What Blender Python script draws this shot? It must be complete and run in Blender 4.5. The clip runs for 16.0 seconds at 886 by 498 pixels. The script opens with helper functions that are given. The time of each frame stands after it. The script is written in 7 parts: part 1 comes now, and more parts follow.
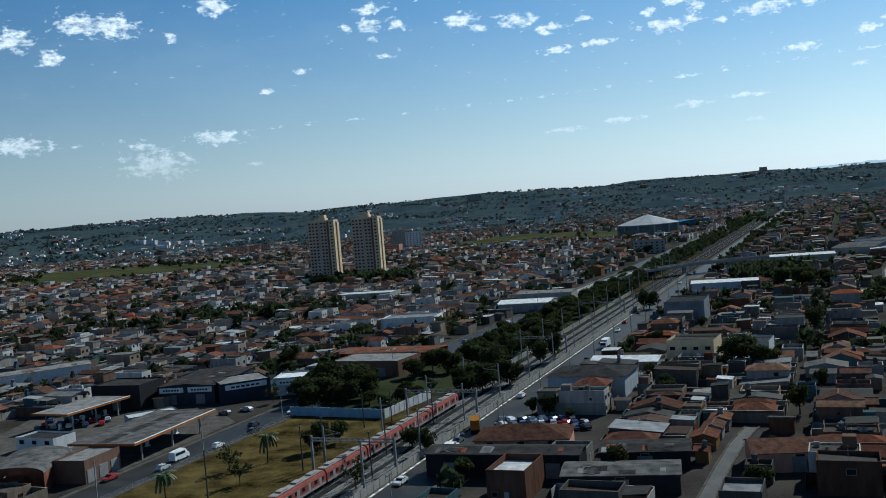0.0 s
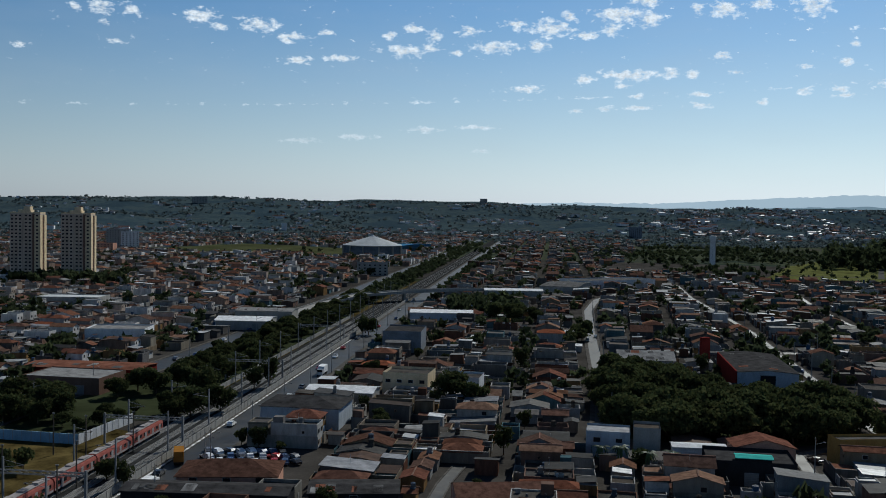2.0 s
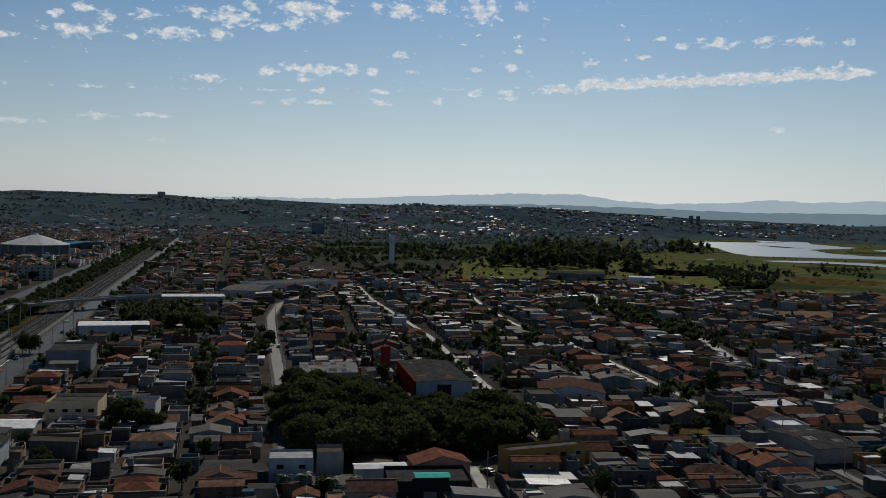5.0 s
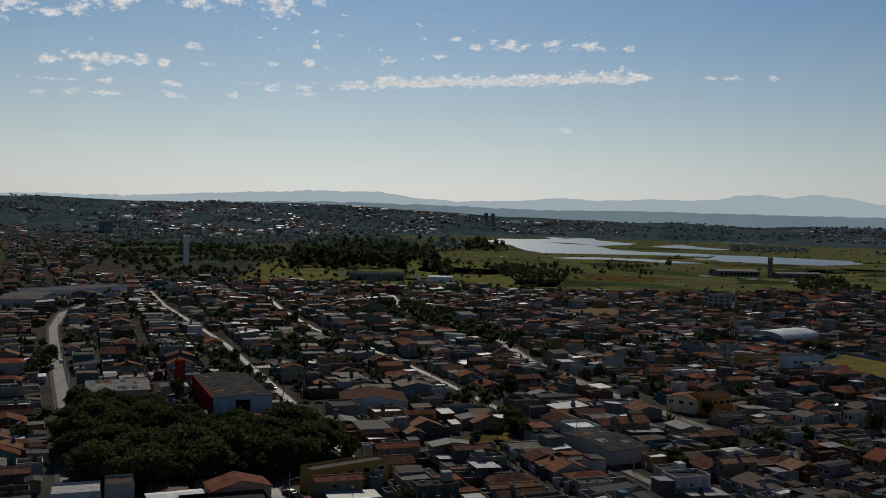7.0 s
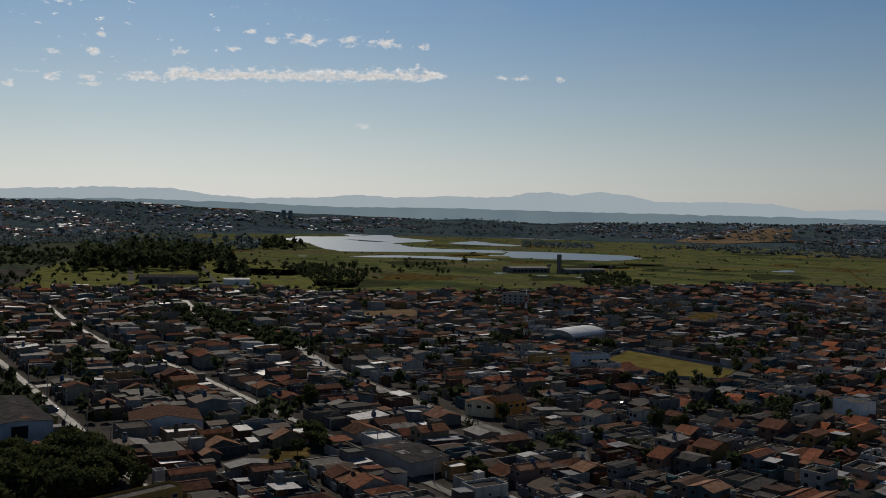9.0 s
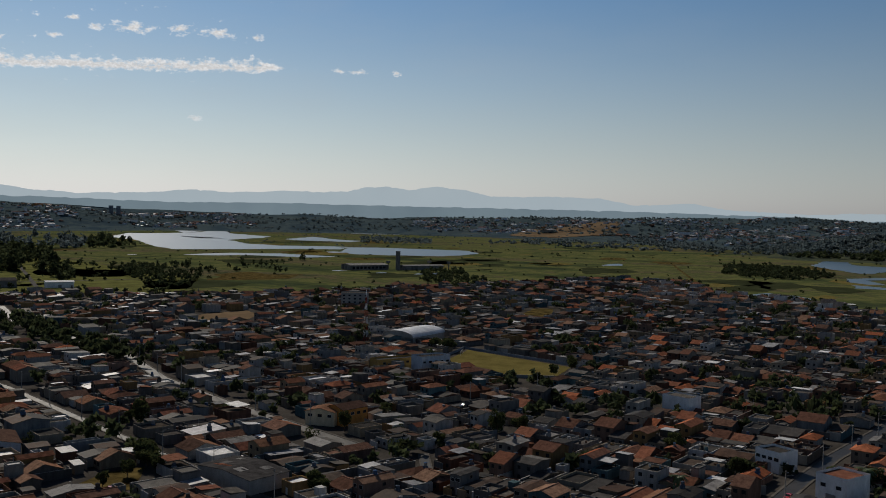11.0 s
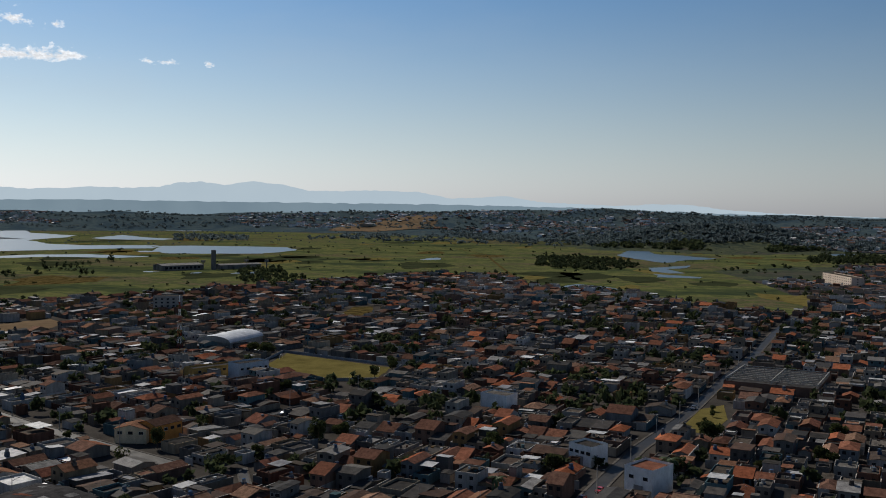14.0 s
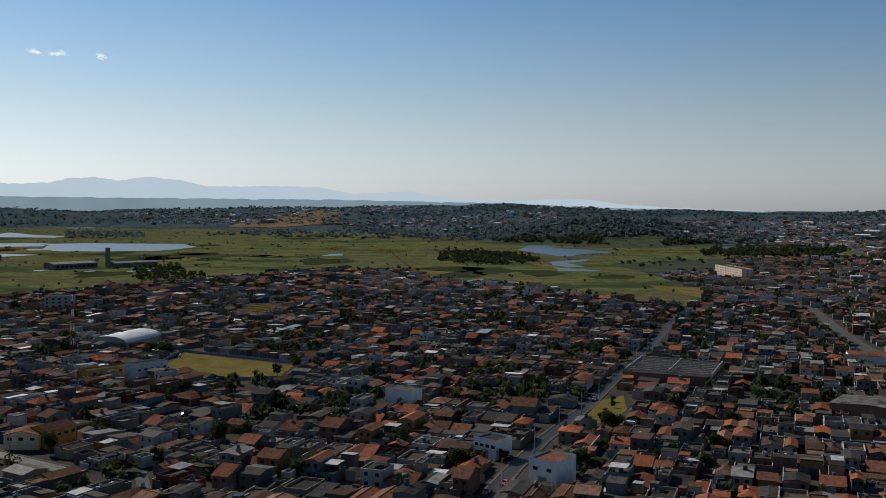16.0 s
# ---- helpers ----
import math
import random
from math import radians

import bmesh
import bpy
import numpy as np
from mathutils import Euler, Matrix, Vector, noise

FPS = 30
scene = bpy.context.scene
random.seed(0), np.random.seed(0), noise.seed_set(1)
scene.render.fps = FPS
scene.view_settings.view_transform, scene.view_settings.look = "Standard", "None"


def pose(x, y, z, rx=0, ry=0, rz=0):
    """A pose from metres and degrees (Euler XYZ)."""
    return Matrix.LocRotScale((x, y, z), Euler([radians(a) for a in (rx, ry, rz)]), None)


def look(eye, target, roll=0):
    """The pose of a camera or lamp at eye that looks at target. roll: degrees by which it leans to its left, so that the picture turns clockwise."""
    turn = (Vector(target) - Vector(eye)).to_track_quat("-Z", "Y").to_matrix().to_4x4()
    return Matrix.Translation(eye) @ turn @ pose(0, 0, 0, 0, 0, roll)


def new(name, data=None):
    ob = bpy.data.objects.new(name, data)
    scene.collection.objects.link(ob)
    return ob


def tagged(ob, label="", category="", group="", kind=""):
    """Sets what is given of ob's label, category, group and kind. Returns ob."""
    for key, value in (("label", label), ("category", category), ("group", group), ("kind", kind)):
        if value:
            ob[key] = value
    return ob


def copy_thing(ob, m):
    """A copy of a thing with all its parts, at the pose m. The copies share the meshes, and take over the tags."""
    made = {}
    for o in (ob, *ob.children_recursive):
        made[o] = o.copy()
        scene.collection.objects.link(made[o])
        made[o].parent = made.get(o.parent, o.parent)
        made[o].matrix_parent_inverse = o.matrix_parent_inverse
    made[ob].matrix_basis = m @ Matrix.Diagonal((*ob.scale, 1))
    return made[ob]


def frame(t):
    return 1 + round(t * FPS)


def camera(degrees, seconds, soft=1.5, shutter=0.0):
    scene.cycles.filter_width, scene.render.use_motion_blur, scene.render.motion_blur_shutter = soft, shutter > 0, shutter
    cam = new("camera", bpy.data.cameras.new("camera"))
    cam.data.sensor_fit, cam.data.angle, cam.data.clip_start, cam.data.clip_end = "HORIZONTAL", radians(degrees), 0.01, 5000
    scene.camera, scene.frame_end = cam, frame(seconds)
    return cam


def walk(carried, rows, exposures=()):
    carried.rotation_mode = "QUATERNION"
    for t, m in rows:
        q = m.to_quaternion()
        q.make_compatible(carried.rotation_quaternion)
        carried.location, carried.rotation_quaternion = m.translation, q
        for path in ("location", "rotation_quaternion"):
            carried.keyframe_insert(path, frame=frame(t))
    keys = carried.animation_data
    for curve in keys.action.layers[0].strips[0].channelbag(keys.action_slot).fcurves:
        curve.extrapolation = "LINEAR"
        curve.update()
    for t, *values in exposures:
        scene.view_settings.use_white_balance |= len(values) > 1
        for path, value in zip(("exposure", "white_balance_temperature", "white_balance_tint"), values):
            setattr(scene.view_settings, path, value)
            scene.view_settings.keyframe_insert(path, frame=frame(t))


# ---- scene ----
cam = camera(49.19, 16.0, soft=0.95)
# seconds, x, y, z, pitch, lean, yaw
PATH = [
    (0.00, -0.00, 0.01, 58.00, -2.38, -4.66, 0.14),
    (0.10, 0.03, 0.43, 58.13, -2.36, -1.60, -0.35),
    (0.20, 0.07, 0.84, 58.26, -2.33, -0.10, -0.70),
    (0.30, 0.10, 1.26, 58.39, -2.30, 0.25, -1.35),
    (0.40, 0.14, 1.68, 58.52, -2.27, 0.33, -2.30),
    (0.50, 0.17, 2.09, 58.65, -2.25, 0.36, -3.10),
    (1.00, 0.21, 3.55, 59.73, -2.22, 0.62, -7.26),
    (1.50, 0.10, 4.84, 60.99, -2.19, 0.84, -12.02),
    (2.00, 0.18, 5.65, 62.32, -2.20, 0.97, -16.10),
    (2.50, 0.40, 6.00, 63.68, -2.20, 1.08, -19.46),
    (3.00, 0.62, 6.39, 64.97, -2.19, 1.19, -22.54),
    (3.50, 0.88, 7.10, 66.29, -2.20, 1.22, -25.64),
    (4.00, 1.23, 7.99, 67.54, -2.22, 1.30, -28.77),
    (6.50, 4.01, 13.23, 73.56, -2.15, 1.61, -43.51),
    (7.00, 4.71, 14.10, 74.66, -2.13, 1.54, -46.57),
    (7.50, 5.32, 14.76, 75.90, -2.11, 1.59, -49.58),
    (8.00, 5.98, 15.40, 77.18, -2.08, 1.55, -52.47),
    (8.50, 6.83, 15.93, 78.50, -2.10, 1.47, -55.39),
    (9.00, 7.71, 16.71, 79.76, -2.08, 1.41, -58.46),
    (11.50, 13.37, 20.38, 84.95, -2.27, 1.17, -70.16),
    (12.00, 14.17, 20.50, 86.01, -2.30, 1.05, -72.32),
    (12.50, 14.75, 20.12, 86.78, -2.31, 0.93, -74.14),
    (13.00, 14.94, 19.97, 87.51, -2.37, 0.80, -75.53),
    (13.50, 15.20, 19.93, 87.99, -2.42, 0.72, -77.07),
    (14.00, 15.24, 20.10, 88.36, -2.46, 0.61, -78.68),
    (14.50, 15.31, 20.31, 88.49, -2.49, 0.58, -80.15),
    (15.00, 15.43, 20.31, 88.50, -2.56, 0.48, -81.45),
    (15.50, 15.79, 20.37, 88.49, -2.62, 0.39, -83.14),
    (16.00, 16.25, 20.76, 88.44, -2.69, 0.41, -84.46),
]


def eye_pose(x, y, z, pitch, lean, yaw):
    return Matrix.Translation((x, y, z)) @ Euler((0, 0, radians(yaw))).to_matrix().to_4x4() @ Euler((radians(90 + pitch), 0, 0)).to_matrix().to_4x4() @ Euler((0, 0, radians(lean))).to_matrix().to_4x4()


walk(cam, [(r[0], eye_pose(*r[1:])) for r in PATH], [(0.0, 0.0, 5300, -2), (1.5, -0.2, 5500, 2), (3.5, -0.42, 5900, 6), (7.0, -0.56, 6400, 9), (9.0, -0.56, 6500, 10), (12.5, -0.28, 6300, 10), (16.0, 0.0, 6100, 9)])

# ---- sky and sun ----
SUN_AZ, SUN_EL = 41.0, 36.0
world = bpy.data.worlds.new("sky")
scene.world = world
world.use_nodes = True


class Nodes:
    """Short hand for node trees."""

    def __init__(self, tree):
        self.tree = tree
        tree.nodes.clear()

    def add(self, kind):
        return self.tree.nodes.new(kind)

    def link(self, a, b):
        self.tree.links.new(a, b)

    def value(self, socket, v):
        if isinstance(v, bpy.types.NodeSocket):
            self.link(v, socket)
        else:
            socket.default_value = v

    def math(self, op, a, b=0.0, c=0.0, clamp=False):
        n = self.add("ShaderNodeMath")
        n.operation, n.use_clamp = op, clamp
        for s, v in zip(n.inputs, (a, b, c)):
            self.value(s, v)
        return n.outputs[0]

    def mix(self, fac, a, b, blend="MIX"):
        n = self.add("ShaderNodeMix")
        n.data_type, n.blend_type = "RGBA", blend
        for s, v in zip((n.inputs[0], n.inputs[6], n.inputs[7]), (fac, a, b)):
            if isinstance(v, tuple) and len(v) == 3:
                v = (*v, 1.0)
            self.value(s, v)
        return n.outputs[2]

    def noise(self, vector, scale, detail=3.0, rough=0.55, dims="3D"):
        n = self.add("ShaderNodeTexNoise")
        n.noise_dimensions = dims
        if vector is not None:
            self.link(vector, n.inputs["Vector"])
        n.inputs["Scale"].default_value = scale
        n.inputs["Detail"].default_value = detail
        n.inputs["Roughness"].default_value = rough
        return n.outputs["Fac"]

    def ramp(self, fac, stops, interp="LINEAR"):
        n = self.add("ShaderNodeValToRGB")
        n.color_ramp.interpolation = interp
        els = n.color_ramp.elements
        while len(els) < len(stops):
            els.new(0.5)
        for e, (p, c) in zip(els, stops):
            e.position = p
            e.color = (*c, 1.0) if len(c) == 3 else c
        self.link(fac, n.inputs[0])
        return n.outputs[0]

    def range(self, v, a, b, c=0.0, d=1.0):
        n = self.add("ShaderNodeMapRange")
        self.value(n.inputs[0], v)
        for s, x in zip(n.inputs[1:5], (a, b, c, d)):
            s.default_value = x
        return n.outputs[0]


# clouds: heading, height, half width, half height in degrees
CLOUDS_WEST = [(-17.8, 11.4, 1.3, 0.6), (-19.8, 11.6, 1.1, 0.5), (-23.0, 10.8, 0.9, 0.6), (-12.2, 12.4, 1.0, 0.5), (-21.2, 9.8, 0.6, 0.4), (-23.3, 5.2, 1.5, 0.45), (-14.8, 10.8, 0.33, 0.26), (-3.4, 10.9, 0.65, 0.42),
               (-4.8, 10.8, 0.39, 0.23), (-3.4, 11.8, 0.78, 0.29), (-1.8, 10.9, 0.52, 0.29), (-3.2, 10.1, 0.33, 0.13), (-2.6, 9.1, 0.46, 0.13), (1.9, 10.8, 0.98, 0.39), (3.0, 10.3, 0.39, 0.26), (5.2, 10.5, 1.1, 0.36),
               (6.8, 9.7, 0.46, 0.16), (-7.5, 8.6, 0.42, 0.16), (-9.6, 7.5, 0.42, 0.16), (-12.6, 5.1, 1.3, 0.39), (-16.9, 4.8, 0.58, 0.26), (-16.1, 3.8, 1.79, 0.72), (-10.6, 3.5, 0.46, 0.13)]
CLOUDS_NORTH = [(7.5, 8.6, 0.84, 0.2), (9.9, 8.8, 0.91, 0.2), (7.0, 9.9, 1.1, 0.2), (9.1, 10.2, 0.55, 0.16), (12.8, 10.2, 0.39, 0.26), (14.2, 10.6, 0.55, 0.26), (13.7, 9.3, 1.24, 0.33), (15.2, 9.5, 0.65, 0.2),
                (15.4, 10.2, 0.39, 0.29), (17.4, 10.5, 0.65, 0.26), (16.7, 9.3, 0.33, 0.2), (18.9, 9.6, 1.24, 0.33), (20.1, 10.9, 0.72, 0.26), (22.3, 10.7, 1.3, 0.46), (21.4, 9.7, 0.72, 0.33), (24.2, 10.3, 0.78, 0.26),
                (23.2, 11.3, 0.39, 0.33), (25.7, 10.6, 0.46, 0.39), (26.1, 11.4, 1.43, 0.46), (27.8, 11.1, 0.72, 0.46), (27.6, 12.1, 0.84, 0.26), (20.8, 7.2, 0.98, 0.2), (24.1, 7.8, 0.52, 0.29), (26.7, 8.0, 1.76, 0.33)]
CLOUDS_ROWS = [(26.4, 7.4, 0.46, 0.13), (23.8, 6.0, 0.46, 0.13), (25.5, 6.1, 0.58, 0.16), (27.3, 6.2, 0.78, 0.16), (14.9, 4.8, 0.98, 0.16), (10.9, 4.3, 1.07, 0.16), (7.8, 4.0, 1.04, 0.16), (18.0, 5.0, 1.04, 0.13),
               (18.3, 3.6, 0.52, 0.12), (27.2, 6.8, 0.46, 0.13), (30.8, 6.9, 0.72, 0.13), (30.8, 6.3, 0.72, 0.16), (34.1, 6.4, 0.42, 0.16), (36.3, 7.0, 0.39, 0.2), (38.2, 7.0, 0.46, 0.16), (38.3, 6.7, 0.91, 0.12),
               (41.2, 7.3, 1.36, 0.23), (53.5, 5.0, 0.33, 0.16)]
CLOUDS_EAST = [(30.5, 11.6, 0.39, 0.29), (32.0, 11.6, 0.91, 0.46), (33.9, 11.8, 0.65, 0.36), (36.7, 11.6, 0.91, 0.65), (39.0, 11.9, 0.46, 0.23), (31.9, 9.0, 0.52, 0.2), (29.1, 8.1, 0.72, 0.26), (30.3, 8.0, 0.42, 0.23),
               (32.7, 8.1, 0.46, 0.13), (36.3, 8.3, 0.33, 0.13), (38.4, 8.5, 0.33, 0.23), (38.9, 9.4, 0.29, 0.16), (43.0, 8.8, 0.55, 0.16), (46.0, 9.1, 0.36, 0.13), (47.0, 10.1, 0.39, 0.13), (48.2, 9.7, 0.36, 0.16),
               (50.1, 9.8, 1.1, 0.26), (52.8, 9.9, 0.65, 0.26), (54.8, 9.8, 0.84, 0.26), (56.9, 9.7, 0.42, 0.16), (61.8, 8.0, 0.39, 0.13), (62.8, 8.0, 0.58, 0.12), (65.1, 8.0, 0.29, 0.16)]
CLOUD_BANKS = CLOUDS_WEST + CLOUDS_NORTH + CLOUDS_ROWS + CLOUDS_EAST


def make_sky():
    n = Nodes(world.node_tree)
    out = n.add("ShaderNodeOutputWorld")
    bg = n.add("ShaderNodeBackground")
    sky = n.add("ShaderNodeTexSky")
    sky.sky_type, sky.sun_disc = "NISHITA", False
    sky.sun_elevation, sky.sun_rotation = radians(SUN_EL), radians(SUN_AZ)
    sky.altitude, sky.air_density, sky.dust_density, sky.ozone_density = 700, 1.0, SKY_DUST, 1.6
    bg.inputs[1].default_value = SKY_STRENGTH
    gam = n.add("ShaderNodeGamma")
    gam.inputs[1].default_value = SKY_DEPTH
    n.link(n.mix(1.0, sky.outputs[0], (1 / 8, 1 / 8, 1 / 8), "MULTIPLY"), gam.inputs[0])
    deep = n.mix(1.0, gam.outputs[0], (7.7, 8.2, 7.9), "MULTIPLY")
    # clouds lie on a level sheet far above: heading and height of each look direction
    geo = n.add("ShaderNodeTexCoord")
    sep = n.add("ShaderNodeSeparateXYZ")
    n.link(geo.outputs["Generated"], sep.inputs[0])
    x, y, z = sep.outputs
    az = n.math("MULTIPLY", n.math("ARCTAN2", x, y), 180 / math.pi)
    el = n.math("MULTIPLY", n.math("ARCSINE", z), 180 / math.pi)
    flat = n.add("ShaderNodeCombineXYZ")
    n.link(az, flat.inputs[0])
    n.link(el, flat.inputs[1])
    comb2 = n.add("ShaderNodeCombineXYZ")
    n.link(n.math("MULTIPLY", az, 0.07), comb2.inputs[0])
    n.link(n.math("MULTIPLY", el, 0.22), comb2.inputs[1])

    def vec(op, a, b):
        v = n.add("ShaderNodeVectorMath")
        v.operation = op
        n.link(a, v.inputs[0])
        v.inputs[1].default_value = b
        return v.outputs["Value" if op == "LENGTH" else 0]

    # every cloud is a flat bank; the distance to the nearest one, in its own half sizes
    near = None
    for ca, ce, ha, he in CLOUD_BANKS:
        away = n.math("MULTIPLY", vec("LENGTH", vec("MULTIPLY", vec("SUBTRACT", flat.outputs[0], (ca, ce, 0)), (1 / ha, 1 / he, 0)), (0, 0, 0)), 1.0)
        near = away if near is None else n.math("MINIMUM", near, away)
    # the long low bank, rising slightly, and its broken tail
    rise = n.math("ADD", 7.32, n.math("MULTIPLY", n.math("SUBTRACT", az, 40.0), 0.038))
    lump = n.noise(vec("MULTIPLY", flat.outputs[0], (0.8, 0.0, 0.0)), 1.0, 4.0, 0.6)
    up = n.math("DIVIDE", n.math("SUBTRACT", el, rise), n.range(lump, 0.35, 0.68, 0.2, 0.6))
    down = n.math("DIVIDE", n.math("SUBTRACT", rise, el), 0.2)
    ends = n.range(az, 57.5, 61.5, 0.0, 3.0)
    long_bank = n.math("ADD", n.math("MAXIMUM", up, down), n.math("ADD", ends, n.range(az, 41.5, 42.8, 1.2, -0.1)))
    near = n.math("MINIMUM", near, n.math("ADD", long_bank, n.range(az, 59.0, 66.5, 0.0, 0.6)))
    puff = n.noise(vec("MULTIPLY", flat.outputs[0], (1.7, 2.9, 0.0)), 1.0, 5.0, 0.62)
    fine = n.noise(vec("MULTIPLY", flat.outputs[0], (5.0, 8.0, 0.0)), 1.0, 3.0, 0.6)
    ragged = n.math("ADD", n.math("MULTIPLY", n.math("SUBTRACT", puff, 0.5), 4.4), n.math("MULTIPLY", n.math("SUBTRACT", fine, 0.5), 0.8))
    mask = n.range(n.math("SUBTRACT", n.math("ADD", 1.05, ragged), near), -0.05, 0.85)
    # stray wisps between the banks
    field = n.math("MULTIPLY", n.range(el, 6.0, 9.5), n.math("MULTIPLY", n.range(az, 44.0, 60.0, 1.0, 0.0), n.range(az, -9.0, 10.0, 0.4, 1.0)))
    wisp = n.math("MULTIPLY", n.range(n.noise(vec("MULTIPLY", flat.outputs[0], (1.3, 2.6, 0.0)), 1.0, 5.0, 0.68), 0.635, 0.70), field)
    mask = n.math("MAXIMUM", mask, n.math("MULTIPLY", wisp, 0.75))
    mask = n.math("MULTIPLY", mask, n.range(el, 3.0, 6.6, 0.26, 0.97))
    # faint veil
    veil = n.math("MULTIPLY", n.range(n.noise(comb2.outputs[0], 1.7, 3.0, 0.6), 0.45, 0.75), n.math("MULTIPLY", n.range(az, 60.0, 90.0, 0.10, 0.02), n.range(el, 0.0, 6.0)))
    # thin ground haze takes the colour out of the lowest sky
    grey = n.add("ShaderNodeRGBToBW")
    n.link(deep, grey.inputs[0])
    pale = n.add("ShaderNodeCombineColor")
    dim = n.math("MULTIPLY", grey.outputs[0], n.range(el, 0.5, 8.0, 0.74, 0.97))
    for s, k in zip(pale.inputs[:3], (0.99, 0.99, 1.05)):
        n.link(n.math("MULTIPLY", dim, k), s)
    deep = n.mix(n.range(el, 0.0, 13.0, 0.88, 0.0), deep, pale.outputs[0])
    col = n.mix(veil, deep, (7.0, 7.3, 7.6))
    body = n.mix(n.range(n.math("SUBTRACT", fine, n.math("MULTIPLY", near, 0.2)), 0.2, 0.55), (*CLOUD, 1.0), (CLOUD[0] * 0.72, CLOUD[1] * 0.71, CLOUD[2] * 0.7, 1.0))
    col = n.mix(mask, col, body)
    n.link(col, bg.inputs[0])
    n.link(bg.outputs[0], out.inputs[0])


SKY_STRENGTH, SKY_DUST, SKY_DEPTH, CLOUD = 0.078, 0.35, 1.4, (14.5, 14.5, 14.5)
make_sky()
sun = new("sun", bpy.data.lights.new("sun", "SUN"))
sun.data.energy, sun.data.angle, sun.data.color = 5.0, radians(0.55), (1.0, 0.9, 0.76)
sun_way = Vector((math.sin(radians(SUN_AZ)) * math.cos(radians(SUN_EL)), math.cos(radians(SUN_AZ)) * math.cos(radians(SUN_EL)), math.sin(radians(SUN_EL))))
sun.matrix_basis = look(sun_way * 500, (0, 0, 0))


# ---- materials ----
MAT = {}


def material(name, colours, rough=0.8, metal=0.0, grain=4.0, amount=0.35, fine=40.0, bump=0.2, spread="object", spec=0.0, streak=None):
    """A weathered surface. colours: one, or several out of which each thing or island takes one at random. grain, fine: scales of
    stains and grain per metre; streak: stretch of the stains in z."""
    m = bpy.data.materials.new(name)
    m.use_nodes = True
    n = Nodes(m.node_tree)
    out = n.add("ShaderNodeOutputMaterial")
    b = n.add("ShaderNodeBsdfPrincipled")
    n.link(b.outputs[0], out.inputs[0])
    geo = n.add("ShaderNodeNewGeometry")
    pos = geo.outputs["Position"]
    if streak:
        mp = n.add("ShaderNodeMapping")
        mp.inputs["Scale"].default_value = streak
        n.link(pos, mp.inputs[0])
        pos2 = mp.outputs[0]
    else:
        pos2 = pos
    if len(colours) > 1:
        rnd = geo.outputs["Random Per Island"] if spread == "island" else n.add("ShaderNodeObjectInfo").outputs["Random"]
        k = len(colours)
        base = n.ramp(rnd, [(i / k, c) for i, c in enumerate(colours)], "CONSTANT")
        tone = n.range(n.math("FRACT", n.math("MULTIPLY", rnd, 37.7)), 0.0, 1.0, 0.72, 1.18)
    else:
        base, tone = (*colours[0], 1.0), 1.0
    stain = n.noise(pos2, grain, 4.0, 0.6)
    speck = n.noise(pos, fine, 2.0, 0.5)
    k = n.math("ADD", n.range(stain, 0.3, 0.7, 1 - amount, 1 + amount * 0.5), n.range(speck, 0.3, 0.7, -0.12, 0.12))
    k = n.math("MULTIPLY", k, tone)
    grey = n.add("ShaderNodeCombineColor")
    for s in grey.inputs[:3]:
        n.value(s, k)
    n.link(n.mix(1.0, base, grey.outputs[0], "MULTIPLY"), b.inputs["Base Color"])
    b.inputs["Metallic"].default_value = metal
    n.link(n.range(stain, 0.3, 0.7, max(0.05, rough - 0.12), min(1.0, rough + 0.1)), b.inputs["Roughness"])
    b.inputs["Specular IOR Level"].default_value = spec
    if bump:
        bp = n.add("ShaderNodeBump")
        bp.inputs["Strength"].default_value = bump
        bp.inputs["Distance"].default_value = 0.05
        n.link(n.math("ADD", stain, n.math("MULTIPLY", speck, 0.4)), bp.inputs["Height"])
        n.link(bp.outputs[0], b.inputs["Normal"])
    MAT[name] = m
    return m


WALLS = [(0.303, 0.291, 0.273), (0.194, 0.173, 0.146), (0.116, 0.064, 0.046), (0.218, 0.17, 0.116), (0.134, 0.127, 0.121), (0.376, 0.364, 0.346), (0.157, 0.13, 0.103), (0.103, 0.052, 0.036), (0.146, 0.157, 0.164), (0.23, 0.2, 0.157), (0.097, 0.091, 0.085), (0.218, 0.134, 0.061), (0.255, 0.243, 0.218), (0.073, 0.121, 0.134), (0.17, 0.109, 0.085), (0.339, 0.328, 0.309), (0.091, 0.085, 0.079)]
TILES = [(0.141, 0.064, 0.045), (0.16, 0.076, 0.05), (0.109, 0.059, 0.043), (0.177, 0.095, 0.061), (0.089, 0.055, 0.043), (0.13, 0.074, 0.055), (0.193, 0.118, 0.082)]
BRIGHT_TILES = [(0.248, 0.087, 0.047), (0.276, 0.099, 0.052), (0.196, 0.081, 0.05), (0.167, 0.074, 0.048), (0.14, 0.066, 0.043), (0.12, 0.062, 0.045)]
SHEETS = [(0.055, 0.051, 0.048), (0.08, 0.072, 0.066), (0.04, 0.037, 0.034), (0.098, 0.091, 0.082), (0.073, 0.055, 0.044), (0.052, 0.049, 0.047), (0.184, 0.178, 0.172), (0.073, 0.046, 0.034), (0.046, 0.043, 0.04)]
SLABS = [(0.068, 0.063, 0.06), (0.089, 0.081, 0.073), (0.052, 0.049, 0.046), (0.078, 0.066, 0.055)]
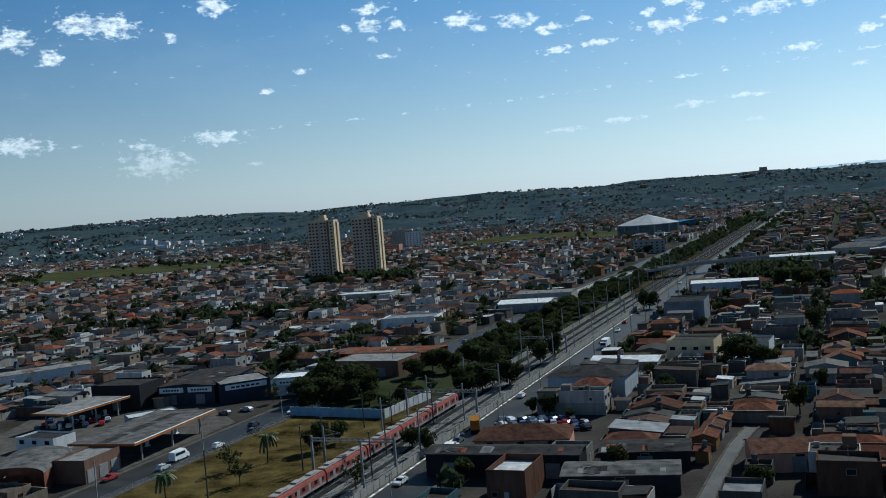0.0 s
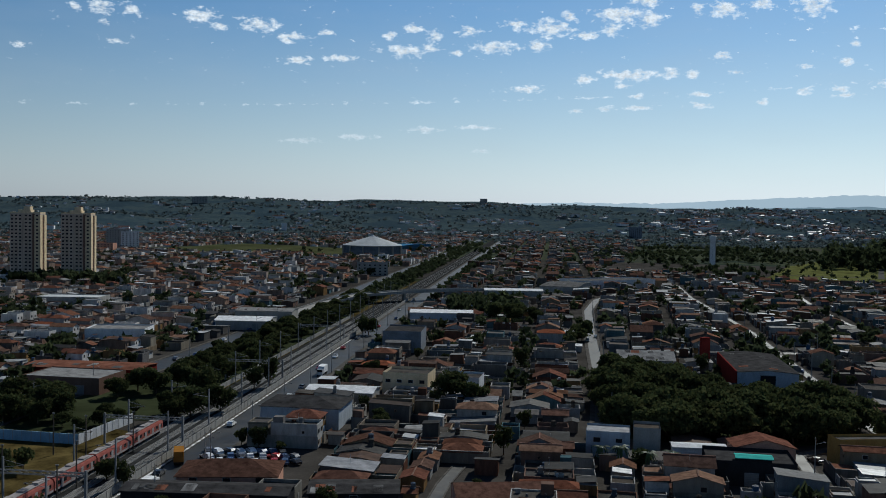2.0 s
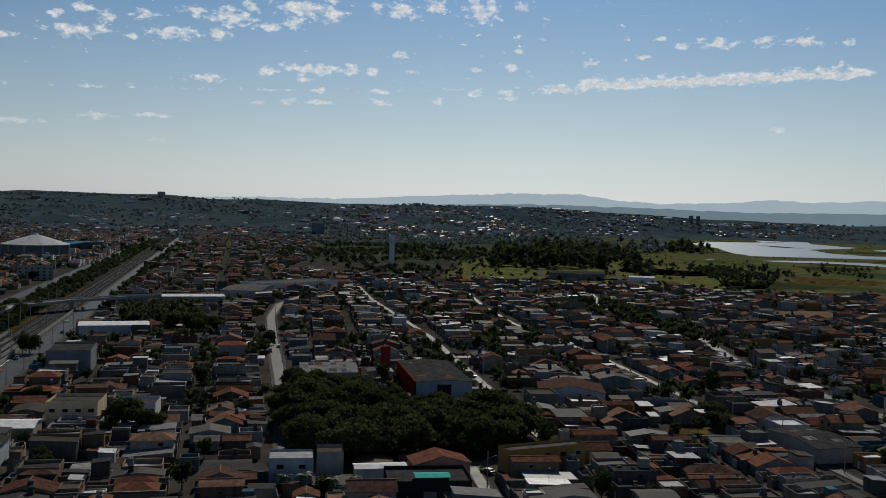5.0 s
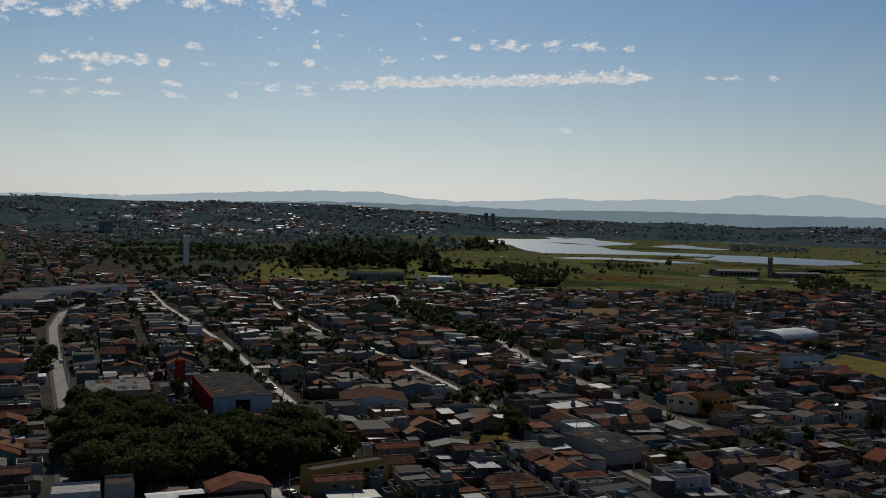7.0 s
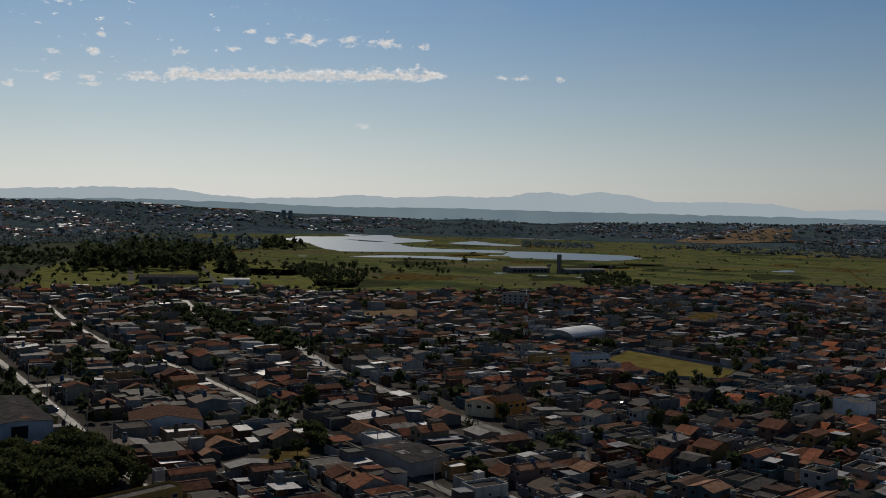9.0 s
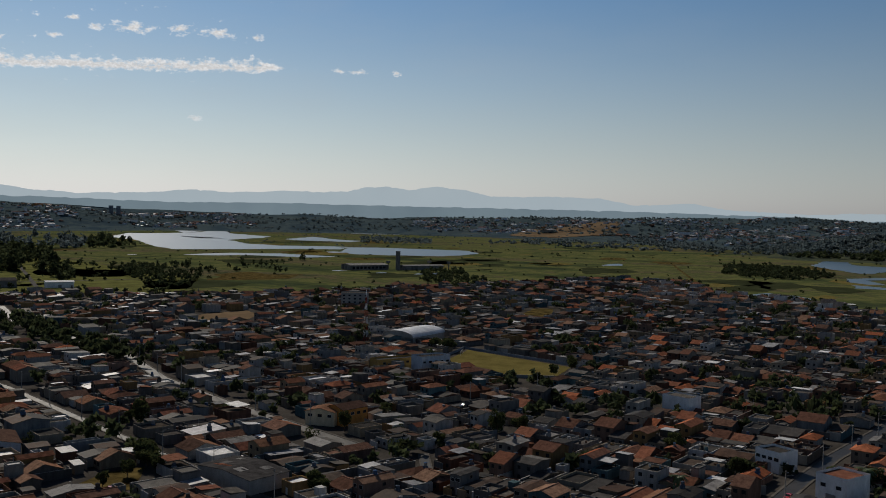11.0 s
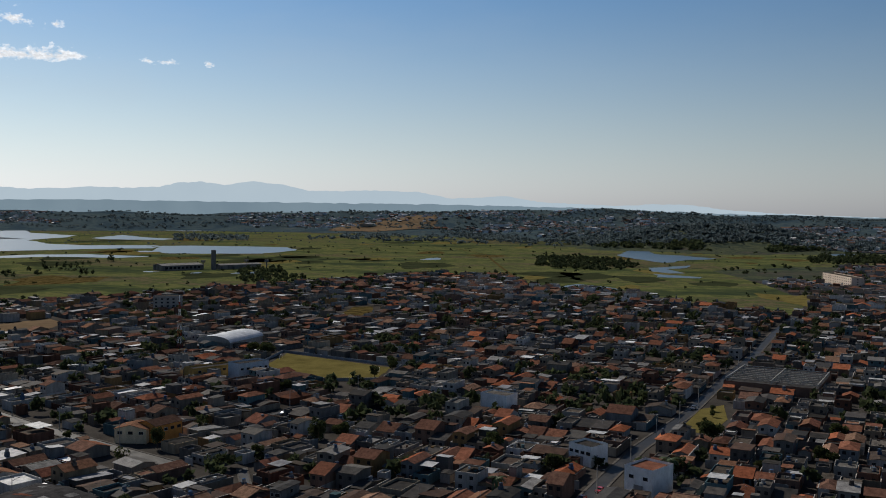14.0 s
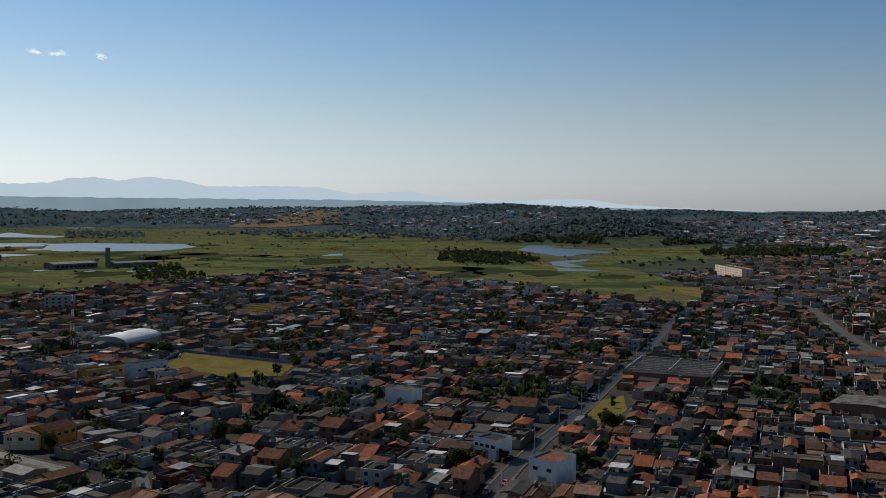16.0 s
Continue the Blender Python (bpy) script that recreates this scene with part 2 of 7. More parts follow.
for spread in ("object", "island"):
    s = "" if spread == "object" else "_many"
    material("paint" + s, WALLS, 0.85, grain=0.6, amount=0.35, fine=6, bump=0.15, spread=spread, streak=(1, 1, 0.25))
    material("pale_paint" + s, [(0.5, 0.48, 0.45), (0.3, 0.27, 0.23), (0.42, 0.34, 0.28), (0.24, 0.23, 0.22), (0.6, 0.58, 0.56), (0.34, 0.26, 0.2), (0.2, 0.15, 0.12), (0.46, 0.44, 0.42), (0.3, 0.2, 0.15), (0.55, 0.5, 0.46)], 0.85, grain=0.6, amount=0.35, fine=6, bump=0.15, spread=spread, streak=(1, 1, 0.25))
    material("tile" + s, TILES, 0.75, grain=0.7, amount=0.5, fine=5, bump=0.5, spread=spread)
    material("bright_tile" + s, BRIGHT_TILES, 0.75, grain=0.7, amount=0.45, fine=5, bump=0.5, spread=spread)
    material("sheet" + s, SHEETS, 0.6, grain=0.5, amount=0.5, fine=4, bump=0.4, spread=spread, spec=0.012)
    material("slab" + s, SLABS, 0.8, grain=0.5, amount=0.5, fine=4, bump=0.3, spread=spread)
    material("tin" + s, [(0.36, 0.36, 0.36), (0.5, 0.5, 0.5), (0.24, 0.24, 0.25)], 0.5, metal=0.15, grain=0.5, amount=0.4, fine=5, bump=0.15, spread=spread, spec=0.0)
material("opening", [(0.02, 0.022, 0.025)], 0.25, grain=2, amount=0.2, bump=0)
material("opening_many", [(0.02, 0.022, 0.025)], 0.25, grain=2, amount=0.2, bump=0)
material("earth", [(0.055, 0.05, 0.045)], 0.95, grain=0.05, amount=0.5, fine=1.2, bump=0.4)
material("asphalt", [(0.036, 0.036, 0.037)], 0.55, grain=0.12, amount=0.45, fine=3.0, bump=0.15, spec=0.1)
material("pale_street", [(0.072, 0.068, 0.063)], 0.6, grain=0.25, amount=0.6, fine=3.0, bump=0.15, spec=0.1)
material("park_way", [(0.1, 0.096, 0.09)], 0.9, grain=0.2, amount=0.4, fine=2.0)
material("pavement", [(0.095, 0.088, 0.08)], 0.75, grain=0.3, amount=0.4, fine=3.0)
material("ballast", [(0.034, 0.034, 0.034)], 0.95, grain=0.25, amount=0.45, fine=6.0, bump=0.6)
material("dry_grass", [(0.085, 0.064, 0.024)], 0.95, grain=0.12, amount=0.85, fine=1.4, bump=0.5)
material("field_grass", [(0.12, 0.1, 0.034)], 0.95, grain=0.08, amount=0.35, fine=2.5, bump=0.4)
material("park_grass", [(0.108, 0.112, 0.038)], 0.95, grain=0.05, amount=0.5, fine=1.0, bump=0.5)
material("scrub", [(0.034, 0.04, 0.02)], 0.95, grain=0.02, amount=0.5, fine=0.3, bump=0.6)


def land_material(name, stops, scale):
    """Far country: woods, meadows and bare ground in patches."""
    m = bpy.data.materials.new(name)
    m.use_nodes = True
    n = Nodes(m.node_tree)
    out = n.add("ShaderNodeOutputMaterial")
    b = n.add("ShaderNodeBsdfPrincipled")
    pos = n.add("ShaderNodeNewGeometry").outputs["Position"]
    big, small = n.noise(pos, scale, 5.0, 0.62), n.noise(pos, scale * 9, 4.0, 0.7)
    n.link(n.ramp(n.math("ADD", n.math("MULTIPLY", big, 0.7), n.math("MULTIPLY", small, 0.3)), stops), b.inputs["Base Color"])
    b.inputs["Roughness"].default_value = 0.95
    b.inputs["Specular IOR Level"].default_value = 0.0
    bp = n.add("ShaderNodeBump")
    bp.inputs["Strength"].default_value, bp.inputs["Distance"].default_value = 0.8, 3.0
    n.link(small, bp.inputs["Height"])
    n.link(bp.outputs[0], b.inputs["Normal"])
    n.link(b.outputs[0], out.inputs[0])
    MAT[name] = m


# outermost land shifted to blue: distance haze mixed into the ground colours
land_material("far_wood_haze", [(0.36, (0.026, 0.042, 0.054)), (0.46, (0.034, 0.053, 0.066)), (0.52, (0.058, 0.078, 0.08)), (0.56, (0.03, 0.048, 0.06)), (0.64, (0.068, 0.08, 0.074))], 0.005)
land_material("hill_wood", [(0.36, (0.024, 0.034, 0.026)), (0.45, (0.036, 0.046, 0.034)), (0.5, (0.066, 0.072, 0.042)), (0.54, (0.034, 0.044, 0.032)), (0.6, (0.064, 0.058, 0.046)), (0.66, (0.034, 0.045, 0.03))], 0.006)
material("belt_grass", [(0.06, 0.064, 0.03)], 0.95, grain=0.02, amount=0.5, fine=0.6, bump=0.5)
material("tilled", [(0.14, 0.1, 0.062)], 0.95, grain=0.01, amount=0.3, fine=0.1)


def marsh_material():
    """Wet meadow: yellow-green grass with darker reeds and brown flats, in long patches."""
    m = bpy.data.materials.new("marsh")
    m.use_nodes = True
    n = Nodes(m.node_tree)
    out = n.add("ShaderNodeOutputMaterial")
    b = n.add("ShaderNodeBsdfPrincipled")
    geo = n.add("ShaderNodeNewGeometry")
    mp = n.add("ShaderNodeMapping")
    mp.inputs["Scale"].default_value = (0.007, 0.0028, 1)
    mp.inputs["Rotation"].default_value = (0, 0, 0.5)
    n.link(geo.outputs["Position"], mp.inputs[0])
    big = n.noise(mp.outputs[0], 1.0, 5.0, 0.62)
    small = n.noise(geo.outputs["Position"], 0.035, 5.0, 0.7)
    k = n.math("ADD", n.math("MULTIPLY", big, 0.68), n.math("MULTIPLY", small, 0.32))
    col = n.ramp(k, [(0.33, (0.024, 0.034, 0.021)), (0.4, (0.036, 0.047, 0.024)), (0.46, (0.06, 0.072, 0.028)), (0.495, (0.105, 0.106, 0.04)), (0.53, (0.05, 0.062, 0.027)), (0.57, (0.1, 0.082, 0.047)), (0.61, (0.03, 0.041, 0.023)), (0.66, (0.085, 0.089, 0.036)), (0.72, (0.04, 0.05, 0.026))])
    n.link(col, b.inputs["Base Color"])
    b.inputs["Roughness"].default_value = 0.95
    b.inputs["Specular IOR Level"].default_value = 0.0
    bp = n.add("ShaderNodeBump")
    bp.inputs["Strength"].default_value, bp.inputs["Distance"].default_value = 0.6, 1.0
    n.link(small, bp.inputs["Height"])
    n.link(bp.outputs[0], b.inputs["Normal"])
    n.link(b.outputs[0], out.inputs[0])
    MAT["marsh"] = m


marsh_material()


# ---- building blocks ----
def thing(name, label, category, group="", kind="", at=(0, 0, 0), turn=0.0):
    """An Empty at a thing's base. turn: degrees to the left."""
    ob = new(name)
    ob.matrix_basis = pose(*at, 0, 0, turn)
    return tagged(ob, label, category, group, kind)


def mesh_of(name, verts, faces, mats, index=None):
    me = bpy.data.meshes.new(name)
    me.from_pydata([tuple(v) for v in verts], [], faces)
    for m in mats:
        me.materials.append(MAT[m])
    if index is not None:
        me.polygons.foreach_set("material_index", np.array(index, dtype=np.int32))
    me.update()
    return me


def part(name, geo, mat, parent=None, label="", kind=""):
    """One mesh object out of (verts, faces), under a thing."""
    ob = new(name, mesh_of(name, geo[0], geo[1], [mat]))
    ob.parent = parent
    return tagged(ob, label, "", "", kind)


def box(x0, y0, z0, x1, y1, z1):
    v = [(x0, y0, z0), (x1, y0, z0), (x1, y1, z0), (x0, y1, z0), (x0, y0, z1), (x1, y0, z1), (x1, y1, z1), (x0, y1, z1)]
    return v, [(3, 2, 1, 0), (4, 5, 6, 7), (0, 1, 5, 4), (1, 2, 6, 5), (2, 3, 7, 6), (3, 0, 4, 7)]


def join(*geos):
    verts, faces = [], []
    for v, f in geos:
        k = len(verts)
        verts += list(v)
        faces += [tuple(i + k for i in q) for q in f]
    return verts, faces


def moved(geo, m):
    return [tuple(m @ Vector(v)) for v in geo[0]], geo[1]


def prism(outline, z0, z1):
    """An upright solid over a counter-clockwise outline."""
    k = len(outline)
    v = [(x, y, z0) for x, y in outline] + [(x, y, z1) for x, y in outline]
    return v, [tuple(range(k - 1, -1, -1)), tuple(range(k, 2 * k))] + [(i, (i + 1) % k, k + (i + 1) % k, k + i) for i in range(k)]


def tube(r0, r1, z0, z1, k=8, x=0.0, y=0.0):
    v = [(x + r * math.cos(2 * math.pi * i / k), y + r * math.sin(2 * math.pi * i / k), z) for z, r in ((z0, r0), (z1, r1)) for i in range(k)]
    return v, [tuple(range(k - 1, -1, -1)), tuple(range(k, 2 * k))] + [(i, (i + 1) % k, k + (i + 1) % k, k + i) for i in range(k)]


def beam(a, b, w, h=None):
    """A square bar from a to b."""
    a, b = Vector(a), Vector(b)
    h = h or w
    m = Matrix.Translation(a) @ (b - a).to_track_quat("Z", "Y").to_matrix().to_4x4()
    return moved(box(-w / 2, -h / 2, 0, w / 2, h / 2, (b - a).length), m)


def gable_walls(w, d, h, rise, along_y=True):
    """Walls of a house, x -w/2..w/2 and y 0..d, with gables at the ends of its ridge."""
    x = w / 2
    if along_y:
        v = [(-x, 0, 0), (x, 0, 0), (x, d, 0), (-x, d, 0), (-x, 0, h), (x, 0, h), (x, d, h), (-x, d, h), (0, 0, h + rise), (0, d, h + rise)]
        return v, [(0, 1, 5, 8, 4), (2, 3, 7, 9, 6), (1, 2, 6, 5), (3, 0, 4, 7)]
    v = [(-x, 0, 0), (x, 0, 0), (x, d, 0), (-x, d, 0), (-x, 0, h), (x, 0, h), (x, d, h), (-x, d, h), (-x, d / 2, h + rise), (x, d / 2, h + rise)]
    return v, [(0, 1, 5, 4), (2, 3, 7, 6), (1, 2, 6, 9, 5), (3, 0, 4, 8, 7)]


def roller(x0, x1, z1, out, slat=0.38):
    """A ribbed roller shutter in one piece, before the plane y = 0."""
    k = round(z1 / slat)
    prof = [(0.02, 0.0)]
    for i in range(k):
        a, b = z1 * i / k, z1 * (i + 1) / k
        prof += [(-out, a + 0.02), (-out - 0.03, (a + b) / 2), (-out, b - 0.02)]
    prof.append((0.02, z1))
    v = [(x, y, z) for x in (x0, x1) for y, z in prof]
    m = len(prof)
    return v, [tuple(range(m - 1, -1, -1)), tuple(range(m, 2 * m))] + [(i, i + 1, m + i + 1, m + i) for i in range(m - 1)]


def plate(corners, t):
    """A slab of thickness t (upwards) over a flat quad."""
    v = list(corners) + [(x, y, z + t) for x, y, z in corners]
    k = len(corners)
    return v, [tuple(range(k - 1, -1, -1)), tuple(range(k, 2 * k))] + [(i, (i + 1) % k, k + (i + 1) % k, k + i) for i in range(k)]


def gable_roof(w, d, h, rise, along_y=True, over=0.45, t=0.12):
    x = w / 2
    if along_y:
        s = rise / x * over
        a = plate([(-x - over, -over, h - s), (0, -over, h + rise), (0, d + over, h + rise), (-x - over, d + over, h - s)], t)
        b = plate([(0, -over, h + rise), (x + over, -over, h - s), (x + over, d + over, h - s), (0, d + over, h + rise)], t)
    else:
        s = rise / (d / 2) * over
        a = plate([(-x - over, -over, h - s), (x + over, -over, h - s), (x + over, d / 2, h + rise), (-x - over, d / 2, h + rise)], t)
        b = plate([(-x - over, d / 2, h + rise), (x + over, d / 2, h + rise), (x + over, d + over, h - s), (-x - over, d + over, h - s)], t)
    return join(a, b)


def hip_roof(w, d, h, rise, over=0.5, t=0.12):
    x, y0, y1 = w / 2 + over, -over, d + over
    k = min(x, (y1 - y0) / 2)
    if y1 - y0 >= 2 * x:
        r0, r1 = (0, y0 + k, h + rise), (0, y1 - k, h + rise)
    else:
        r0, r1 = (-x + k, (y0 + y1) / 2, h + rise), (x - k, (y0 + y1) / 2, h + rise)
    v = [(-x, y0, h - 0.1), (x, y0, h - 0.1), (x, y1, h - 0.1), (-x, y1, h - 0.1), r0, r1,
         (-x, y0, h - 0.1 - t), (x, y0, h - 0.1 - t), (x, y1, h - 0.1 - t), (-x, y1, h - 0.1 - t)]
    if y1 - y0 >= 2 * x:
        f = [(0, 1, 4), (1, 2, 5, 4), (2, 3, 5), (3, 0, 4, 5)]
    else:
        f = [(0, 1, 5, 4), (1, 2, 5), (2, 3, 4, 5), (3, 0, 4)]
    return v, f + [(9, 8, 7, 6), (0, 6, 7, 1), (1, 7, 8, 2), (2, 8, 9, 3), (3, 9, 6, 0)]


def shed_roof(w, d, h, rise, over=0.3, t=0.1):
    x = w / 2 + over
    return plate([(-x, -over, h), (x, -over, h), (x, d + over, h + rise), (-x, d + over, h + rise)], t)


def open_box(w, d, h):
    """Four walls with no lid, of one island."""
    x = w / 2
    v = [(-x, 0, 0), (x, 0, 0), (x, d, 0), (-x, d, 0), (-x, 0, h), (x, 0, h), (x, d, h), (-x, d, h)]
    return v, [(0, 1, 5, 4), (1, 2, 6, 5), (2, 3, 7, 6), (3, 0, 4, 7)]


def parapet_box(w, d, h, drop, t=0.22):
    """Four walls of thickness t whose tops stand clear of the roof by drop."""
    x = w / 2
    o = [(-x, 0), (x, 0), (x, d), (-x, d)]
    i = [(-x + t, t), (x - t, t), (x - t, d - t), (-x + t, d - t)]
    v = [(a, b, 0) for a, b in o] + [(a, b, h) for a, b in o] + [(a, b, h) for a, b in i] + [(a, b, h - drop) for a, b in i]
    return v, [(4 * r + k, 4 * r + (k + 1) % 4, 4 * r + 4 + (k + 1) % 4, 4 * r + 4 + k) for r in range(3) for k in range(4)]


def poly_mesh(name, verts, loops, sizes, mats, index):
    """A large mesh out of arrays: corner numbers in one row, and the corners of each face."""
    me = bpy.data.meshes.new(name)
    me.vertices.add(len(verts))
    me.vertices.foreach_set("co", verts.astype(np.float32).ravel())
    me.loops.add(len(loops))
    me.loops.foreach_set("vertex_index", loops.astype(np.int32))
    me.polygons.add(len(sizes))
    me.polygons.foreach_set("loop_start", np.concatenate(([0], np.cumsum(sizes)[:-1])).astype(np.int32))
    for m in mats:
        me.materials.append(MAT[m])
    me.polygons.foreach_set("material_index", index.astype(np.int32))
    me.polygons.foreach_set("use_smooth", np.zeros(len(sizes), dtype=bool))
    me.update(calc_edges=True)
    return me


class Pile:
    """Gathers many small solids into one mesh of several materials."""

    def __init__(self, name):
        self.name, self.verts, self.loops, self.sizes, self.index, self.mats, self.count, self.known = name, [], [], [], [], [], 0, {}

    def add(self, geo, mat, m, key=None):
        if mat not in self.mats:
            self.mats.append(mat)
        if key is None or key not in self.known:
            flat = (np.array(geo[0], dtype=float), np.array([i for q in geo[1] for i in q]), np.array([len(q) for q in geo[1]]))
            if key is not None:
                self.known[key] = flat
        else:
            flat = self.known[key]
        v, loops, sizes = flat
        r = np.array(m)
        self.verts.append(v @ r[:3, :3].T + r[:3, 3])
        self.loops.append(loops + self.count)
        self.sizes.append(sizes)
        self.count += len(v)
        self.index.append(np.full(len(sizes), self.mats.index(mat)))

    def done(self, label, category):
        me = poly_mesh(self.name, np.concatenate(self.verts), np.concatenate(self.loops), np.concatenate(self.sizes), self.mats, np.concatenate(self.index))
        return tagged(new(self.name, me), label, category, "", "stuff")


# ---- plan: the railway runs straight, u metres along it, v metres to its right ----
RAIL_E, RAIL_N = Vector((0.3714, 0.9285)), Vector((0.9285, -0.3714))
RAIL_0 = Vector((2.0, 274.0))
RAIL_TURN = -21.8


def rail(u, v):
    p = RAIL_0 + RAIL_E * u + RAIL_N * v
    return p.x, p.y


def unrail(x, y):
    d = Vector((x, y)) - RAIL_0
    return d @ RAIL_E, d @ RAIL_N


def interp(v, xs, ys):
    return float(np.interp(v, xs, ys))


def terrain(x, y):
    """Height of the land: flat near by, ridges far off."""
    r, az = math.hypot(x, y), math.degrees(math.atan2(x, y))
    if r < 1500:
        return 0.0
    lump = noise.noise((x / 420, y / 420, 3.0)) * 17 + noise.noise((x / 170, y / 170, 7.0)) * 7
    # far ridge all round
    top = interp(az, RIDGE_AZ, RIDGE_H)
    near = interp(az, RIDGE_AZ, RIDGE_R)
    k = min(1.0, max(0.0, (r - near) / (4300 - near)))
    k = k * k * (3 - 2 * k)
    # a lower wooded ridge stands before the skyline
    fore = math.exp(-((r - near - 560) / 230) ** 2) * (26 + 26 * noise.noise((az * 0.22, 1.0, 5.0)) + 12 * noise.noise((az * 0.9, r / 300, 2.0)))
    fold = 110 * k * (1 - k) * (noise.noise((x / 520, y / 520, 11.0)) + 0.5 * noise.noise((x / 240, y / 240, 13.0)))
    z = k * (top + lump * 0.8) + fold + max(0.0, min(1.0, (r - near) / 400)) * (3 + lump * 0.35)
    if az < 38:
        z = max(z, fore)
    # wooded hill beyond the right-hand lakes
    du, dv = (r - 2520) / 300, (az - 94.0) / 7.0
    z = max(z, 56 * math.exp(-du * du - dv * dv) - 7 + (4 * noise.noise((x / 120, y / 120, 1.0)) if du * du + dv * dv < 3 else 0))
    return max(0.0, z)


RIDGE_AZ = [-180, -60, -25, -21, -16, -11, -5, 1, 7, 13, 20, 26, 33, 41, 46, 51, 56, 64, 72, 80, 88, 98, 105, 112, 140, 180]
RIDGE_H = [90, 90, 92, 106, 105, 97, 90, 98, 98, 102, 96, 88, 86, 88, 70, 52, 50, 50, 52, 66, 80, 55, 60, 55, 80, 90]
RIDGE_R = [2000, 1800, 2350, 2400, 2450, 2450, 2500, 2550, 2600, 2650, 2700, 2700, 2850, 3000, 3150, 3350, 3400, 3400, 3250, 2900, 2600, 2500, 2300, 2200, 2000, 2000]


def ground_sheet():
    az = list(range(-180, -40, 5)) + [-40 + 0.75 * i for i in range(221)] + list(range(130, 180, 5))
    rad = [0.0, 60, 200, 500, 900, 1300, 1500] + [1500 + 85 * i for i in range(1, 40)] + [4950]
    verts, faces = [(0, 0, 0)], []
    for r in rad[1:]:
        for a in az:
            x, y = r * math.sin(radians(a)), r * math.cos(radians(a))
            verts.append((x, y, terrain(x, y) if r < 4900 else -40))
    k = len(az)
    for j in range(k):
        faces.append((0, 1 + (j + 1) % k, 1 + j))
    index = [0] * k
    for i in range(len(rad) - 2):
        for j in range(k):
            a, b = 1 + i * k + j, 1 + i * k + (j + 1) % k
            faces.append((a, b, b + k, a + k))
            # rings beyond 2350 m get the land with haze in its colour
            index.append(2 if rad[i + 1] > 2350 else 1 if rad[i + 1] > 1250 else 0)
    me = mesh_of("ground", verts, faces, ["earth", "hill_wood", "far_wood_haze"], index)
    me.polygons.foreach_set("use_smooth", np.ones(len(faces), dtype=bool))
    return tagged(new("ground", me), "dusty town ground rising to wooded hills", "ground", "", "structure")


ground_sheet()


def sheet_over(name, outline, z, mat, label, category, rough=0.0, step=0.0):
    """A level patch over the ground; rough: uneven edge in metres, at points every step metres."""
    pts = []
    k = len(outline)
    for i in range(k):
        a, b = Vector(outline[i]), Vector(outline[(i + 1) % k])
        m = max(1, int((b - a).length / step)) if step else 1
        for j in range(m):
            p = a.lerp(b, j / m)
            if rough and m > 1:
                p += Vector((noise.noise((p.x / step, p.y / step, 1)), noise.noise((p.x / step, p.y / step, 9)))) * rough
            pts.append((p.x, p.y, z))
    bm = bmesh.new()
    f = bm.faces.new([bm.verts.new(p) for p in pts])
    f.normal_update()
    if f.normal.z < 0:
        f.normal_flip()
    bmesh.ops.triangulate(bm, faces=[f])
    me = bpy.data.meshes.new(name)
    bm.to_mesh(me)
    bm.free()
    me.materials.append(MAT[mat])
    return tagged(new(name, me), label, category, "", "structure")


def draped(name, outline, step, lift, mat, label, category):
    """A patch that follows the slopes of the land."""
    xs, ys = [q[0] for q in outline], [q[1] for q in outline]
    at, v, f = {}, [], []
    for i in range(int((max(xs) - min(xs)) / step) + 1):
        for j in range(int((max(ys) - min(ys)) / step) + 1):
            x, y = min(xs) + i * step, min(ys) + j * step
            if not inside(x + step / 2, y + step / 2, outline):
                continue
            q = []
            for a, b in ((i, j), (i + 1, j), (i + 1, j + 1), (i, j + 1)):
                if (a, b) not in at:
                    px, py = min(xs) + a * step, min(ys) + b * step
                    at[a, b] = len(v)
                    v.append((px, py, terrain(px, py) + lift))
                q.append(at[a, b])
            f.append(tuple(q))
    return tagged(new(name, mesh_of(name, v, f, [mat])), label, category, "", "structure")


def inside(x, y, outline):
    hit = False
    k = len(outline)
    for i in range(k):
        (x0, y0), (x1, y1) = outline[i], outline[(i + 1) % k]
        if (y0 > y) != (y1 > y) and x < (x1 - x0) * (y - y0) / (y1 - y0) + x0:
            hit = not hit
    return hit


# edge of the town towards the marsh, from the far woods round to behind the camera
TOWN_EDGE = [(560, 830), (700, 690), (760, 590), (830, 515), (930, 462), (1080, 395), (1190, 330), (1280, 265), (1300, 190), (1134, 140), (1085, 40), (970, -25), (866, -108)]
MARSH = TOWN_EDGE + [(1005, -149), (1200, -130), (1480, -95), (1620, -230), (1750, -560), (2150, -640), (2240, -200), (2320, 150), (2900, 380), (3300, 700), (3300, 1300), (2750, 2300), (2000, 2300), (1250, 1500), (900, 1150)]
sheet_over("marsh_ground", MARSH, 0.15, "marsh", "green marsh meadow with rough wet grass", "meadow", 14, 60)
PARK = [(560, 825), (705, 688), (765, 592), (930, 690), (1190, 1180), (1020, 1290), (760, 1060)]
sheet_over("park_ground", PARK, 0.3, "park_grass", "mown park lawn in pale green", "park", 6, 40)


# ---- streets ----
STREETS = []


